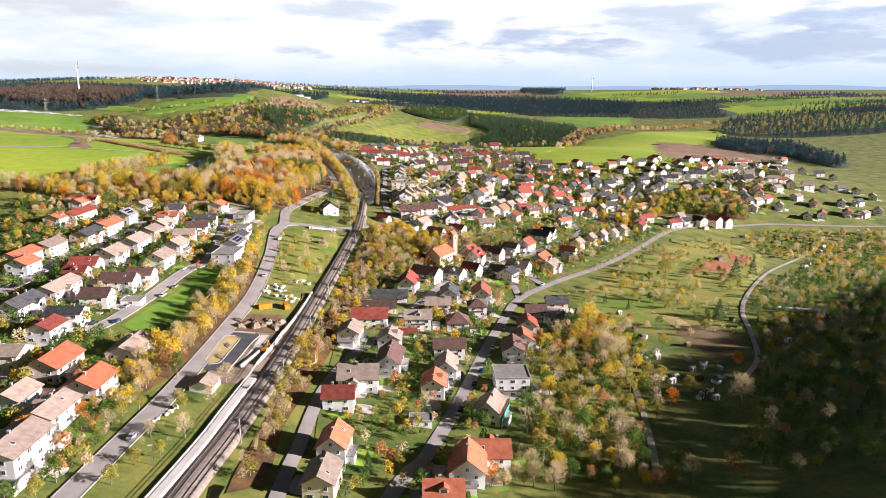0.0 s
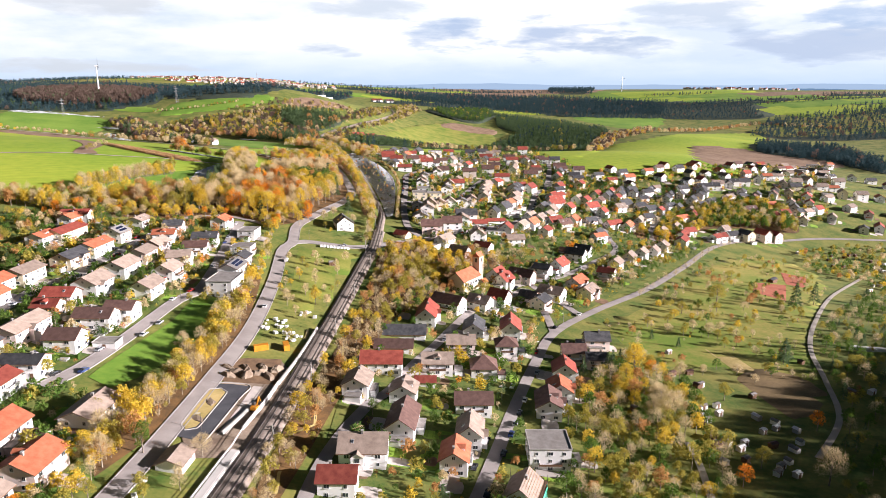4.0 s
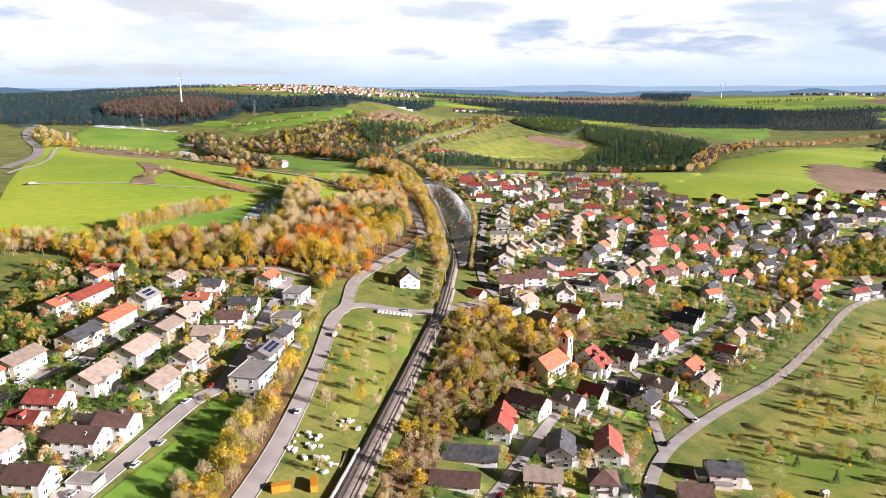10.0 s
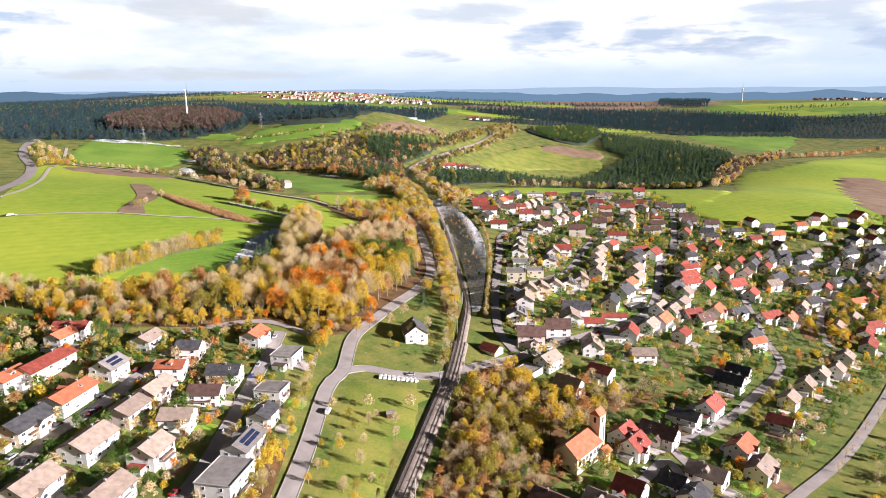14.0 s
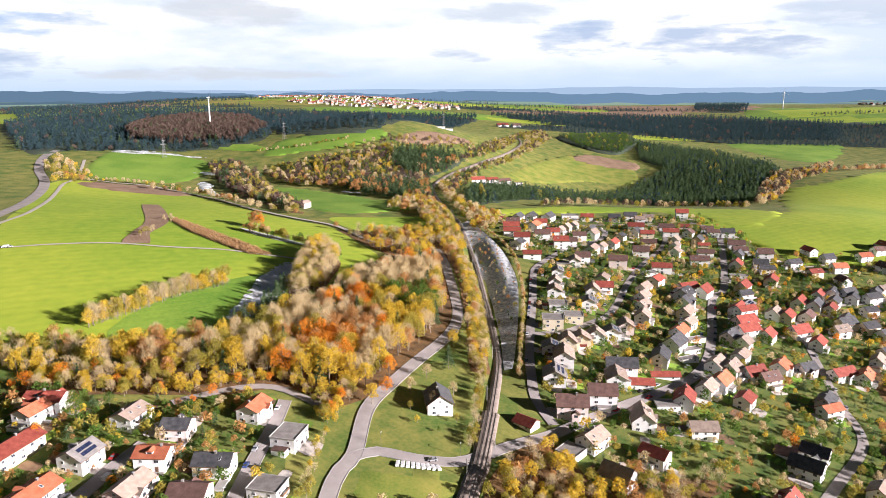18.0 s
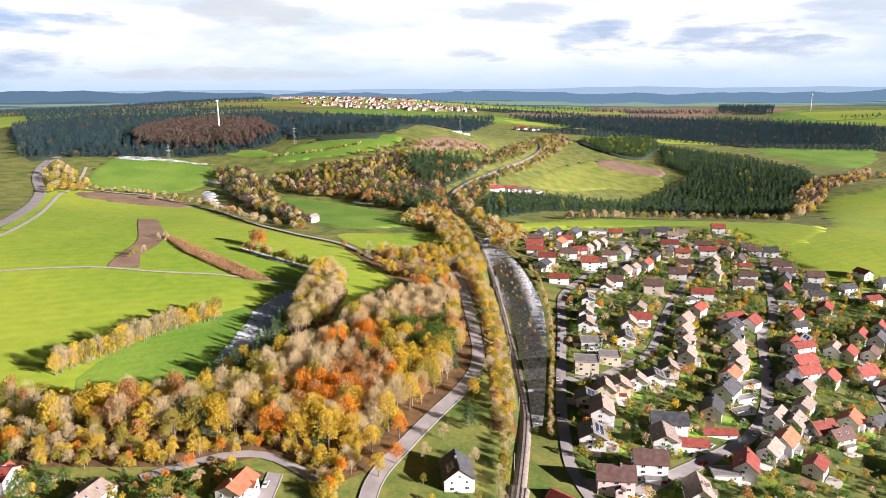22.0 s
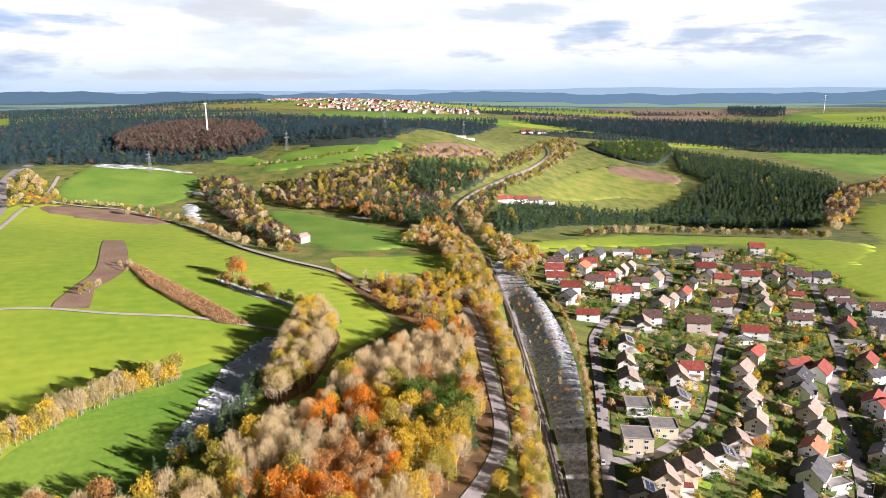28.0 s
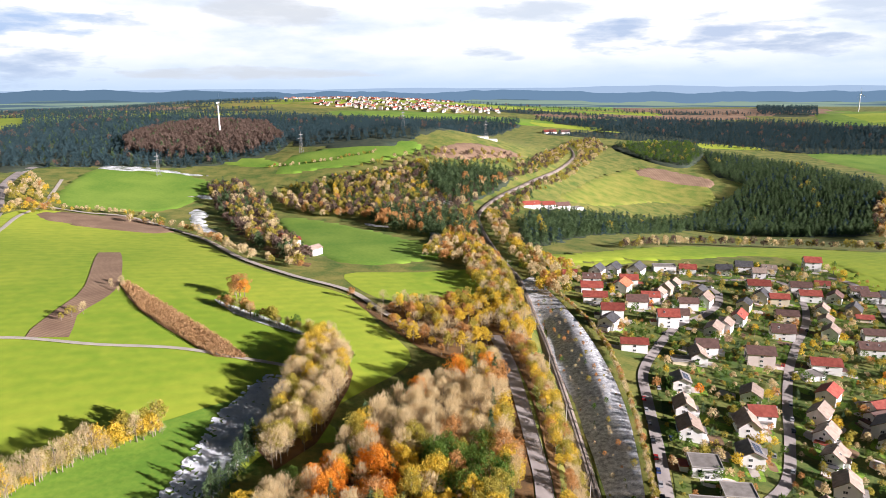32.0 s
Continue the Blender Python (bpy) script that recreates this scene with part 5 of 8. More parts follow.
def broadleaf(hgt, wide, cards, size, seed, twiggy=False):
    """Verts and faces of the wood (trunk and limbs) and of the crown."""
    r = np.random.default_rng(seed)
    wood = [tube([(0, 0, -0.6), (0.1, 0, hgt * 0.35), (0.15, 0.1, hgt * 0.8)], [hgt * 0.022, hgt * 0.016, hgt * 0.005])]
    lobes = []
    n = 13
    for k in range(n):
        a = 2.4 * k + r.uniform(-0.4, 0.4)
        zz = hgt * (0.42 + 0.5 * k / n)
        d = wide * r.uniform(0.35, 0.75) * (1.1 - 0.75 * abs(k / n - 0.3))
        tip = np.array([math.cos(a) * d, math.sin(a) * d, zz])
        root = np.array([0.1, 0, zz - hgt * 0.18])
        wood.append(tube([root, (root + tip) / 2 + [0, 0, 0.1], tip], [hgt * 0.009, hgt * 0.006, hgt * 0.002], 4))
        lobes.append((tip, wide * r.uniform(0.26, 0.44)))
    lobes.append((np.array([0, 0, hgt * 0.9]), wide * 0.35))
    cen = []
    for k in range(cards):
        p, rad = lobes[r.integers(len(lobes))]
        d = r.normal(size=3)
        d /= np.linalg.norm(d)
        cen.append(p + d * rad * r.uniform(0.55, 1.05) * [1, 1, 0.85])
    cen = np.array(cen)
    cen[:, 2] = np.clip(cen[:, 2], hgt * 0.18, hgt * 1.05)
    lean = None
    if twiggy:
        lean = cen - np.array([0, 0, hgt * 0.38]) + r.normal(size=cen.shape) * wide * 0.45
    v, f = leaf_cards(cen, size, r, lean)
    wv, wf = [], []
    for a, b in wood:
        wf += [tuple(i + len(wv) for i in q) for q in b]
        wv += [tuple(p) for p in a]
    return (np.array(wv), wf), (v, f)


def conifer(hgt, wide, cards, size, seed):
    r = np.random.default_rng(seed)
    t = r.power(1.6, cards)
    z = hgt * (1.02 - 0.92 * t)
    tier = 0.75 + 0.25 * np.cos(z / hgt * 46)
    rad = wide * t * tier * r.uniform(0.75, 1.08, cards)
    a = r.uniform(0, 2 * math.pi, cards)
    cen = np.column_stack([rad * np.cos(a), rad * np.sin(a), z])
    out = np.column_stack([np.cos(a), np.sin(a), np.full(cards, -0.45)])
    v, f = leaf_cards(cen, size, r, out + r.normal(size=(cards, 3)) * 0.25)
    # broader cards than twigs
    q = v.reshape(-1, 4, 3)
    mid = q.mean(1, keepdims=True)
    side = (q[:, 1:2] - q[:, 3:4]) * 0.9
    q[:, 1:2] += side
    q[:, 3:4] -= side
    wv, wf = tube([(0, 0, -0.6), (0, 0, hgt * 0.5), (0, 0, hgt * 0.97)], [hgt * 0.016, hgt * 0.01, hgt * 0.002])
    return (np.array(wv), wf), (q.reshape(-1, 3), f)


KINDS = {}   # kind: list of (wood mesh, crown mesh, words)
FINE = {}
SHAPES = {}  # kind: light shapes for joined woods
TREE_WORDS = dict(bare="nearly bare grey-brown tree with thin twigs", rust="rust-brown broadleaf tree in autumn", orange="bright orange broadleaf tree in autumn", yellow="golden yellow broadleaf tree in autumn",
                  olive="olive-yellow broadleaf tree losing its leaves", green="green broadleaf tree still in leaf", spruce="dark green spruce with hanging branches", fir="forest fir with a blue haze tint", beech="russet beech tree in autumn")
for kind in ("bare", "rust", "orange", "yellow", "olive", "green", "beech", "spruce", "fir"):
    KINDS[kind], SHAPES[kind] = [], []
    for k in range(3):
        seed = 100 + 10 * k + len(KINDS)
        if kind in ("spruce", "fir"):
            w, c = conifer(11, 2.6 + 0.3 * k, 420, 0.9, seed)
            lw, lc = conifer(11, 3.3 + 0.5 * k, 80, 2.2, seed)
            fw, fc = conifer(11, 2.6 + 0.3 * k, 260, 1.2, seed)
        else:
            twig = kind == "bare"
            w, c = broadleaf(10, 3.6 + 0.4 * k, 720 if twig else 480, 0.62 if twig else 0.5, seed, twig)
            lw, lc = broadleaf(10, 3.9 + 0.4 * k, 130, 1.15, seed, False)
            fw, fc = broadleaf(10, 3.6 + 0.4 * k, 560 if twig else 400, 0.8 if twig else 0.62, seed, twig)

        cut = lambda q: np.asarray(q)[:, :3]
        stem = np.array([t for q in lw[1][:10] for t in ((q[0], q[1], q[2]), (q[0], q[2], q[3]))])
        boughs = np.array([t for q in lw[1] for t in ((q[0], q[1], q[2]), (q[0], q[2], q[3]))])
        SHAPES[kind].append((lw[0], boughs if kind == "bare" else stem, lc[0], cut(lc[1]), fc[0], cut(fc[1])))
        gw, gc = conifer(11, 2.6 + 0.3 * k, 600, 0.8, seed) if kind in ("spruce", "fir") else broadleaf(10, 3.4 + 0.4 * k, 1500 if kind == "bare" else 1500, 0.7 if kind == "bare" else 0.29, seed, kind == "bare")
        KINDS[kind].append((mesh_of("trunk", w[0], w[1], ["bark"], smooth=True), mesh_of("crown", gc[0], cut(gc[1]), [kind])))
        FINE[kind] = FINE.get(kind, []) + [(gc[0], cut(gc[1]))]


def tree(x, y, kind, hgt, group="", words="", wide=1.0):
    z = height(x, y)
    w, c = KINDS[kind][TREE_RNG.integers(3)]
    s = hgt / (11 if kind in ("spruce", "fir") else 10)
    root = new("tree")
    root.matrix_world = pose(x, y, z, 0, 0, float(TREE_RNG.uniform(0, 360))) @ Matrix.Diagonal((s * wide * float(TREE_RNG.uniform(0.85, 1.15)), s * wide * float(TREE_RNG.uniform(0.85, 1.15)), s, 1))
    tagged(root, words or TREE_WORDS[kind], "tree", group, "thing")
    part("trunk", w, root)
    part("crown", c, root)
    return root


def joined_trees(name, spots, label, category="trees", full=False, finest=False):
    """Many trees as one mesh: spots of x, y, kind, height."""
    V, Fq, I = [], [], []
    kinds = sorted({s[2] for s in spots})
    base = 0
    xs = np.array([s[0] for s in spots])
    ys = np.array([s[1] for s in spots])
    zs = heights(xs, ys)
    for (x, y, kind, hgt), z in zip(spots, zs):
        pick_one = TREE_RNG.integers(3)
        wv, wf, cv, cf, fv, ff = SHAPES[kind][pick_one]
        if full:
            cv, cf = fv, ff
        if finest:
            cv, cf = FINE[kind][pick_one]
        elif not full and hgt < 3:
            cf = cf[::2]
        s = hgt / (11 if kind in ("spruce", "fir") else 10)
        a = TREE_RNG.uniform(0, 6.28)
        slim = 0.82 if hgt > 11 else 1.0
        ca, sa = math.cos(a) * s * slim, math.sin(a) * s * slim
        sets = [(cv, cf, kinds.index(kind))]
        if full:
            sets.append((wv, wf, len(kinds)))
        for vv, fq, idx in sets:
            p = np.column_stack([vv[:, 0] * ca - vv[:, 1] * sa + x, vv[:, 0] * sa + vv[:, 1] * ca + y, vv[:, 2] * s + z])
            V.append(p)
            Fq.append(fq + base)
            I.append(np.full(len(fq), idx))
            base += len(p)
    me = bpy.data.meshes.new(name)
    v, f, i = np.concatenate(V), np.concatenate(Fq), np.concatenate(I)
    me.vertices.add(len(v))
    me.vertices.foreach_set("co", v.astype(np.float32).ravel())
    me.loops.add(len(f) * 3)
    me.loops.foreach_set("vertex_index", f.astype(np.int32).ravel())
    me.polygons.add(len(f))
    me.polygons.foreach_set("loop_start", (np.arange(len(f)) * 3).astype(np.int32))
    for k in kinds + (["bark"] if full else []):
        me.materials.append(M[k])
    me.polygons.foreach_set("material_index", i.astype(np.int32))
    me.update(calc_edges=True)
    return tagged(new(name, me), label, category, kind="stuff")


def road_gap(x, y, room):
    """Which points keep clear of the roads and the railway."""
    ok = np.ones(len(x), bool)
    for w, line in ROADS:
        p = np.array([(q.x, q.y) for q in line])
        lo, hi = p.min(0) - 20, p.max(0) + 20
        near = np.where((x > lo[0]) & (x < hi[0]) & (y > lo[1]) & (y < hi[1]))[0]
        if len(near):
            d = np.sqrt(((np.column_stack([x, y])[near][:, None] - p[None]) ** 2).sum(-1)).min(1)
            ok[near] &= d > w / 2 + room
    return ok


def house_gap(x, y, room):
    f = np.array(FOOT)
    ok = np.ones(len(x), bool)
    for i in range(0, len(x), 2000):
        s = slice(i, i + 2000)
        d = np.sqrt((x[s, None] - f[:, 0]) ** 2 + (y[s, None] - f[:, 1]) ** 2) - f[:, 2]
        ok[s] = d.min(1) > room
    return ok


CLEARINGS = [[(-130, 560), (-101, 590), (-94, 632), (-93, 655), (-96, 690), (-97, 740), (-140, 740), (-150, 640)], [(-66, 660), (-64, 704), (-60, 742), (-46, 722), (-50, 690), (-56, 656)], [(-33, 505), (-8, 500), (-12, 560), (-30, 540)]]


def scatter(poly, gap, seed, room=2.0, houses=1.5):
    """Jittered spots in a polygon, clear of roads and houses."""
    r = np.random.default_rng(seed)
    p = np.array(poly)
    a, b = np.meshgrid(np.arange(p[:, 0].min(), p[:, 0].max(), gap), np.arange(p[:, 1].min(), p[:, 1].max(), gap))
    x = a.ravel() + r.uniform(-0.45, 0.45, a.size) * gap
    y = b.ravel() + r.uniform(-0.45, 0.45, a.size) * gap
    k = inside(poly, x, y)
    for hole in CLEARINGS:
        k &= ~inside(hole, x, y)
    x, y = x[k], y[k]
    k = road_gap(x, y, room)
    x, y = x[k], y[k]
    if houses:
        k = house_gap(x, y, houses)
        x, y = x[k], y[k]
    return x, y


def pick(r, mix):
    return r.choice(list(mix), p=np.array(list(mix.values())) / sum(mix.values()))


WOODS = {}
WOODS['north_forest'] = [(-943, 1726.6), (-1644.5, 2725.7), (-984, 2242), (-632.3, 2136.5), (-439.5, 2066.4), (-191.2, 2069.2), (-130.3, 1996.4), (-139.6, 1543.1), (-341.5, 1880.2), (-415.2, 1794), (-599.5, 1971.4), (-849.2, 1867.2)]
WOODS['hillside_hull'] = [(259.9, 873), (393.7, 885.9), (577.3, 939.1), (893.8, 1171.3), (546.2, 718.9), (495.1, 706.2), (461.2, 730.7), (384.8, 740.2), (293.3, 713.3), (228.2, 727.8)]
WOODS['valley_scrub'] = [(-256, 1246.3), (-174.6, 1275.8), (-94, 1362.7), (-68.3, 1240.9), (18.8, 1399.7), (139.8, 1807.1), (168.6, 1711.4), (54.6, 1362.9), (22.8, 1191.3), (-13.2, 1035.2), (-20.5, 951.7), (-43.8, 1085.9), (-119.5, 1116.8), (-207.9, 1171.5)]
WOODS['track_gold'] = [(-23.8, 922.1), (-18.1, 1020.5), (12.5, 934.4), (19.5, 860.6), (25.5, 814.9), (7.1, 792.8), (-4.4, 851.8)]
WOODS['hill_crest'] = [(-3072.7, 4766.5), (-2349.6, 5285), (-1750.1, 3683.9), (-1934.2, 3359.2)]
WOODS['autumn_wood'] = [(-180.6, 501.6), (-138.9, 510.4), (-84.7, 522), (-60.5, 535.1), (-34.4, 523.1), (-20.9, 536.4), (-6.8, 577.7), (13.2, 609.5), (15.3, 651.5), (14.2, 683.1), (7.1, 739), (-3.7, 761.3), (-33.1, 696.5), (-48.3, 672.5), (-63.9, 635.7), (-75, 616.5), (-86.6, 589.9), (-97.1, 563.6), (-128.6, 549.6), (-151, 536.5)]
WOODS['rail_belt'] = [(9.1, 783.9), (22.6, 777.1), (31, 703.3), (36.7, 640.9), (37.2, 577.6), (27, 575.2), (25.8, 618.3), (23.3, 653.8), (18.8, 715.6)]
WOODS['track_slope'] = [(-9.2, 281.1), (2.5, 325.3), (15.6, 382.1), (29.9, 453.9), (55.7, 510.8), (68.9, 468.1), (77.2, 434.4), (54.2, 405.2), (38.5, 389.8), (21.8, 343.1), (8.2, 298), (-5.6, 244.1), (-13.9, 213.4), (-17.4, 180.8), (-27.8, 176.4), (-19.6, 218.6)]
WOODS['meadow_hedge'] = [(-68.2, 253.8), (-56.5, 292.1), (-47.3, 355.7), (-41.1, 420.2), (-35.3, 422.5), (-35.6, 350.5), (-45.1, 292.8), (-53.8, 250), (-61.6, 232.1)]
WOODS['orchard'] = [(-25.2, 457.8), (15.4, 467.5), (-1.1, 376.3), (-18, 331), (-23.7, 368.3)]
WOODS['allotment_trees'] = [(93.9, 286.2), (112.6, 316.7), (156.4, 353.7), (158.9, 301.6), (149, 254.6), (118.4, 211.1), (117.8, 175.8), (54.3, 178.2), (74.8, 229.2)]
WOODS['dark_valley'] = [(290.4, 398.6), (403.1, 490.4), (530.4, 537.8), (180.1, 168.5), (119.8, 175.6), (176.8, 234.5)]
WOODS['terrace_bank'] = [(275.9, 637.5), (389.6, 738.9), (464.3, 766.5), (518.1, 752.8), (474.9, 697.5), (377.9, 675.6), (294.3, 610.7)]
WOODS['church_bank'] = [(33.6, 486.3), (62.1, 522.8), (76.5, 497.4), (106.9, 505.1), (143.3, 508.2), (100.5, 477.5), (68.4, 443.7), (51.1, 417.5), (29, 407.7)]
WOODS['farm_belt'] = [(-92.6, 832), (-74.2, 825.5), (-41.2, 835.7), (-7.8, 866.8), (23, 802.3), (14.9, 751.9), (-0.6, 780.2), (-25.3, 753.3), (-45.6, 769.1)]
WOODS['turbine_wood'] = [(-1062.6, 1834.1), (-997, 2011.5), (-640.3, 1983.1), (-398.3, 1684.8), (-313, 1430.3), (-396.4, 1332.4), (-490.8, 1297.9), (-576.5, 1260.4), (-642, 1237.7)]
WOODS['ridge_wood'] = [(-626, 1982), (-473.5, 2031.1), (-199.9, 2094.9), (64.1, 2292.5), (44.6, 2077.7), (-122, 1448.2), (-284.3, 1427.2), (-345.6, 1509.1)]
WOODS['east_wood'] = [(96.8, 2316.5), (455.8, 2518.1), (808.9, 2540.8), (1158.5, 2351), (1018.2, 2092.6), (795.3, 2101.7), (582.2, 2090), (458.9, 2161.5), (243.2, 2201.1)]
WOODS['slope_wood'] = [(445.9, 1942.6), (521.1, 1895), (600.9, 1842.8), (644, 1652.6), (623.1, 1545.1), (561.2, 1471.5), (467.7, 1292.8), (381.6, 1319.7), (272.3, 1365.4), (26.6, 1013.1), (23.3, 1131.9), (53.5, 1247.6), (139, 1323.7), (288.6, 1433.7), (355.8, 1533.1), (436.9, 1641.2), (400.7, 1723.7)]
WOODS['knoll_wood'] = [(250.9, 1938.9), (456.6, 2092.2), (445.9, 1942.6), (364.7, 1762), (289.3, 1793)]
WOODS['valley_wood'] = [(-360.4, 1239.7), (-319.4, 1256.5), (-259.9, 1177.8), (-209.4, 1045.4), (-140.5, 919.1), (-144.1, 894.9), (-209.9, 973.8), (-305.6, 1135.3)]
WOODS['stream_row'] = [(-267.3, 1214.2), (-192.6, 1183.9), (-131, 1161), (-137.1, 1117.5), (-192.7, 1125.6), (-243.4, 1158.6)]
WOODS['spruce_row'] = [(-140.7, 1137.3), (-88.8, 1159.9), (-26, 1154.8), (-16.1, 1078.8), (-31.9, 1031.2), (-109.5, 1070.9)]
WOODS['hillside_bank'] = [(379.2, 729.5), (457.4, 755.9), (510.9, 777.5), (498.4, 710.8), (476.9, 680.3), (434, 687.8), (377.7, 682.5)]
WOODS['spruce_stand'] = [(-92.7, 1337.3), (-27.6, 1376.2), (24.2, 1388.8), (-8.3, 1283.5), (-51, 1216.3), (-87.4, 1283.5)]
WOODS['scrub'] = [(-215.9, 1286.8), (-92.7, 1337.3), (-96.8, 1260.5), (-169.9, 1215.6)]
WOODS['rim_wood'] = [(557.8, 1464), (672.3, 1548.8), (767.4, 1640.3), (696, 1513.1), (599, 1440.5), (441, 1198.2), (470.6, 1290.8)]
WOODS['far_dark_wood'] = [(876.9, 1386.6), (1041.8, 1351.8), (973.3, 1104.3), (896.1, 1040.6), (886, 1177.7), (805.3, 1260.9)]
WOODS['quarry_wood'] = [(42.4, 1420.3), (157.6, 1913.9), (221.1, 2016.1), (227.5, 1861.8), (122.2, 1510.9), (57.8, 1354.1)]
WOODS['hill_trees'] = [(-189.9, 1319.5), (-99.1, 1401.8), (44.4, 1504), (33.7, 1438.6), (-93.2, 1341.8)]
WOODS['plateau_wood_a'] = [(940.7, 3036), (1115.9, 2953), (993.7, 2657), (828.6, 2703.8)]
WOODS['far_ridge_wood'] = [(80.5, 2016.6), (717.1, 2480), (1391.3, 2239.4), (1266.1, 1938.2), (947.2, 2013.2), (507.6, 2061.3), (246.9, 2050.9)]
WOODS['west_slope_wood'] = [(-343.7, 1243.2), (-238.2, 1252), (-78.2, 1235.1), (-60.9, 1077.7), (-159.2, 934.1), (-287.1, 1086.4)]
WOODS['town_hull'] = [(-3.2, 175.7), (24.9, 385.3), (80, 498.6), (61.1, 581), (85.2, 772.5), (69, 891.2), (58.2, 944.6), (122.1, 989.1), (241.2, 1019.1), (293.7, 1023.4), (308.6, 942.9), (315.3, 876.4), (354, 793.5), (444.6, 820.1), (329.1, 614.3), (254.8, 569.2), (346.9, 618.1), (157.3, 423.9), (91.2, 338.5), (53.9, 176.7)]
WOODS['west_hull'] = [(-83.2, 174.8), (-65.9, 179.7), (-65.4, 259.2), (-89.8, 291.9), (-67.8, 363), (-38.9, 393), (-51.1, 491.4), (-76.7, 527.7), (-124.2, 505.7), (-198.3, 513.5), (-174.6, 413.8)]
ROWS = {}
ROWS['field_hedge'] = [(-179.2, 576.3), (-164.4, 598.7), (-149.7, 629.7), (-130.4, 652.9)]
ROWS['snowy_hedge'] = [(-159.8, 791.2), (-131.8, 776.1), (-100.8, 761), (-73.3, 736.3)]
ROWS['east_tree_row'] = [(118, 1056.5), (212.2, 1122.9), (313.8, 1136), (381.4, 1101)]
ROWS['street_hedge'] = [(37, 912), (57.5, 848), (65.5, 800), (66, 777), (66.3, 735), (64.6, 695), (61.5, 657), (58, 627), (53, 578)]
ROWS['farm_road_trees'] = [(-351.1, 1043.9), (-285.8, 1021.1), (-191.4, 919.2), (-144.1, 894.9)]
ROWS['upper_lane_trees'] = [(-454.2, 1065), (-375.6, 1080.4)]
ROWS['far_row'] = [(588.9, 1514.1), (766.9, 1563.2), (1128.7, 1806.3), (1292.1, 1662.2)]


ZONES = ((-44, 629, 13, "orange"), (-50, 572, 12, "orange"), (-36, 600, 14, "rust"), (-18, 612, 13, "yellow"), (-44, 535, 18, "yellow"), (-108, 585, 15, "spruce"), (-97, 640, 15, "spruce"), (-10, 645, 16, "green"),
         (-126, 540, 9, "rust"), (-74, 690, 24, "bare"), (-30, 690, 30, "bare"), (-70, 600, 20, "bare"), (-60, 622, 9, "orange"), (-28, 640, 10, "yellow"), (-84, 575, 10, "olive"))


def zone_kind(x, y, r, kind):
    """The colour of the wood's trees by the part of it in which they stand."""
    for zx, zy, rad, k in ZONES:
        if math.hypot(x - zx, y - zy) < rad and r.random() < 0.75:
            return k
    return kind


WOODS["valley_ground"] = [(150, 394), (217, 455), (318, 565), (392, 599), (401, 532), (290, 399), (226, 311), (192, 334), (156, 344)]
ROWS["wood_edge"] = [(-200, 535), (-156, 515), (-120, 516), (-86, 530), (-62, 541), (-46, 528), (-36, 512), (-33, 540), (-27, 556), (-15, 572)]
ROWS["road_avenue"] = [(200, 452), (268, 522), (336, 598), (388, 634), (440, 650)]
ROWS["belt_hedge"] = [(26, 506), (30, 540), (34, 590), (36, 640), (33, 700), (27, 770)]
ROWS["road_trees"] = [(-37, 500), (-36, 460), (-37, 420), (-41, 380), (-46, 345), (-52, 310)]


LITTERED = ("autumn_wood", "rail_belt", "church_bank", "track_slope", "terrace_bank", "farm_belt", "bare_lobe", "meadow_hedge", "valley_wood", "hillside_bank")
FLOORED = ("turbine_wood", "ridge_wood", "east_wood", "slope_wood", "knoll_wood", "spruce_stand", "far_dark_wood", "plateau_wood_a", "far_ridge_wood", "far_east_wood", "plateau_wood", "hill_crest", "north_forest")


def wood(name, gap, mix, lo, hi, seed, label, things=0, full=False, room=2.0, zoned=False):
    r = np.random.default_rng(seed)
    x, y = scatter(WOODS[name], gap, seed, room)
    # a dark sheet fills the gaps between the far trees
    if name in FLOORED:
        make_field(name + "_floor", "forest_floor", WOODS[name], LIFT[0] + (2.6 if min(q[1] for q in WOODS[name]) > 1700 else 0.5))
    if name in LITTERED:
        make_field(name + "_floor", "shade_litter", WOODS[name], 0.28)
    spots = [(float(a), float(b), pick(r, mix), float(r.uniform(lo, hi))) for a, b in zip(x, y)]
    if name == "meadow_trees":
        spots = [q for q in spots if math.sin(q[0] * 0.09) + math.sin(q[1] * 0.11 + q[0] * 0.05) + math.sin(q[0] * 0.21 - q[1] * 0.17) > 0.15]
    if zoned:
        spots = [(a, b, zone_kind(a, b, r, k), q if b > 545 + a * 0.1 else q * 0.5) for a, b, k, q in spots]
    if things:
        spots.sort(key=lambda s: s[1])
        for s in spots[:things]:
            tree(*s, group=label)
        spots = spots[things:]
    if spots:
        joined_trees(name, spots, label, full=full, finest=name in ("autumn_wood", "rail_belt", "bare_lobe"))


AUTUMN = dict(bare=5.5, rust=1.0, orange=0.9, yellow=2.6, olive=2.6, green=0.5, spruce=1.2)
wood("autumn_wood", 5.6, AUTUMN, 12, 20, 1, "autumn wood of bare, orange and yellow trees", things=80, zoned=True, full=True, room=6.0)
wood("rail_belt", 4.0, dict(bare=5, yellow=2.5, olive=4, rust=1), 6, 11, 2, "belt of bare and yellow trees beside the railway", full=True, room=4.6)
wood("track_slope", 4.8, dict(bare=6, yellow=1.2, olive=3, rust=1.2), 3, 8, 3, "shrubs and small trees on the railway slope", full=True)
wood("meadow_hedge", 4.2, dict(bare=5, yellow=2.5, olive=2, rust=0.6), 5, 10.5, 4, "hedge of bare and yellow trees along the road", full=True)
wood("orchard", 11, dict(bare=5, yellow=1, olive=2), 4, 7, 5, "old fruit trees in the meadow", things=24)
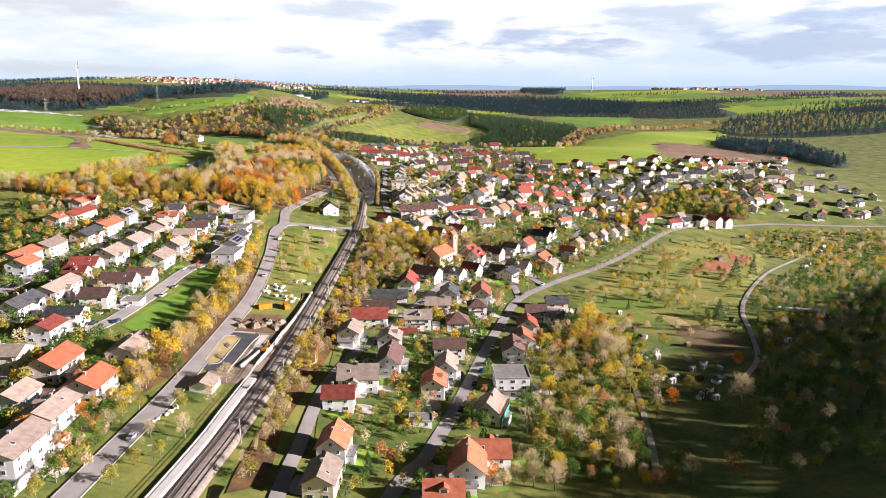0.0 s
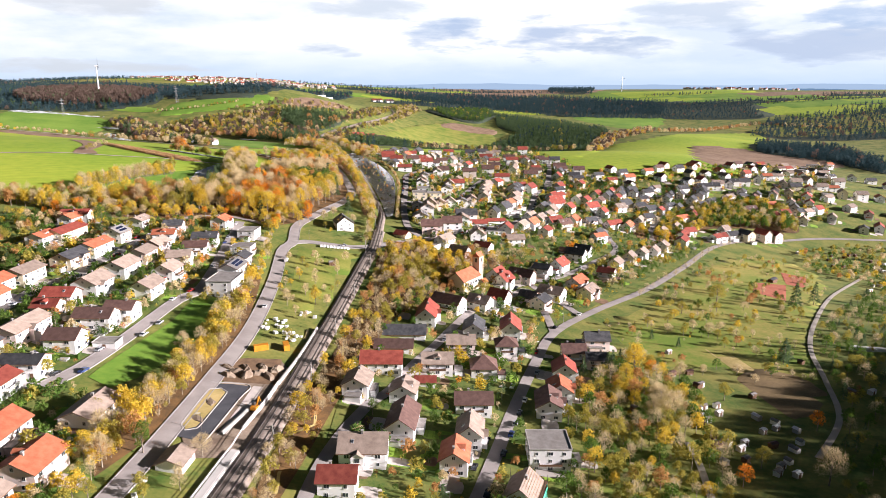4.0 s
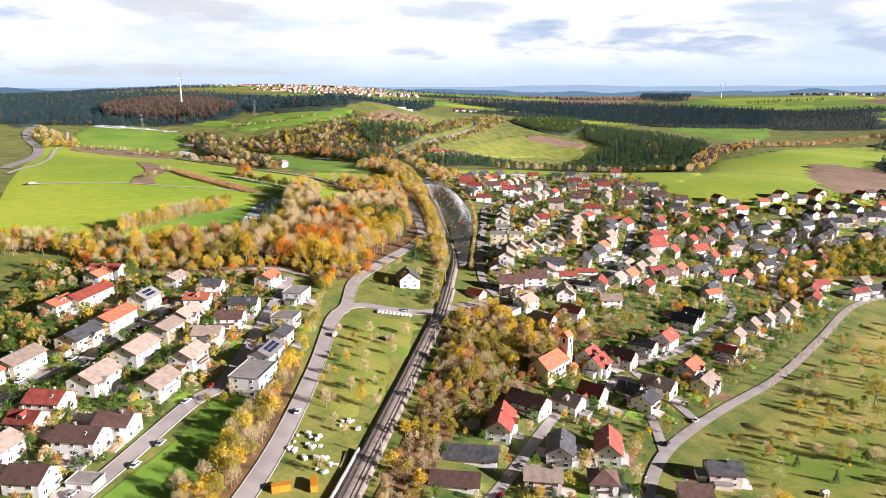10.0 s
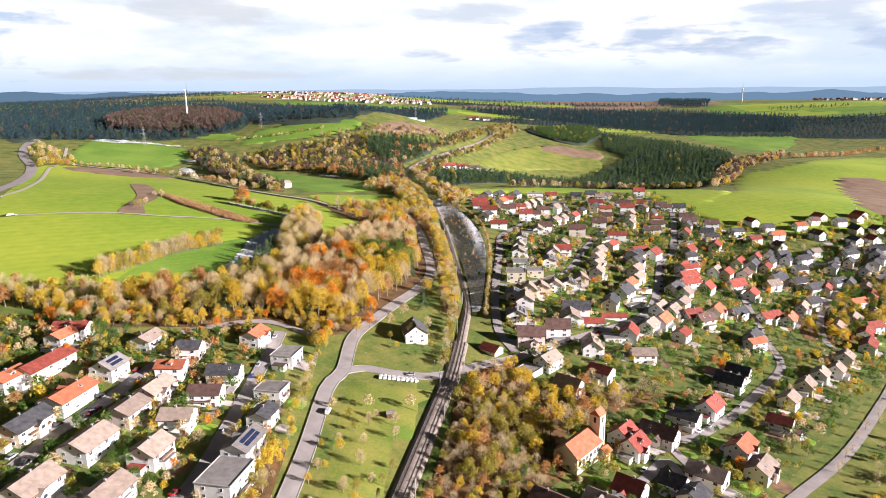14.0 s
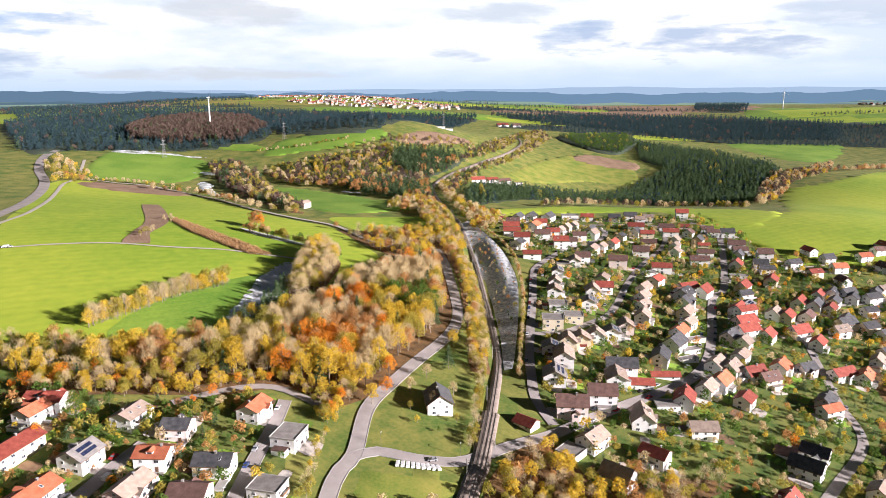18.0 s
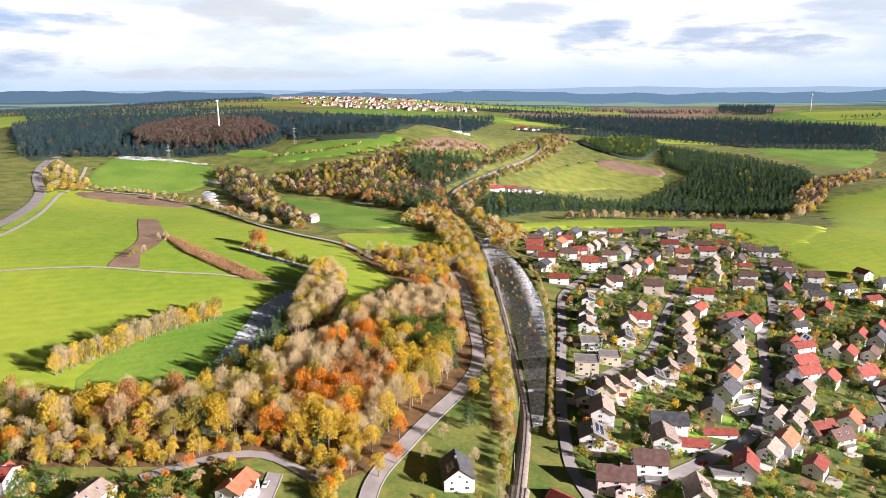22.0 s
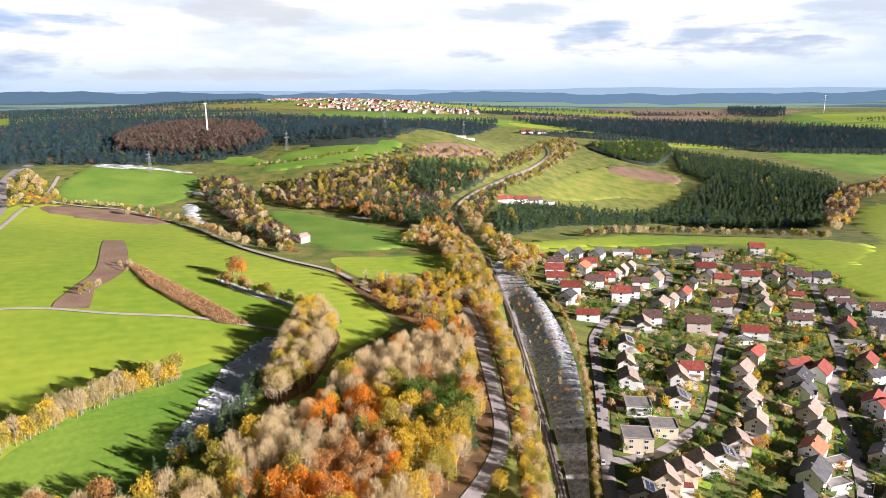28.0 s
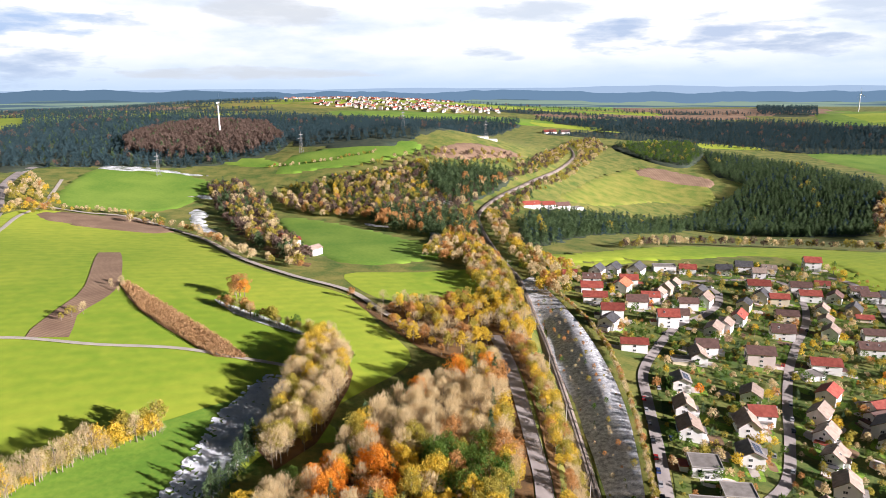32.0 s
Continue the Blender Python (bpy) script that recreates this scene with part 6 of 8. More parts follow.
wood("allotment_trees", 5.6, dict(bare=4.5, yellow=1.2, olive=4, green=2, rust=1.0), 3, 10.5, 6, "trees and shrubs of the allotment gardens", things=30, full=True)
wood("dark_valley", 7.6, dict(bare=3.0, green=5, olive=2.5, spruce=1.2, rust=0.3), 2.5, 9, 7, "trees and shrubs in the shaded valley", full=True)
wood("terrace_bank", 6, dict(bare=2, yellow=2, olive=3, green=2), 6, 12, 8, "wooded bank behind the terrace", full=True)
wood("church_bank", 5.8, dict(bare=4, yellow=2, olive=4, rust=1), 5, 11, 9, "wooded bank below the church", full=True)
wood("farm_belt", 6, dict(bare=4, yellow=3, olive=2, rust=2), 6, 12, 10, "belt of bare and golden trees", full=True)
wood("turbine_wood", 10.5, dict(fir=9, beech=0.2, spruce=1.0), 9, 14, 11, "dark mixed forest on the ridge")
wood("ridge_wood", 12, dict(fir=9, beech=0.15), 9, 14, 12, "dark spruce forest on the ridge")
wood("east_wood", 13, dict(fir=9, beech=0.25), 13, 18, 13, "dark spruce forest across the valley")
wood("slope_wood", 8, dict(spruce=9, fir=1, olive=0.06), 11, 16, 14, "spruce forest on the valley slope")
wood("knoll_wood", 8, dict(spruce=6, green=2, olive=0.4), 9, 14, 15, "young spruce wood on the knoll")
wood("valley_wood", 7.5, dict(bare=1.6, beech=4, olive=2.4, spruce=4, rust=0.3), 8, 14, 16, "mixed brown wood along the stream")
wood("spruce_stand", 7.5, dict(spruce=9, rust=1), 14, 19, 17, "stand of tall dark spruces")
wood("scrub", 8, dict(bare=2, olive=3, beech=2, rust=0.5, yellow=0.6), 5, 9, 18, "scrub and young trees on the hillside")
wood("rim_wood", 8, dict(rust=1.2, bare=3, yellow=0.8, beech=3, spruce=1.5), 9, 15, 19, "russet wood along the field edge")
# unseen trees on the added hill, which lengthen its shade
WOODS["east_hill_wood"] = [(176, 47), (260, 85), (460, 220), (670, 340), (710, 400), (600, 420), (430, 290), (280, 180), (196, 107)]
wood("east_hill_wood", 10, dict(spruce=6, beech=2), 14, 20, 26, "unseen wood added to shade the valley from the east")
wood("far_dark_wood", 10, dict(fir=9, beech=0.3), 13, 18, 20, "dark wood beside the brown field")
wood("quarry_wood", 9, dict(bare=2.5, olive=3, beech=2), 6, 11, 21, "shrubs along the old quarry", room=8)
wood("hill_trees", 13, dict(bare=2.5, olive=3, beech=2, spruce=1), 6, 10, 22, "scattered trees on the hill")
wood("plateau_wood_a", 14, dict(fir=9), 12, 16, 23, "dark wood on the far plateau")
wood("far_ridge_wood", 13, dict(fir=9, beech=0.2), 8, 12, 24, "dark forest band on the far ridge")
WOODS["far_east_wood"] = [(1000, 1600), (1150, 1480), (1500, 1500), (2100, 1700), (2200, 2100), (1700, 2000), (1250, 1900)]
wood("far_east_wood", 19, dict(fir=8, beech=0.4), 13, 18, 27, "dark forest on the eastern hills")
for k in range(34):
    a, d = radians(patch_rng.uniform(-40, 43)), patch_rng.uniform(2350, 3050)
    cx, cy = math.sin(a) * d, math.cos(a) * d
    L, W = patch_rng.uniform(90, 420), patch_rng.uniform(30, 80)
    WOODS["plateau_wood"] = [(cx - L, cy - W * 0.6), (cx, cy - W), (cx + L, cy - W * 0.5), (cx + L * 0.9, cy + W * 0.7), (cx, cy + W), (cx - L * 0.9, cy + W * 0.5)]
    if -17 < math.degrees(a) < 0:
        continue
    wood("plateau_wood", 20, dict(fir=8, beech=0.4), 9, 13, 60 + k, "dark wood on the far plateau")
WOODS["brown_wood"] = [(-539, 1380), (-614, 1517), (-650, 1740), (-580, 1840), (-465, 1790), (-341, 1495), (-361, 1390), (-459, 1372)]
wood("brown_wood", 9, dict(beech=8, spruce=1), 13, 18, 28, "leafless brown beech wood around the turbine")
WOODS["snow_bank_shrubs"] = [(25, 905), (42, 890), (54, 830), (61, 770), (61, 720), (58, 664), (52, 610), (47, 640), (44, 700), (38, 770)]
wood("snow_bank_shrubs", 7.0, dict(bare=4, rust=2, olive=2, spruce=0.8, green=1), 1.0, 4.0, 29, "shrubs on the snowy railway bank", full=True, room=1.0)
WOODS["meadow_trees"] = WOODS["valley_ground"]
wood("meadow_trees", 6.5, dict(bare=5.5, olive=4, green=2, rust=0.5, yellow=0.5), 1.5, 6.5, 30, "bushes and fruit trees scattered on the meadow", full=True)
WOODS["west_belt"] = [(-230, 512), (-196, 522), (-160, 520), (-126, 524), (-100, 536), (-84, 548), (-100, 560), (-128, 558), (-160, 552), (-196, 548), (-232, 545)]
wood("west_belt", 5.4, dict(bare=6, olive=3, yellow=2.4, rust=0.5), 7, 12.5, 86, "belt of bare and golden trees between houses and field", full=True, room=2.5)
WOODS["upper_allotments"] = [(400, 560), (440, 622), (540, 652), (640, 640), (590, 560), (500, 520), (440, 510)]
wood("upper_allotments", 8, dict(bare=3, green=4, olive=3, yellow=1.2, rust=1), 2.5, 8, 85, "garden trees and bushes of the upper allotments")
WOODS["north_track_trees"] = [(-60, 960), (-10, 930), (20, 900), (50, 880), (70, 960), (30, 1010), (10, 1100), (0, 1200), (-30, 1200), (-40, 1100)]
wood("north_track_trees", 7.5, dict(bare=4, yellow=2, olive=2, rust=1.5), 6, 12, 61, "trees along the northern railway", room=8)
WOODS["bare_lobe"] = [(-90, 650), (-91, 690), (-92, 738), (-83, 750), (-68, 722), (-68, 690), (-70, 660), (-80, 640)]
wood("bare_lobe", 4.6, dict(bare=7, olive=2, yellow=1.2), 11, 17, 62, "bare trees at the northern tip of the wood", full=True)
wood("valley_scrub", 8.0, dict(bare=1.6, rust=0.35, olive=2.5, spruce=4.5, yellow=0.4, beech=4), 6, 12, 66, "brown trees and scrub in the valley", room=9)
wood("track_gold", 5, dict(yellow=3, bare=4, olive=3, rust=1), 7, 12, 67, "golden trees beside the railway cutting", full=True, room=3.5)
WOODS["hill_crest"] = [(-1900, 2500), (-1600, 2480), (-1250, 2680), (-1000, 2700), (-760, 2760), (-780, 2900), (-1000, 2960), (-1300, 2900), (-1700, 2700)]
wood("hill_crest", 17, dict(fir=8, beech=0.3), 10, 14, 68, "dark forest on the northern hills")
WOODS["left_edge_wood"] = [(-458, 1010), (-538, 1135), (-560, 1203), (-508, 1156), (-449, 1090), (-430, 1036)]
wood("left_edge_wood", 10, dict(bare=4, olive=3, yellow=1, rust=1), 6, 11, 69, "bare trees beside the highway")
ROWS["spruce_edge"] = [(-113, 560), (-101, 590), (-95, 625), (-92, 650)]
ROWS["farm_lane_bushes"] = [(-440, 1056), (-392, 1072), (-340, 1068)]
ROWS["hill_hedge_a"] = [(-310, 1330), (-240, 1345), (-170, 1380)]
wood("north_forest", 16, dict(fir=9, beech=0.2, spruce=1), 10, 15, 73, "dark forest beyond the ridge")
WOODS["road_bank"] = [(-86, 160), (-76, 165), (-67, 196), (-60, 227), (-48, 290), (-57, 296), (-70, 240), (-81, 200)]
wood("road_bank", 4.8, dict(bare=5, olive=3, yellow=2, rust=2, green=1), 2.5, 8, 75, "bushes and bare trees between the road and the gardens", full=True, room=1.5)
WOODS["station_green"] = [(-60, 180), (-50, 180), (-42, 215), (-36, 248), (-45, 250), (-53, 222)]
wood("station_green", 7, dict(bare=5, olive=3, rust=1), 2, 6, 76, "bushes on the green beside the station", full=True, room=1.5)
wood("hillside_bank", 6, dict(olive=3, green=3, bare=2, yellow=1), 7, 13, 63, "wooded bank below the hillside houses", full=True)
wood("stream_row", 8, dict(bare=3, beech=3, olive=2, rust=1), 7, 13, 64, "brown trees along the stream")
wood("spruce_row", 7.5, dict(spruce=8, rust=1), 11, 17, 65, "dark spruces beside the meadow")


def tree_row(name, gap, wide, mix, lo, hi, seed, label, full=True):
    r = np.random.default_rng(seed)
    spots = []
    for p in smooth_line(ROWS[name], gap):
        spots.append((p.x + r.uniform(-wide, wide), p.y + r.uniform(-wide, wide), pick(r, mix), float(r.uniform(lo, hi))))
    joined_trees(name, spots, label, full=full)


tree_row("spruce_edge", 3.5, 2.0, dict(spruce=7, olive=1, yellow=1), 8, 14, 70, "spruces along the wood's western edge")
tree_row("farm_lane_bushes", 7, 3, dict(bare=4, olive=2, yellow=1), 4, 8, 71, "bushes along the farm lane", False)
tree_row("hill_hedge_a", 6, 3, dict(olive=3, bare=3, rust=1), 4, 7, 72, "low hedge across the hillside", False)
ROWS["field_hedge_base"] = ROWS["field_hedge"]
tree_row("field_hedge_base", 1.1, 1.8, dict(bare=4, yellow=3, olive=3), 3.5, 6, 74, "yellow undergrowth of the field hedge")
tree_row("field_hedge", 1.5, 2.2, dict(bare=7, yellow=2, olive=1.5), 8, 14, 31, "bare hedge of trees across the field")
tree_row("wood_edge", 1.5, 4.0, dict(yellow=6, olive=4, bare=2, orange=0.6), 4, 8, 38, "yellow and olive shrubs at the wood's edge")
tree_row("belt_hedge", 1.8, 1.6, dict(bare=5, olive=3, yellow=1), 4, 7, 39, "dry hedge between road and railway")
tree_row("road_trees", 2.6, 2.5, dict(bare=4, olive=3, yellow=3), 3.5, 7, 40, "yellow and bare trees along the main road")
tree_row("road_avenue", 11, 1.5, dict(bare=1), 4, 6, 43, "small bare trees along the valley road")
tree_row("snowy_hedge", 1.6, 2.0, dict(bare=3, rust=1, olive=4, green=1.5), 5, 9.5, 32, "low hedge with snow beside it")
tree_row("east_tree_row", 5, 3, dict(bare=4, beech=3, olive=2), 7, 12, 33, "row of bare trees along the field", False)
tree_row("street_hedge", 1.3, 0.7, dict(bare=5, olive=2, rust=1), 3.2, 4.6, 34, "dry hedge between street and railway")
tree_row("farm_road_trees", 6, 4, dict(bare=4, rust=2, olive=2), 6, 10, 35, "trees along the farm road", False)
tree_row("upper_lane_trees", 6, 3, dict(bare=4, rust=1, olive=3), 4, 7, 36, "bushes along the upper lane", False)
tree_row("far_row", 7, 3, dict(rust=3, bare=3, beech=2), 9, 14, 37, "russet trees along the far field edge", False)

tree(-157, 812, "rust", 15, words="round orange-brown tree in the green field", wide=1.45)
tree(-161, 814, "rust", 13, wide=1.2)
tree(-153, 809, "orange", 12, wide=1.2)
tree(-157, 806, "rust", 11, wide=1.3)
tree(-225, 749, "olive", 7, wide=1.2)
tree(-223, 756, "bare", 7)
tree(-227, 743, "olive", 5)
for x, y, hgt in ((-233, 813, 6), (-237, 808, 5), (-228, 806, 5), (-233, 802, 4), (-226, 797, 4)):
    tree(x, y, "bare", hgt)
maize_rng = np.random.default_rng(19)
mx, my = maize_rng.uniform(-234, -119, 60000), maize_rng.uniform(721, 819, 60000)
keep = inside(MAIZE, mx, my)
mx, my = mx[keep][:9000], my[keep][:9000]
stalks, blades = leaf_cards(np.column_stack([mx, my, heights(mx, my) + maize_rng.uniform(0.3, 2.3, len(mx))]), 0.75, maize_rng)
tagged(new("dry_maize", mesh_of("dry_maize", stalks, blades[:, :3], ["maize_leaf"])), "strip of standing dry brown maize in the field", "maize", kind="stuff")
tree(337, 852, "olive", 8)
tree(17, 601, "yellow", 11)
tree(-136, 487, "green", 15, words="tall dark green broadleaf tree between the houses")
tree(-143, 471, "orange", 9)
tree(303, 437, "spruce", 19)
tree(326, 449, "spruce", 17)
tree(248, 439, "olive", 15, words="broad yellow-green tree on the meadow", wide=1.35)
tree(-14, 540, "orange", 10)
tree(-5, 388, "yellow", 9)
for x, y, kind, hgt in ((-3, 545, "bare", 9), (2, 520, "yellow", 4), (20, 525, "olive", 5), (4, 562, "bare", 8), (18, 548, "bare", 8), (-2, 530, "olive", 5), (12, 515, "green", 3), (-15, 558, "orange", 12), (-20, 530, "yellow", 11), (-25, 545, "yellow", 13), (-43, 205, "bare", 9), (-61, 237, "bare", 11), (-67, 242, "yellow", 9), (-38, 228, "bare", 7), (-52, 245, "green", 11), (-35, 245, "bare", 8), (-55, 318, "bare", 9), (-43, 311, "yellow", 8), (-61, 265, "yellow", 10), (-58, 280, "bare", 9),
                        (-19, 383, "bare", 9), (-53, 205, "bare", 6), (-66, 252, "bare", 10), (-72, 232, "rust", 5), (-18, 225, "rust", 4), (-19, 206, "bare", 6), (-16, 248, "bare", 5), (-75, 215, "orange", 6), (-60, 222, "olive", 7), (-70, 262, "olive", 8),
                        (141, 237, "orange", 9), (155, 248, "olive", 9), (195, 272, "orange", 9), (171, 234, "bare", 14), (123, 228, "yellow", 8), (145, 335, "yellow", 14), (88, 206, "spruce", 11), (150, 328, "orange", 9), (178, 330, "bare", 6), (139, 300, "bare", 11),
                        (131, 285, "bare", 12), (128, 270, "olive", 9), (112, 300, "rust", 6), (152, 312, "olive", 6), (205, 390, "bare", 7), (222, 405, "green", 6), (236, 380, "bare", 5), (118, 330, "spruce", 9), (285, 425, "bare", 6), (260, 470, "bare", 8), (275, 490, "rust", 7)):
    tree(x, y, kind, hgt)
# the slope of gardens below the valley road
for x, y, kind, hgt, wide in ((144, 332, "yellow", 15, 1.15), (139, 284, "bare", 14, 1.2), (139, 295, "bare", 12, 1.2), (164, 326, "bare", 9, 1.1), (148, 326, "yellow", 7, 1.2), (173, 303, "olive", 9, 1.2), (132, 330, "spruce", 13, 1.0),
                              (137, 333, "spruce", 12, 1.0), (131, 333, "spruce", 11, 1.0), (174, 377, "spruce", 6, 1.0), (184, 366, "spruce", 6, 1.0), (188, 386, "bare", 6, 1.5), (209, 380, "bare", 9, 1.2), (213, 377, "olive", 6, 1.3),
                              (222, 390, "bare", 6, 1.5), (220, 352, "bare", 5, 1.5), (165, 382, "rust", 6, 1.2), (195, 329, "bare", 6, 1.2), (198, 319, "bare", 5, 1.4), (232, 346, "spruce", 12, 1.7), (228, 341, "spruce", 7, 1.8), (135, 321, "yellow", 10, 1.1),
                              (125, 306, "yellow", 9, 1.1), (128, 312, "olive", 8, 1.1), (154, 318, "rust", 6, 1.2), (150, 308, "olive", 6, 1.3), (160, 340, "green", 5, 1.3), (180, 395, "olive", 7, 1.3), (196, 402, "olive", 6, 1.4), (204, 410, "yellow", 6, 1.3),
                              (214, 420, "olive", 8, 1.4), (232, 432, "green", 6, 1.4), (240, 425, "olive", 7, 1.3), (262, 430, "bare", 6, 1.4), (272, 440, "rust", 7, 1.3), (282, 452, "rust", 6, 1.4), (256, 408, "bare", 5, 1.5), (246, 398, "olive", 5, 1.4)):
    tree(x, y, kind, hgt, "trees on the garden slope", wide=wide)
tree(15, 575, "spruce", 14)
for x, y, hgt in ((80, 635, 7), (93, 585, 11), (225, 809, 9), (307, 928, 8)):
    tree(x, y, "spruce", hgt)


def garden_trees(name, gap, seed, things, label):
    r = np.random.default_rng(seed)
    x, y = scatter(WOODS[name], gap, seed, 1.5, 0.3)
    mix = dict(bare=2.2, yellow=0.9, olive=3.4, green=5.0, rust=1.0, orange=0.25, spruce=1.4)
    spots = [(float(a), float(b), pick(r, mix), float(r.choice((1.5, 2.0, 2.6, 3.2, 4.0, 5.0, 7.0)))) for a, b in zip(x, y)]
    r.shuffle(spots)
    spots = [(float(a), float(b), str(k), float(q)) for a, b, k, q in spots]
    spots.sort(key=lambda s: -s[3])
    for s in spots[:things]:
        tree(*s, group=label)
    joined_trees(name.replace("hull", "gardens"), spots[things:], label, "garden shrubs")


make_field("town_ground", "gardens", WOODS["town_hull"], 0.15)
make_field("west_ground", "gardens", WOODS["west_hull"], 0.15)
garden_trees("town_hull", 5.2, 41, 80, "garden trees and shrubs in the town")
garden_trees("hillside_hull", 8.0, 44, 0, "garden trees and shrubs on the far hillside")
garden_trees("west_hull", 4.0, 42, 36, "garden trees and shrubs on the west hill")


def patches(name, mat, spots, label, lift):
    """Small draped pieces of garden ground: spots of x, y, length, width, turn."""
    V, F = [], []
    for x, y, a, b, turn in spots:
        c, d = math.cos(turn), math.sin(turn)
        n = len(V)
        for i in (-1, -0.33, 0.33, 1):
            for j in (-1, -0.33, 0.33, 1):
                k = 0.86 if abs(i) == 1 and abs(j) == 1 else 1.0
                V.append((x + (i * a * c - j * b * d) * k, y + (i * a * d + j * b * c) * k))
        F += [(n + i * 4 + j, n + i * 4 + j + 4, n + i * 4 + j + 5, n + i * 4 + j + 1) for i in range(3) for j in range(3)]
    v = np.array(V)
    z = heights(v[:, 0], v[:, 1]) + lift
    tagged(new(name, mesh_of(name, np.column_stack([v, z]), F, [mat])), label, "garden", kind="stuff")


def snow_pieces(name, poly, n, big, mat, label, seed):
    """Many small uneven patches of old snow, thinning out towards the edge."""
    r = np.random.default_rng(seed)
    p = np.array(poly)
    spots = []
    while len(spots) < n:
        x, y = r.uniform(p[:, 0].min(), p[:, 0].max(), 400), r.uniform(p[:, 1].min(), p[:, 1].max(), 400)
        k = inside(poly, x, y)
        spots += [(a, b, big * r.uniform(0.3, 1.0), big * r.uniform(0.25, 0.7), r.uniform(0, 3)) for a, b in zip(x[k], y[k])]
    patches(name, mat, spots[:n], label, 0.5)


SNOW_PATCH = [(-97, 714), (-108, 708), (-114, 670), (-113, 637), (-114, 604), (-104, 597), (-96, 622), (-92, 650), (-91, 676)]
snow_pieces("snow_remains", SNOW_PATCH, 1000, 1.6, "snow_piece", "thin snow left in the shade of the wood", 81)
snow_pieces("snow_remains", [(-98, 706), (-107, 700), (-110, 670), (-108, 637), (-100, 620), (-95, 650), (-94, 674)], 560, 2.0, "snow_piece", "thin snow left in the shade of the wood", 82)
plot_rng = np.random.default_rng(77)
LAWNS, YARDS, BEDS, GARAGES = [], [], [], []
for x, y, turn, L, W in PLOTS:
    if y > 1100:
        continue
    base = radians(turn)
    for k in range(7):
        side = plot_rng.integers(4)
        a, b = plot_rng.uniform(2.5, 6.0), plot_rng.uniform(2.0, 4.4)
        far = (L if side % 2 == 0 else W) / 2 + (1.5 if k == 2 else plot_rng.uniform(3, 7))
        q = base + side * math.pi / 2
        spot = (x + math.cos(q) * far, y + math.sin(q) * far, a, b, base)
        (YARDS if k in (2, 4) else BEDS if k == 3 else LAWNS).append(spot)
    q = base + (0 if plot_rng.random() < 0.5 else math.pi)
    if plot_rng.random() < 0.55 and y < 950:
        GARAGES.append((x + math.cos(q) * (L / 2 + 2.6), y + math.sin(q) * (L / 2 + 2.6), turn + 90))


HEDGES = []
for x, y, turn, L, W in PLOTS:
    if y < 1000 and plot_rng.random() < 0.5:
        q = radians(turn) + (0 if plot_rng.random() < 0.5 else math.pi / 2)
        far = max(L, W) / 2 + plot_rng.uniform(3.5, 6)
        HEDGES.append((x + math.cos(q + 0.6) * far, y + math.sin(q + 0.6) * far, q + math.pi / 2, plot_rng.uniform(3, 6)))


def clear_of_roads(spots, room):
    p = np.array([(q[0], q[1]) for q in spots])
    k = road_gap(p[:, 0], p[:, 1], room)
    return [q for q, g in zip(spots, k) if g]


patches("garden_lawns", "garden_lawn", clear_of_roads(LAWNS, 2.5), "bright lawns in the gardens of the houses", 0.2)
patches("paved_yards", "paving", clear_of_roads(YARDS, 1.0), "pale paved yards and drives beside the houses", 0.26)
patches("garden_beds", "beds", clear_of_roads(BEDS, 2.5), "brown garden beds beside the houses", 0.23)
V, F = [], []
for x, y, q, half in clear_of_roads(HEDGES, 2.0):
    if not house_gap(np.array([x]), np.array([y]), -1.0)[0]:
        continue
    c, d, z = math.cos(q), math.sin(q), height(x, y)
    for k in range(int(half * 2 / 1.2)):
        u = -half + 1.2 * k
        top = 1.3 + plot_rng.uniform(0, 0.35)
        bv, bf = box(u, -0.5, -0.6, u + 1.22, 0.5, top)
        F += [tuple(i + len(V) for i in f) for f in bf]
        V += [(x + px * c - py * d + plot_rng.uniform(-0.12, 0.12), y + px * d + py * c + plot_rng.uniform(-0.12, 0.12), z + pz) for px, py, pz in bv]
tagged(new("garden_hedges", mesh_of("garden_hedges", V, F, ["green"])), "trimmed green hedges between the gardens", "hedge", kind="stuff")
GARAGE_WALL = mesh_of("garage", *box(-3, -1.7, -2, 3, 1.7, 2.5), ["plaster"])
GARAGE_DOOR = mesh_of("garage_door", *join(*[box(3.0, -1.3, 0.05 + 0.53 * k, 3.05, 1.3, 0.55 + 0.53 * k) for k in range(4)]), ["concrete"])
GARAGE_ROOFS = {c: mesh_of("roof", *join(box(-3.2, -1.9, 2.5, 3.2, 1.9, 2.68), box(-3.2, -1.9, 2.68, 3.2, -1.75, 2.78), box(-3.2, 1.75, 2.68, 3.2, 1.9, 2.78)), [c]) for c in ("F", "R", "G", "B")}
for x, y, turn in clear_of_roads(GARAGES, 3.4):
    if any(math.hypot(x - a, y - b) < 4.2 + r * 0.6 for a, b, r in FOOT if (a - x) ** 2 + (b - y) ** 2 < 300 and math.hypot(x - a, y - b) < r) or any(math.hypot(x - a, y - b) < r * 0.75 + 2.0 for a, b, r in FOOT):
        continue
    code = ("F", "F", "F", "R", "G", "B")[plot_rng.integers(6)]
    g = tagged(new("garage", GARAGE_WALL), "low white garage with a " + {"F": "gravel", "R": "red", "G": "dark", "B": "brown"}[code] + " flat roof beside its house", "garage", "garages", "thing")
    g.matrix_world = pose(x, y, height(x, y), 0, 0, turn)
    part("roof", GARAGE_ROOFS[code], g)
    part("garage_door", GARAGE_DOOR, g)
    FOOT.append((x, y, 3.2))


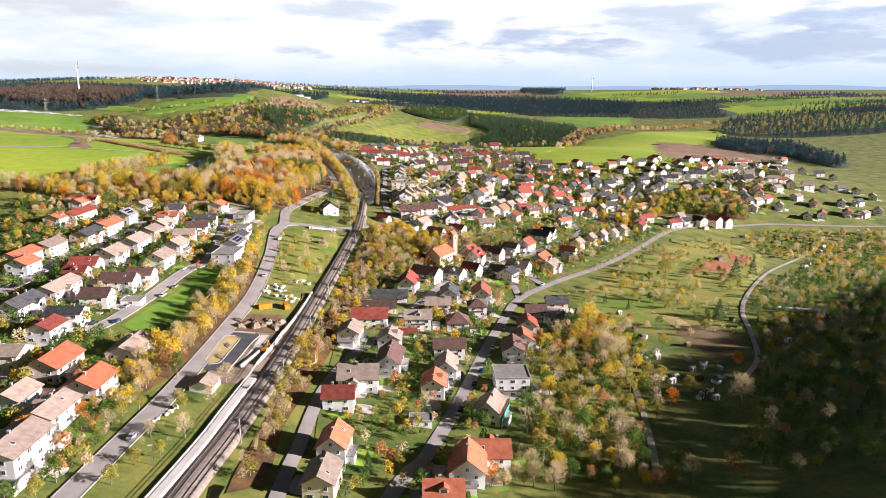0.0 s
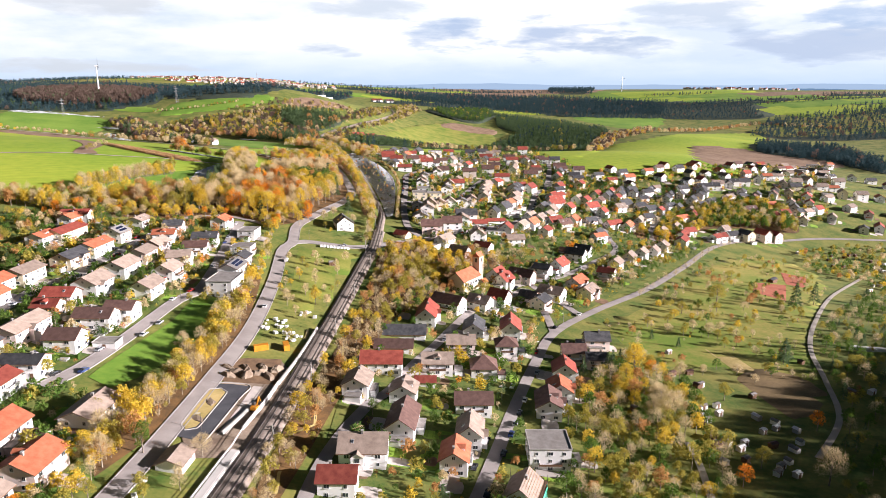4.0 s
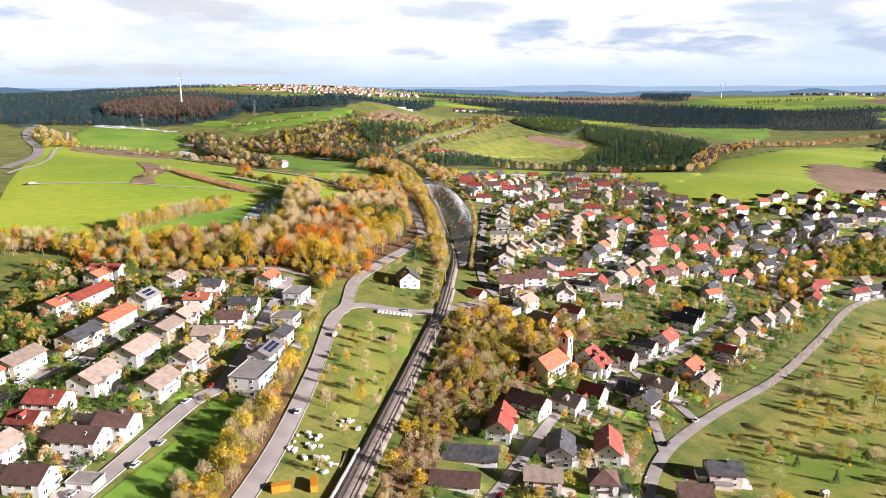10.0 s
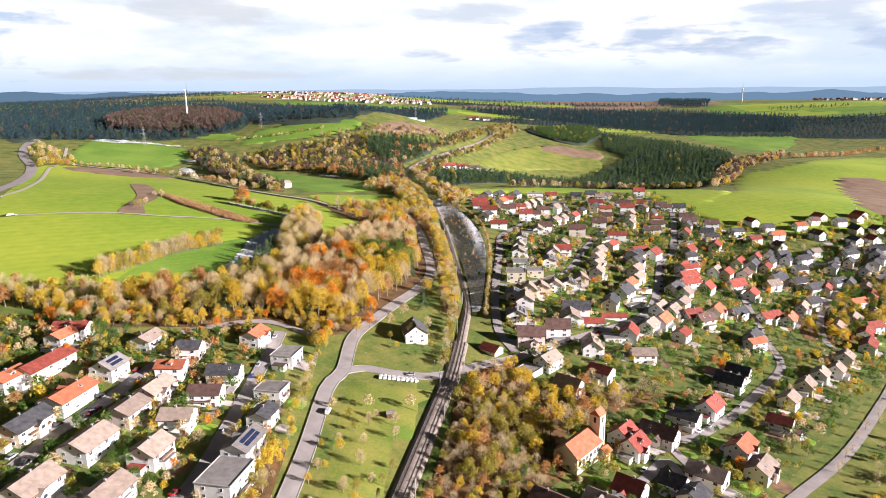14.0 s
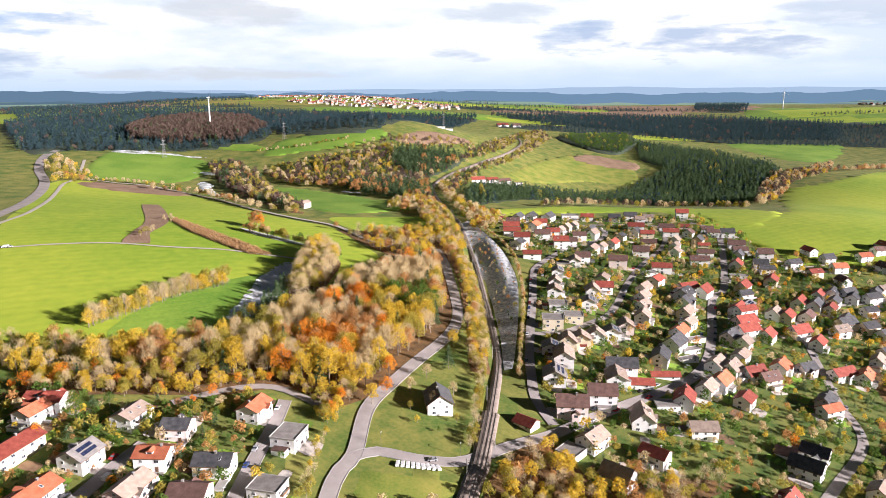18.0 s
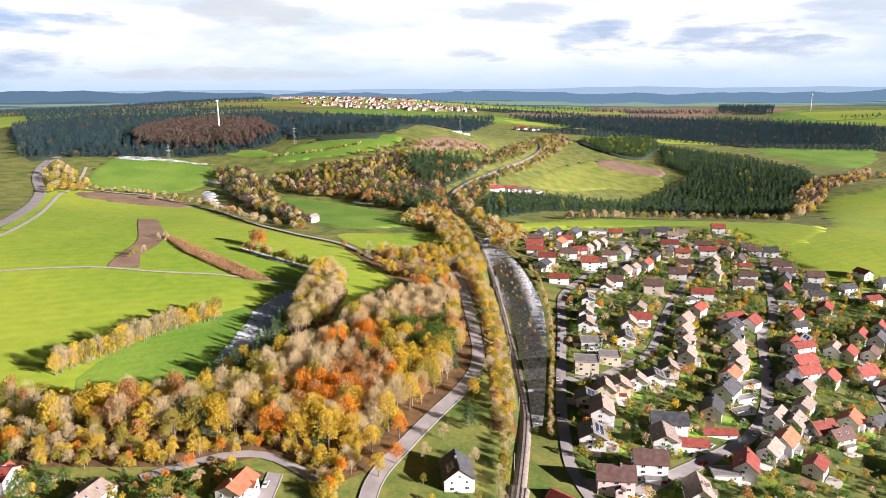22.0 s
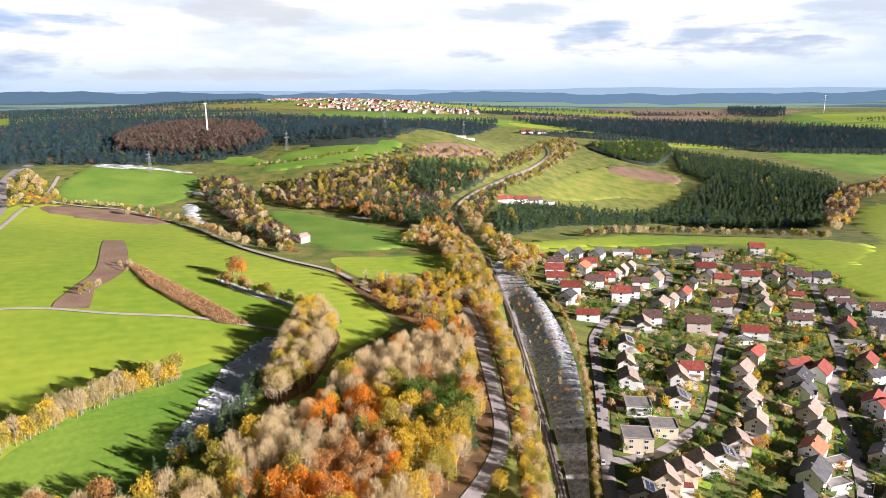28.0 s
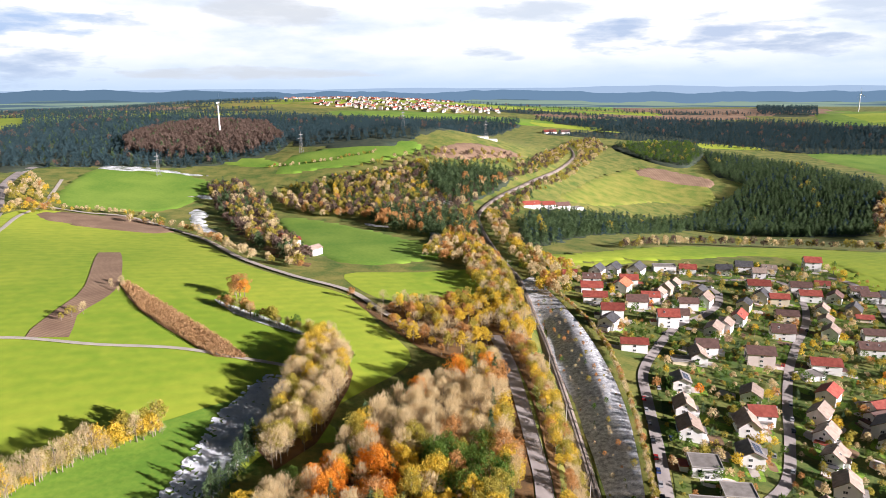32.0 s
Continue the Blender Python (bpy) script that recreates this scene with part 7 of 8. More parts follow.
# ---- the house in the road fork, the church, the house under repair ----
fork = house(11, 536, 100, "G", 15, 12, 2, "houses by the level crossing", "plaster")
for k in range(6):
    for j in range(2):
        part("solar_panel", PANEL, fork, pose(-5 + 1.03 * k, 2.2 + 1.7 * j, 5.7 + 3.4 - 1.6 * j, -36))


def church(x, y, turn):
    z = height(x, y)
    root = tagged(new("church"), "cream church with an orange tiled roof and a square tower", "church", kind="thing")
    root.matrix_world = pose(x, y, z, 0, 0, turn)
    part("nave", walls_mesh(19, 11, 7.5, 4.6, "cream", "g"), root)
    part("roof", roof_mesh(19, 11, 7.5, 4.6, "O", "g"), root, label="orange tiled nave roof")
    tower = part("tower", mesh_of("tower", *box(-2.4, -2.4, -3, 2.4, 2.4, 18), ["cream"]), root, pose(12.2, -2.2, 0), "tall cream bell tower")
    cap = [(-2.7, -2.7, 18), (2.7, -2.7, 18), (2.7, 2.7, 18), (-2.7, 2.7, 18), (-2.7, 0, 20.6), (2.7, 0, 20.6)]
    part("tower_roof", mesh_of("tower_roof", cap, [(0, 1, 5, 4), (2, 3, 4, 5), (1, 2, 5), (3, 0, 4), (3, 2, 1, 0)], ["O"]), tower)
    for k in range(4):
        part("sound_opening", mesh_of("sound_opening", *box(-0.55, 0, 0, 0.55, 0.05, 2.6), ["glass"]), tower, pose(*((0, 2.4), (-2.4, 0), (0, -2.4), (2.4, 0))[k], 14.6, 0, 0, 90 * k))
    part("tower_glazing", mesh_of("tower_glazing", *box(-0.4, 0, 0, 0.4, 0.05, 12), ["glass"]), tower, pose(1.2, -2.4, 1.5, 0, 0, 180))
    for k in range(6):
        part("window", WINDOWS["tall"], root, pose(-7.5 + 3 * k, -5.5, 3.4, 0, 0, 180))
    part("porch", walls_mesh(4, 4, 3, 1.4, "cream", "g"), root, pose(11, -6.6, 0))
    part("porch_roof", roof_mesh(4, 4, 3, 1.4, "O", "g"), root, pose(11, -6.6, 0), "small orange porch roof")
    FOOT.append((x, y, 13))


church(82, 440, 48)


def scaffold_house(x, y, turn):
    root = house(x, y, turn, "T", 12, 10, 2, "valley road houses", "plaster")
    tagged(root, "house under repair with bare roof battens behind green netting", "house")
    for i, (a, b) in enumerate(((-6.9, -5.9), (-2.3, -5.9), (2.3, -5.9), (6.9, -5.9), (6.9, 0), (6.9, 5.9), (-6.9, 5.9), (-6.9, 0))):
        part("scaffold_post", mesh_of("scaffold_post", *box(-0.06, -0.06, -2, 0.06, 0.06, 8.2), ["steel"]), root, pose(a, b, 0))
    for zz in (2, 4, 6):
        part("scaffold_deck", mesh_of("scaffold_deck", *box(-6.9, -5.95, zz, 6.9, -5.2, zz + 0.08), ["wood"]), root)
    for name, b in (("net", box(-6.95, -6.02, -1, 6.95, -5.98, 4.6)), ("net", box(6.97, -5.9, -1, 7.01, 5.9, 5.0))):
        part(name, mesh_of("net", *b, ["net"]), root, label="green scaffold netting")
    for k in range(7):
        part("batten", mesh_of("batten", *box(-6.4, -0.05, 0, 6.4, 0.05, 0.08), ["maize"]), root, pose(0, -0.9 - 0.7 * k, 10.6 - 0.62 * k))


scaffold_house(61.6, 228, 62)


# ---- vehicles ----
def extrude(profile, half):
    n = len(profile)
    v = [(x, -half, z) for x, z in profile] + [(x, half, z) for x, z in profile]
    return v, [tuple(range(n)), tuple(range(2 * n - 1, n - 1, -1))] + [(i, i + n, (i + 1) % n + n, (i + 1) % n) for i in range(n)]


def wheel_mesh(r, w):
    n = 12
    v = [(r * math.cos(2 * math.pi * k / n), s * w / 2, r * math.sin(2 * math.pi * k / n)) for s in (-1, 1) for k in range(n)]
    return mesh_of("wheel", v, [tuple(range(n))[::-1], tuple(range(n, 2 * n))] + [(k, (k + 1) % n, (k + 1) % n + n, k + n) for k in range(n)], ["rubber"])


WHEEL = wheel_mesh(0.32, 0.22)
CAR_SHAPE = [(-2.1, 0.3), (2.1, 0.3), (2.15, 0.62), (1.95, 0.78), (1.0, 0.9), (-1.5, 0.95), (-2.0, 0.9), (-2.15, 0.6)]
VAN_SHAPE = [(-2.4, 0.3), (2.4, 0.3), (2.45, 0.75), (2.2, 1.05), (1.7, 1.15), (-2.4, 1.15)]
CABIN = [(1.0, 0.9), (0.35, 1.38), (-1.1, 1.42), (-1.75, 0.95)]
VAN_CABIN = [(1.75, 1.15), (1.2, 1.85), (-2.35, 1.9), (-2.4, 1.15)]
VEHICLES = {}


def vehicle(x, y, turn, paint, van=False, group="parked cars"):
    key = (paint, van)
    if key not in VEHICLES:
        VEHICLES[key] = (mesh_of("body", *extrude(VAN_SHAPE if van else CAR_SHAPE, 0.9), [paint]),
                         mesh_of("cabin", *extrude(VAN_CABIN if van else CABIN, 0.78), [paint if van else "glass"]),
                         mesh_of("roof_panel", *box(-1.05, -0.72, 1.40, 0.32, 0.72, 1.46), [paint]),
                         mesh_of("windscreen", *box(1.2, -0.7, 1.25, 1.5, 0.7, 1.7), ["glass"]))
    body, cabin, top, screen = VEHICLES[key]
    colour = paint[4:]
    name = "van" if van else "car"
    root = tagged(new(name), colour + " " + ("delivery van" if van else "car") + " standing on the asphalt street", name, group, "thing")
    root.matrix_world = pose(x, y, height(x, y) + ROAD_TOP, 0, 0, turn)
    part("body", body, root)
    part("cabin", cabin, root, label="dark glazed cabin" if not van else "")
    part("windscreen" if van else "roof_panel", screen if van else top, root)
    for a in (-1.35, 1.35):
        for b in (-0.85, 0.85):
            part("wheel", WHEEL, root, pose(a, b, 0.32))


car_rng = random.Random(5)


def cars_along(points, spots, offset, group="parked cars"):
    """Cars at these shares of a line's length, offset to its right."""
    line = smooth_line(points, 3)
    for t in spots:
        k = min(int(t * (len(line) - 1)), len(line) - 2)
        d = (line[k + 1] - line[k]).normalized()
        side = Vector((d.y, -d.x))
        q = line[k] + side * offset
        paint = car_rng.choice(("car_white", "car_white", "car_silver", "car_black", "car_black", "car_silver", "car_red", "car_blue"))
        vehicle(q.x, q.y, math.degrees(math.atan2(d.y, d.x)) + (180 if car_rng.random() < 0.4 else 0), paint, paint == "car_white" and car_rng.random() < 0.3, group)


cars_along([(59.9, 580), (61, 604), (64, 632), (66.5, 655), (71.5, 695), (76, 738), (80, 770)], (0.1, 0.28, 0.42, 0.47, 0.52, 0.57, 0.63, 0.72, 0.78, 0.84), -2.0, "cars parked along the rail street")
cars_along([(154, 605), (173, 633), (191, 676), (219, 756)], (0.05, 0.16, 0.24, 0.33, 0.45, 0.52, 0.6, 0.7, 0.82, 0.93), 2.0, "cars parked in the hill street")
cars_along([(154, 605), (173, 633), (191, 676), (219, 756)], (0.1, 0.3, 0.36, 0.42, 0.48, 0.54, 0.75), -6.5, "cars parked in front of the garages")
cars_along([(84, 543), (105, 562), (129, 582)], (0.1, 0.4, 0.8), 1.6)
cars_along([(45, 225), (60, 258), (78, 298), (98, 340)], (0.05, 0.12, 0.3, 0.42, 0.5, 0.58, 0.66, 0.9), 2.6, "cars parked along the valley road")
cars_along([(107, 431), (128, 460), (144, 470), (170, 492), (192, 516)], (0.1, 0.17, 0.3, 0.36, 0.5, 0.6, 0.85), -1.6, "cars parked on the hill")
cars_along([(-94, 282), (-79, 325), (-69, 372), (-62, 389)], (0.12, 0.3, 0.85, 0.95), -1.8)
cars_along([(-60, 425), (-60, 472), (-59, 500), (-59, 520)], (0.05, 0.5, 0.6, 0.95), -1.7)
cars_along([(-121, 392), (-119, 415), (-112, 438), (-108, 461), (-104, 478)], (0.05, 0.2, 0.45, 0.5, 0.75), 1.9)
cars_along([(-139, 322), (-134, 347), (-128, 385)], (0.2, 0.5, 0.6), 1.8)
cars_along([(122, 684), (137, 718), (151, 757), (171, 804), (192, 845), (213, 882), (228, 921)], (0.05, 0.2, 0.24, 0.3, 0.45, 0.6, 0.8), 1.8)
cars_along([(160, 905), (169, 933), (163, 949)], (0.2, 0.6, 0.9), 2.0)
cars_along([(94, 805), (119, 855), (140, 876), (160, 905)], (0.15, 0.3, 0.5, 0.8), -2.0, "cars parked along the rail street")
cars_along([(82, 860), (64, 890), (58, 915)], (0.1, 0.35, 0.6, 0.85), -1.0, "cars parked in the drives")
cars_along([(164, 640), (176, 668), (190, 706)], (0.05, 0.2, 0.35, 0.5, 0.65, 0.8, 0.95), -9.5, "cars parked in front of the garages")
cars_along([(-94, 282), (-79, 325), (-69, 372)], (0.2, 0.55, 0.7), 4.6, "cars parked in the drives")
cars_along([(98, 340), (120, 380), (150, 412)], (0.2, 0.6, 0.9), -2.0, "cars parked along the valley road")
cars_along([(230, 562), (240, 605), (250, 645), (262, 692)], (0.1, 0.3, 0.45, 0.6, 0.8), 1.8)
cars_along([(-61.7, 196), (-54, 227), (-41, 296), (-33, 347), (-28, 414), (-22, 489)], (0.05, 0.62, 0.86), 1.5, "cars driving on the main road")
cars_along([(-10, 492), (3, 491), (20, 493)], (0.75,), -1.3, "cars driving on the main road")
cars_along([(7, 264), (18, 288), (27, 302), (38, 326), (52, 351), (68, 384)], (0.3, 0.62, 0.8), 1.4)
cars_along([(84, 543), (105, 562), (129, 582), (154, 605)], (0.15, 0.3, 0.55, 0.7), -4.6, "cars parked in the drives")
cars_along([(59.9, 580), (64, 632), (71.5, 695), (80, 770)], (0.2, 0.35, 0.66, 0.9), 6.5, "cars parked in the drives")
cars_along([(122, 684), (151, 757), (192, 845), (228, 921)], (0.1, 0.27, 0.36, 0.52, 0.66, 0.75, 0.9), -5.0, "cars parked in the drives")
cars_along([(-121, 392), (-112, 438), (-104, 478)], (0.1, 0.35, 0.6, 0.85), -4.5, "cars parked in the drives")
cars_along([(45, 225), (60, 258), (78, 298), (98, 340)], (0.2, 0.36, 0.75), -4.6, "cars parked in the drives")
cars_along([(-139, 322), (-134, 347), (-128, 385)], (0.1, 0.35, 0.8), -4.4, "cars parked in the drives")
cars_along([(-298, 687), (-269, 704)], (0.05, 0.15, 0.25), 0.6)

# ---- railway masts, lamps, the platform and the building site ----
MAST = mesh_of("mast_pole", *box(-0.14, -0.14, -1, 0.14, 0.14, 7.6), ["concrete"])
MAST_ARM = mesh_of("arm", *box(-0.06, 0, 5.9, 0.06, 3.3, 6.05), ["steel"])
MAST_STAY = mesh_of("stay", *join(box(-0.04, 0, 6.9, 0.04, 2.6, 6.98), box(-0.05, 2.5, 5.6, 0.05, 2.6, 6.95)), ["steel"])


def masts(line, every, offset, face):
    for k in range(0, len(line) - 1, every):
        d = (line[k + 1] - line[k]).normalized()
        q = line[k] + Vector((d.y, -d.x)) * offset
        root = tagged(new("railway_mast"), "grey overhead-line mast beside the railway track", "mast", "overhead-line masts", "thing")
        root.matrix_world = pose(q.x, q.y, height(q.x, q.y) + 0.8, 0, 0, math.degrees(math.atan2(d.y, d.x)) + (0 if face > 0 else 180))
        part("mast_pole", MAST, root)
        part("arm", MAST_ARM, root)
        part("stay", MAST_STAY, root)


masts(CUT_LINE, 10, 4.8, 1)
masts([p for p in REST_LINE if p.y < 980], 11, -3.0, -1)
LAMP_POLE = mesh_of("pole", *box(-0.07, -0.07, -0.5, 0.07, 0.07, 6.5), ["steel"])
LAMP_ARM = mesh_of("lamp_head", *box(0, -0.12, 6.45, 1.3, 0.12, 6.6), ["frame"])


def street_lamp(x, y, turn):
    root = tagged(new("street_lamp"), "slim grey street lamp at the kerb", "street lamp", "street lamps", "thing")
    root.matrix_world = pose(x, y, height(x, y), 0, 0, turn)
    part("pole", LAMP_POLE, root)
    part("lamp_head", LAMP_ARM, root)


for x, y, turn in ((-67, 372, 0), (-12, 498, 90), (22, 499, 90), (55, 262, 180), (72, 300, 180), (38, 224, 180), (60, 650, 0), (196, 690, 180), (180, 640, 180), (-49, 190, 180), (-38, 260, 180), (12, 310, 0), (130, 395, 200), (103, 352, 200), (118, 430, 90), (-63, 450, 0)):
    street_lamp(x, y, turn)

plat = [(-58, 130), (-46.5, 168), (-37.3, 200), (-32.8, 219), (-27, 243), (-25.6, 248)]
plat_line = smooth_line([(x - 0.2, y) for x, y in plat], 4)
v, f = strip(plat_line, [(-1.3, -1.0), (-1.3, 1.15), (1.3, 1.15), (1.3, -1.0)], 0.4)
platform = tagged(new("platform", mesh_of("platform", v, f, ["concrete"])), "long pale concrete platform beside the tracks", "platform", kind="structure")
v, f = strip(smooth_line([(x + 0.75, y) for x, y in plat], 4), [(-0.1, 0), (0.1, 0)], 1.56)
part("edge_line", mesh_of("edge_line", v, f, ["marking"]), platform, label="white safety line")
railing = new("platform_railing")
tagged(railing, "pale steel railing along the platform edge", "railing", kind="structure")
POST = mesh_of("post", *box(-0.05, -0.05, 0, 0.05, 0.05, 1.1), ["frame"])
rail_line = smooth_line([(x - 1.6, y) for x, y in plat] + [(-24.5, 262), (-19.5, 282), (-16.5, 296)], 3)
for up in (0.55, 1.05):
    v, f = strip(rail_line, [(-0.05, 0), (-0.05, 0.1), (0.05, 0.1), (0.05, 0)], 1.5 + up)
    part("handrail", mesh_of("handrail", v, f, ["frame"]), railing)
for p in rail_line[::2]:
    part("post", POST, railing, pose(p.x, p.y, height(p.x, p.y) + 1.5))
# the wall that holds the new parking place above the track
wall_line = [(-25.5, 262), (-19.6, 283), (-16.6, 297), (-10.5, 322), (-3.5, 356)]
v, f = strip(smooth_line(wall_line, 4), [(-0.3, -1.5), (-0.3, 1.2), (0.3, 1.2), (0.3, -1.5)], 0.4)
tagged(new("retaining_wall", mesh_of("retaining_wall", v, f, ["concrete"])), "pale concrete retaining wall beside the railway", "wall", kind="structure")
M["fresh_asphalt"] = material("fresh_asphalt", (0.045, 0.047, 0.055), (0.075, 0.077, 0.085), 0.2, 0.8)
FIELD_WORDS["paving"] = "strip of pale gravel beside the parking place"
FIELD_WORDS["beds"] = "dark dug earth of the building site"
FIELD_WORDS["fresh_asphalt"] = "fresh dark asphalt of the new parking place"
make_field("parking_place", "fresh_asphalt", [(-40, 293), (-33, 294), (-27, 293.5), (-29, 284), (-33.5, 263), (-36, 253), (-41, 254.5), (-46, 256), (-44, 268)], 0.36)
FIELD_WORDS["earth"] = "dug-up brown earth of a building site"
make_field("planting_island", "verge", [(-40, 288), (-36.5, 289.5), (-34.5, 287), (-37, 274), (-40, 262), (-43, 260), (-44.3, 263), (-42.5, 275)], 0.45)
make_field("gravel_strip", "paving", [(-25.6, 294), (-22, 294), (-24, 282), (-30, 259), (-33, 258), (-28.5, 278)], 0.32)
make_field("site_earth", "beds", [(-40, 314), (-30, 318), (-17, 320), (-17, 297), (-28, 296), (-39, 296)], 0.30)
for pts, words in (([(-40.6, 294), (-27, 294.2), (-29.2, 283), (-36, 252.8)], "kerb"), ([(-44.9, 263), (-43, 259.4), (-39.6, 261), (-36.6, 274), (-34, 287.5), (-36.5, 290), (-40.2, 288.6), (-43, 275), (-44.9, 263)], "kerb")):
    v, f = strip(smooth_line(pts, 2), [(-0.12, -0.3), (-0.12, 0.14), (0.12, 0.14), (0.12, -0.3)], 0.40)
    tagged(new("kerb", mesh_of("kerb", v, f, ["concrete"])), "pale concrete kerb of the parking place", "kerb", kind="structure")
v, f = strip(smooth_line([(-24, 279), (-27, 270), (-31.4, 258.5)], 3), [(-0.3, -0.3), (-0.3, 1.0), (0.3, 1.0), (0.3, -0.3)], 0.35)
tagged(new("ramp_wall", mesh_of("ramp_wall", v, f, ["concrete"])), "low pale concrete wall of the new ramp", "wall", kind="structure")
for a, b, hgt in ((-36, 301, 1.6), (-33, 304, 1.8), (-29, 302, 2.2), (-25, 305, 1.5), (-21, 303, 2.0), (-18.5, 309, 2.2), (-30, 309, 1.4), (-37, 308, 1.3), (-24, 311, 1.2), (-41.5, 268, 0.5), (-39, 280, 0.5)):
    r = np.random.default_rng(int(a * -10))
    lie = r.uniform(0, 3)
    ring = []
    for s, zz in ((1.15, -0.5), (0.85, 0.35), (0.4, 0.8)):
        for q in np.arange(10) * 0.628:
            px, py = 3.6 * s * math.cos(q) * r.uniform(0.65, 1.25), 1.9 * s * math.sin(q) * r.uniform(0.65, 1.25)
            ring.append((px * math.cos(lie) - py * math.sin(lie), px * math.sin(lie) + py * math.cos(lie), hgt * zz * r.uniform(0.7, 1.3)))
    f = [(i * 10 + k, i * 10 + (k + 1) % 10, (i + 1) * 10 + (k + 1) % 10, (i + 1) * 10 + k) for i in range(2) for k in range(10)] + [tuple(range(20, 30))]
    heap = new("earth_mound", mesh_of("earth_mound", ring, f, ["earth"]))
    heap.matrix_world = pose(a, b, height(a, b) + 0.3)
    tagged(heap, "mound of dug brown earth on the site", "earth mound", "earth mounds", "thing")


def container(x, y, turn, mat, label, name="container"):
    root = tagged(new(name), label, name, "site equipment", "thing")
    root.matrix_world = pose(x, y, height(x, y) + 0.35, 0, 0, turn)
    part("shell", mesh_of("shell", *box(-3, -1.2, 0, 3, 1.2, 2.4), [mat]), root)
    for k in range(9):
        part("rib", shared(("rib", mat), lambda: mesh_of("rib", *box(-0.06, -1.26, 0.1, 0.06, -1.2, 2.3), [mat])), root, pose(-2.7 + 0.67 * k, 0, 0))
    part("container_door", mesh_of("container_door", *box(3.0, -1.1, 0.1, 3.05, 1.1, 2.3), ["steel"]), root)


container(-26, 327, 15, "digger", "orange steel skip beside the railway")
container(-16, 331, 100, "digger", "yellow-orange site container beside the railway")


def digger(x, y, turn):
    root = tagged(new("excavator"), "yellow-orange excavator parked on the site", "excavator", kind="thing")
    root.matrix_world = pose(x, y, height(x, y) + 0.4, 0, 0, turn)
    for s in (-1, 1):
        part("crawler", mesh_of("crawler", *extrude([(-1.8, 0.2), (-1.5, 0), (1.5, 0), (1.8, 0.2), (1.8, 0.6), (-1.8, 0.6)], 0.3), ["rubber"]), root, pose(0, s * 1.0, 0))
    part("engine_house", mesh_of("engine_house", *extrude([(-1.9, 0.7), (0.9, 0.7), (0.9, 1.6), (-1.7, 1.8)], 1.1), ["digger"]), root)
    part("cab", mesh_of("cab", *extrude([(0.0, 1.6), (1.2, 0.8), (1.3, 1.8), (0.9, 2.8), (0.0, 2.8)], 0.5), ["glass"]), root, pose(0, 0.6, 0))
    part("boom", mesh_of("boom", *extrude([(0.8, 1.2), (1.0, 1.0), (3.4, 3.4), (3.2, 3.7)], 0.2), ["digger"]), root, pose(0, -0.3, 0))
    part("stick", mesh_of("stick", *extrude([(3.1, 3.7), (3.4, 3.6), (4.6, 1.2), (4.3, 1.1)], 0.16), ["digger"]), root, pose(0, -0.3, 0))
    part("bucket", mesh_of("bucket", *extrude([(4.2, 1.2), (4.8, 1.2), (4.9, 0.6), (4.4, 0.4), (4.1, 0.8)], 0.45), ["steel"]), root, pose(0, -0.3, 0))


digger(-23, 276, 75)
sack_rng = random.Random(17)
SACKS = [(-53, 216), (-51, 219), (-50, 221), (-49, 224), (-48.5, 231), (-54, 214)]
for cx, cy, rad, n in ((-22, 357, 5, 10), (-18, 343, 5, 9), (-8, 372, 4, 6), (-26, 350, 3, 5), (-13, 346, 3, 4)):
    SACKS += [(cx + sack_rng.uniform(-rad, rad), cy + sack_rng.uniform(-rad, rad)) for k in range(n)]
for k, (x, y) in enumerate(SACKS):
    container_bag = new("building_sack", mesh_of("building_sack", *extrude([(-0.8, 0), (0.8, 0), (0.9, 0.9), (0.5, 1.1), (-0.6, 1.05), (-0.9, 0.8)], 0.8), ["frame"]))
    container_bag.matrix_world = pose(x, y, height(x, y) + 0.2, 0, 0, 37 * k) @ Matrix.Scale(0.6 + 0.12 * (k % 5), 4)
    tagged(container_bag, "white building sack lying on the grass", "sack", "building sacks", "thing")
# wrapped bales at the roadside
for k in range(9):
    x, y = -4 + 2.1 * k, 487.2 + 0.15 * k
    bale = new("wrapped_pallet", mesh_of("wrapped_pallet", *extrude([(-0.8, 0), (0.8, 0), (0.8, 0.9), (0.6, 1.1), (-0.6, 1.1), (-0.8, 0.9)], 1.6), ["frame"]))
    bale.matrix_world = pose(x, y, height(x, y) + 0.3, 0, 0, 3 * k)
    tagged(bale, "white wrapped pallet stacked beside the road", "pallet", "wrapped pallets", "thing")


# ---- huts of the meadow and the allotments ----


def hut(x, y, turn, L, W, hgt, wall, roof, label, group="allotment huts"):
    root = tagged(new("hut"), label, "hut", group, "thing")
    root.matrix_world = pose(x, y, height(x, y), 0, 0, turn)
    part("wall", shared(("hw", L, W, hgt, wall), lambda: walls_mesh(L, W, hgt, W * 0.22, wall, "g")), root)
    part("roof", shared(("hr", L, W, hgt, roof), lambda: roof_mesh(L, W, hgt, W * 0.22, roof, "g", 0.2, 0.1)), root)
    part("door", DOOR, root, pose(0, -W / 2, 0, 0, 0, 180))


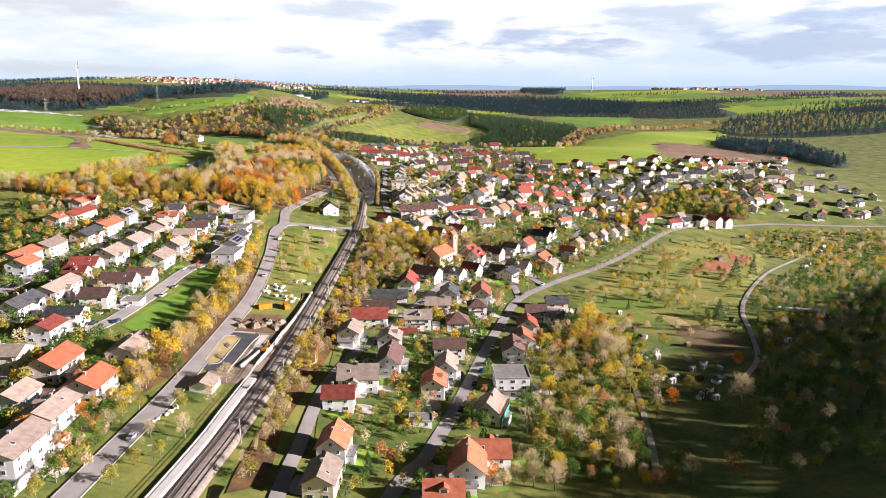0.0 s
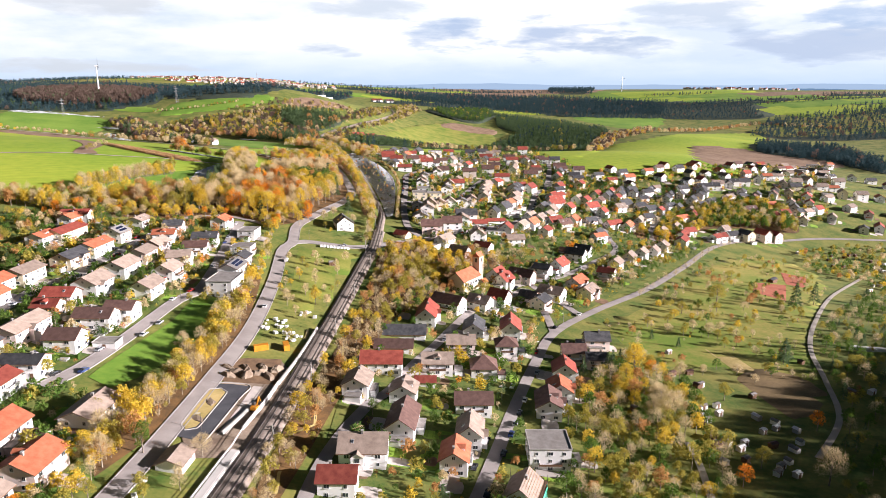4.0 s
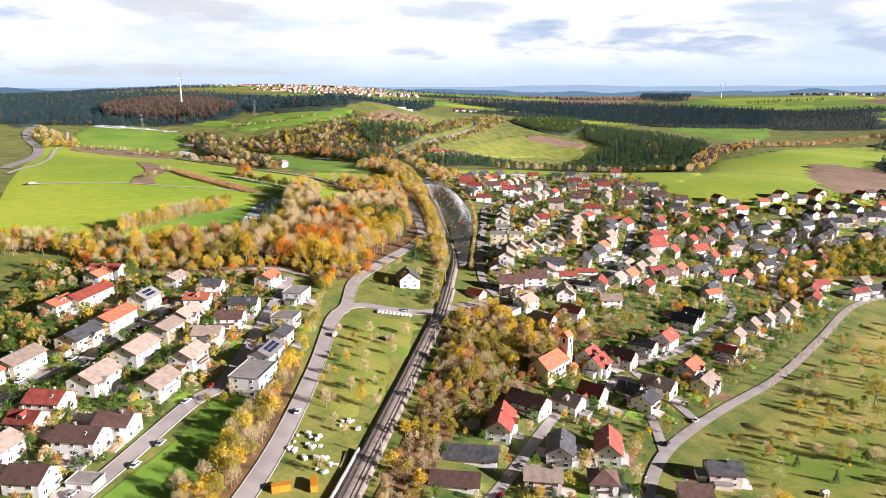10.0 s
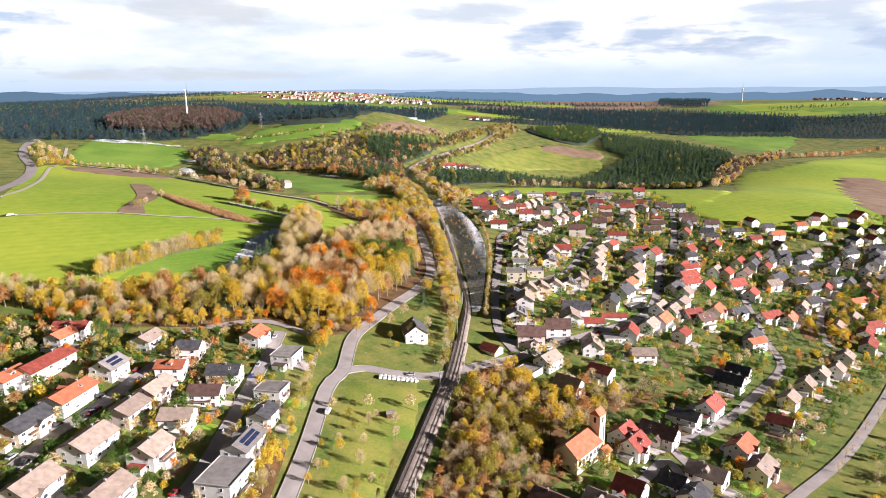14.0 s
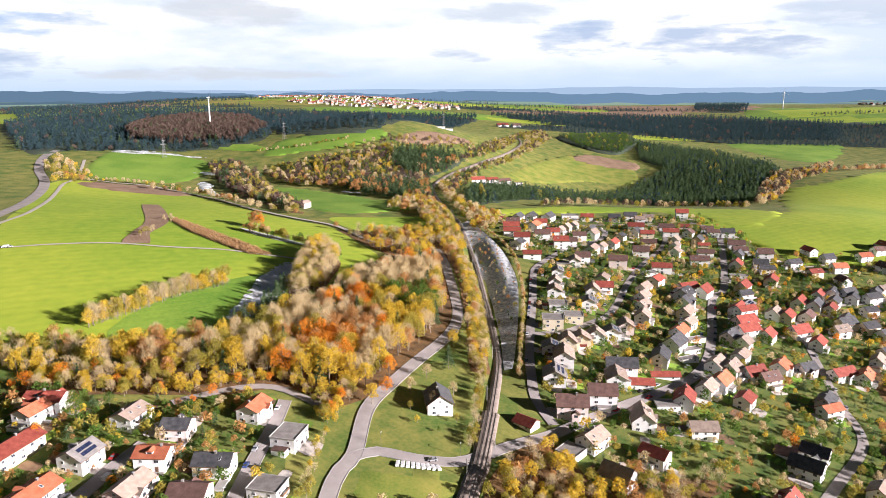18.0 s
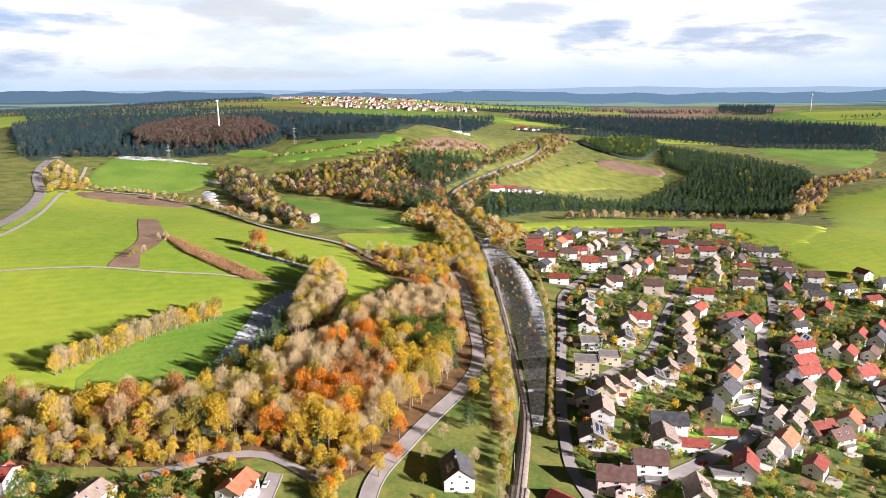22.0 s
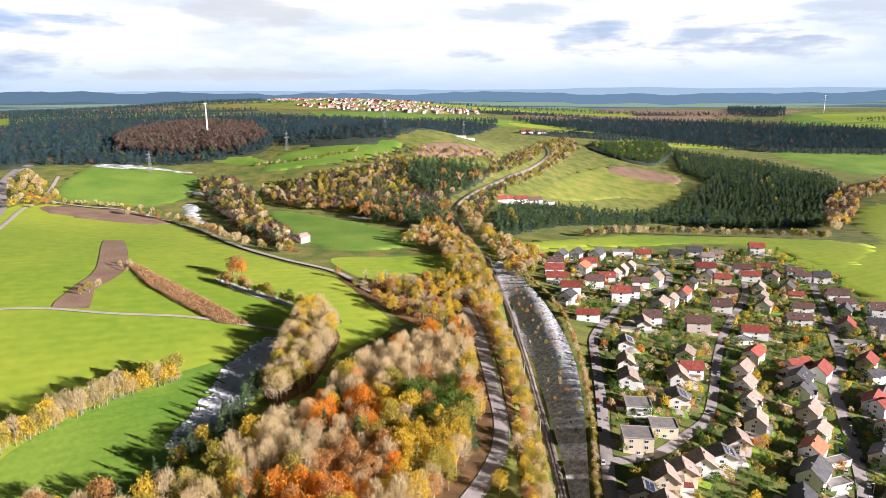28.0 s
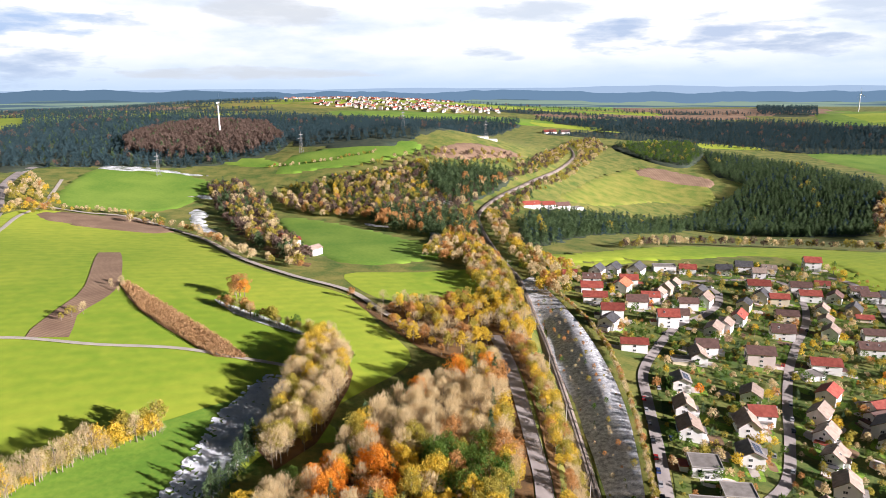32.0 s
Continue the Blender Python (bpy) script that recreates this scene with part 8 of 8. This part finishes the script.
hut(3, 454.5, 10, 4, 3, 2.2, "wood", "S", "small weathered wooden hut in the meadow", "meadow huts")
hut_rng = random.Random(3)
HUT_SPOTS = [(174, 357), (237, 340), (168, 317), (172, 332), (128, 295), (155, 288), (159, 296), (163, 290), (155, 285), (166, 297), (151, 279), (149, 271), (152, 266), (155, 261), (159, 265), (147, 264), (177, 285), (182, 280), (172, 273), (179, 275), (162, 247), (164, 241), (158, 243), (167, 250), (186, 272), (175, 258),
             (169, 262), (181, 263), (152, 253), (143, 252), (236, 303), (244, 301), (188, 305), (170, 318), (163, 331)]
for k in range(22):
    HUT_SPOTS.append((480 + hut_rng.uniform(-45, 45), 600 + hut_rng.uniform(-28, 28)))
for k in range(9):
    HUT_SPOTS.append((430 + hut_rng.uniform(-40, 40), 500 + hut_rng.uniform(-30, 30)))
for x, y in HUT_SPOTS:
    wall, roof = hut_rng.choice((("wood", "S"), ("frame", "frame"), ("frame", "S"), ("wood", "B"), ("concrete", "frame")))
    words = {"wood": "small brown wooden", "frame": "small white", "concrete": "small grey"}[wall]
    hut(x, y, hut_rng.choice((20, 110, 25, 115)) + hut_rng.uniform(-8, 8), hut_rng.choice((2.6, 3.2, 3.8)), 2.2, 1.8, wall, roof, words + " garden hut among the allotments")
hut(338, 512, 35, 9, 4, 2.6, "wood", "G", "dark clubhouse hut between the clay courts", "court buildings")


def greenhouse(x, y, turn, L):
    root = tagged(new("greenhouse"), "long pale greenhouse with a rounded roof in the gardens", "greenhouse", "greenhouses", "thing")
    root.matrix_world = pose(x, y, height(x, y), 0, 0, turn)
    arc = [(-1.5, -0.5), (1.5, -0.5), (1.5, 1.2), (1.1, 1.9), (0.4, 2.25), (-0.4, 2.25), (-1.1, 1.9), (-1.5, 1.2)]
    part("cover", mesh_of("cover", *extrude(arc, L / 2), ["frame"]), root)
    part("door", DOOR, root, pose(0, L / 2, 0))


for x, y, turn, L in ((285, 356, 62, 12), (295, 352, 62, 14), (306, 354, 60, 10), (300, 340, 150, 8)):
    greenhouse(x, y, turn, L)

# ---- farms, turbine, pylons and the far villages ----
FAR_FARM = ((43, 1275, 20, "R", 22, 12, 2), (62, 1296, 20, "R", 26, 13, 2), (84, 1316, 25, "B", 24, 12, 2), (106, 1342, 30, "F", 20, 12, 1))
place_houses("farm in the valley", FAR_FARM)
place_houses("farm by the lane", ((-187, 990, 120, "O", 20, 12, 2), (-174, 980, 30, "R", 12, 9, 2), (-147, 947, 60, "T", 11, 9, 2), (-159, 953, 60, "B", 11, 9, 1)))
place_houses("farm on the hill", ((-27, 1571, 10, "F", 24, 12, 1), (-8, 1578, 10, "F", 16, 10, 1), (122, 2049, 20, "R", 30, 14, 2), (160, 2070, 20, "B", 22, 12, 2)))


def turbine(x, y, hub, blade, turn, label):
    z = height(x, y)
    root = tagged(new("wind_turbine"), label, "wind turbine", "wind turbines", "thing")
    root.matrix_world = pose(x, y, z, 0, 0, turn)
    tv, tf = tube([(0, 0, -2), (0, 0, hub * 0.5), (0, 0, hub)], [hub * 0.03, hub * 0.022, hub * 0.014], 12)
    part("tower", mesh_of("tower", tv, tf, ["frame"], smooth=True), root)
    part("nacelle", mesh_of("nacelle", *extrude([(-2.4, hub - 1), (2.4, hub - 1.2), (2.6, hub + 1), (-2.2, hub + 1.4)], 1.3), ["frame"]), root)
    for k in range(3):
        bv = [(-3.0, 0.9, 0), (-3.0, -0.9, 0), (-3.1, -1.2, blade * 0.25), (-3.1, -0.1, blade), (-3.1, 0.25, blade), (-3.1, 0.5, blade * 0.25), (-2.6, 0, blade * 0.2), (-2.5, 0, 0)]
        part("blade", mesh_of("blade", bv, [(0, 1, 2, 5), (5, 2, 3, 4), (0, 5, 6, 7), (1, 7, 6, 2), (5, 4, 3, 6), (2, 6, 3)], ["frame"]), root, pose(0, 0, hub, 8 + 120 * k))


turbine(-463, 1545, 62, 16, 205, "white wind turbine above the dark forest")
turbine(1142, 2722, 56, 20, 200, "white wind turbine on the far plateau")


def pylon(x, y, turn, hgt):
    root = tagged(new("power_pylon"), "slim steel lattice pylon with two cross arms", "pylon", "power pylons", "thing")
    root.matrix_world = pose(x, y, height(x, y), 0, 0, turn)
    for a in (-1, 1):
        for b in (-1, 1):
            tv, tf = tube([(a * 2.4, b * 2.4, -1), (a * 0.9, b * 0.9, hgt * 0.6), (a * 0.25, b * 0.25, hgt)], [0.2, 0.16, 0.1], 4)
            part("leg", mesh_of("leg", tv, tf, ["galvanised"]), root)
    for zz, w in ((0.68, 6), (0.85, 4.5)):
        part("cross_arm", mesh_of("cross_arm", *extrude([(-w, hgt * zz), (w, hgt * zz), (0.5, hgt * zz + 1.0), (-0.5, hgt * zz + 1.0)], 0.3), ["galvanised"]), root)
    for k in range(5):
        t = k / 5
        w = 2.4 - 1.5 * t / 0.6 * 0.6
        bars = join(box(-w, -w, 0, w, -w + 0.14, 0.14), box(-w, w - 0.14, 0, w, w, 0.14), box(-w, -w, 0, -w + 0.14, w, 0.14), box(w - 0.14, -w, 0, w, w, 0.14))
        part("brace", mesh_of("brace", *bars, ["galvanised"]), root, pose(0, 0, hgt * t * 0.6 + 2))


PYLONS = [(-720, 1200), (-435, 1268), (-283, 1398), (-150, 1520), (-20, 1650)]
for x, y in PYLONS:
    pylon(x, y, 50, 30)
for (ax, ay), (bx, by) in zip(PYLONS, PYLONS[1:]):
    za, zb = height(ax, ay) + 20.6, height(bx, by) + 20.6
    for o in (-5.5, 0, 5.5):
        path = [(ax + (bx - ax) * t - 0.6 * o, ay + (by - ay) * t + 0.7 * o, za + (zb - za) * t - 24 * t * (1 - t)) for t in np.linspace(0, 1, 14)]
        v = [(x, y, z + w) for x, y, z in path for w in (-0.025, 0.025)]
        f = [(2 * k, 2 * k + 2, 2 * k + 3, 2 * k + 1) for k in range(13)]
        tagged(new("power_line", mesh_of("power_line", v, f, ["rubber"])), "thin power line hanging between the pylons", "power line", "power lines", "thing")


def far_village(name, cx, cy, rx, ry, n, seed, label):
    """Small distant houses, one mesh: gabled blocks on the slope."""
    r = np.random.default_rng(seed)
    V, F, I = [], [], []
    for k in range(n):
        q, d = r.uniform(0, 2 * math.pi), math.sqrt(r.uniform(0, 1))
        x, y = cx + rx * d * math.cos(q), cy + ry * d * math.sin(q)
        L, W, e, rise = r.uniform(7, 13), r.uniform(7, 10), r.uniform(3, 6), r.uniform(2.5, 4.5)
        a = r.uniform(0, math.pi)
        z = height(x, y)
        pts = [(-L / 2, -W / 2, -2), (L / 2, -W / 2, -2), (L / 2, W / 2, -2), (-L / 2, W / 2, -2), (-L / 2, -W / 2, e), (L / 2, -W / 2, e), (L / 2, W / 2, e), (-L / 2, W / 2, e), (-L / 2, 0, e + rise), (L / 2, 0, e + rise)]
        b = len(V)
        V += [(x + px * math.cos(a) - py * math.sin(a), y + px * math.sin(a) + py * math.cos(a), z + pz) for px, py, pz in pts]
        F += [tuple(b + i for i in f) for f in ((0, 1, 5, 4), (1, 2, 6, 9, 5), (2, 3, 7, 6), (3, 0, 4, 8, 7), (4, 5, 9, 8), (6, 7, 8, 9))]
        roof = int(r.choice((1, 2, 3, 4)))
        I += [0, 0, 0, 0, roof, roof]
    # white walls take concrete grey: distance haze put into their colour
    tagged(new(name, mesh_of(name, V, F, ["concrete", "R", "T", "B", "O"], I)), label, "village", kind="stuff")


far_village("hill_village", -450, 2830, 300, 150, 280, 51, "distant village of white houses on the hill")
far_village("hill_village", -270, 2480, 280, 140, 230, 54, "distant village of white houses on the hill")
far_village("east_village", 1750, 2850, 300, 100, 90, 52, "distant village on the far plateau")
far_village("west_village", -1800, 2450, 220, 90, 50, 53, "distant houses beyond the forest")
place_houses("works on the hill", ((-640, 2900, 0, "F", 70, 24, 2), (-560, 2930, 5, "F", 44, 20, 2), (-720, 2880, 0, "F", 38, 18, 1)))
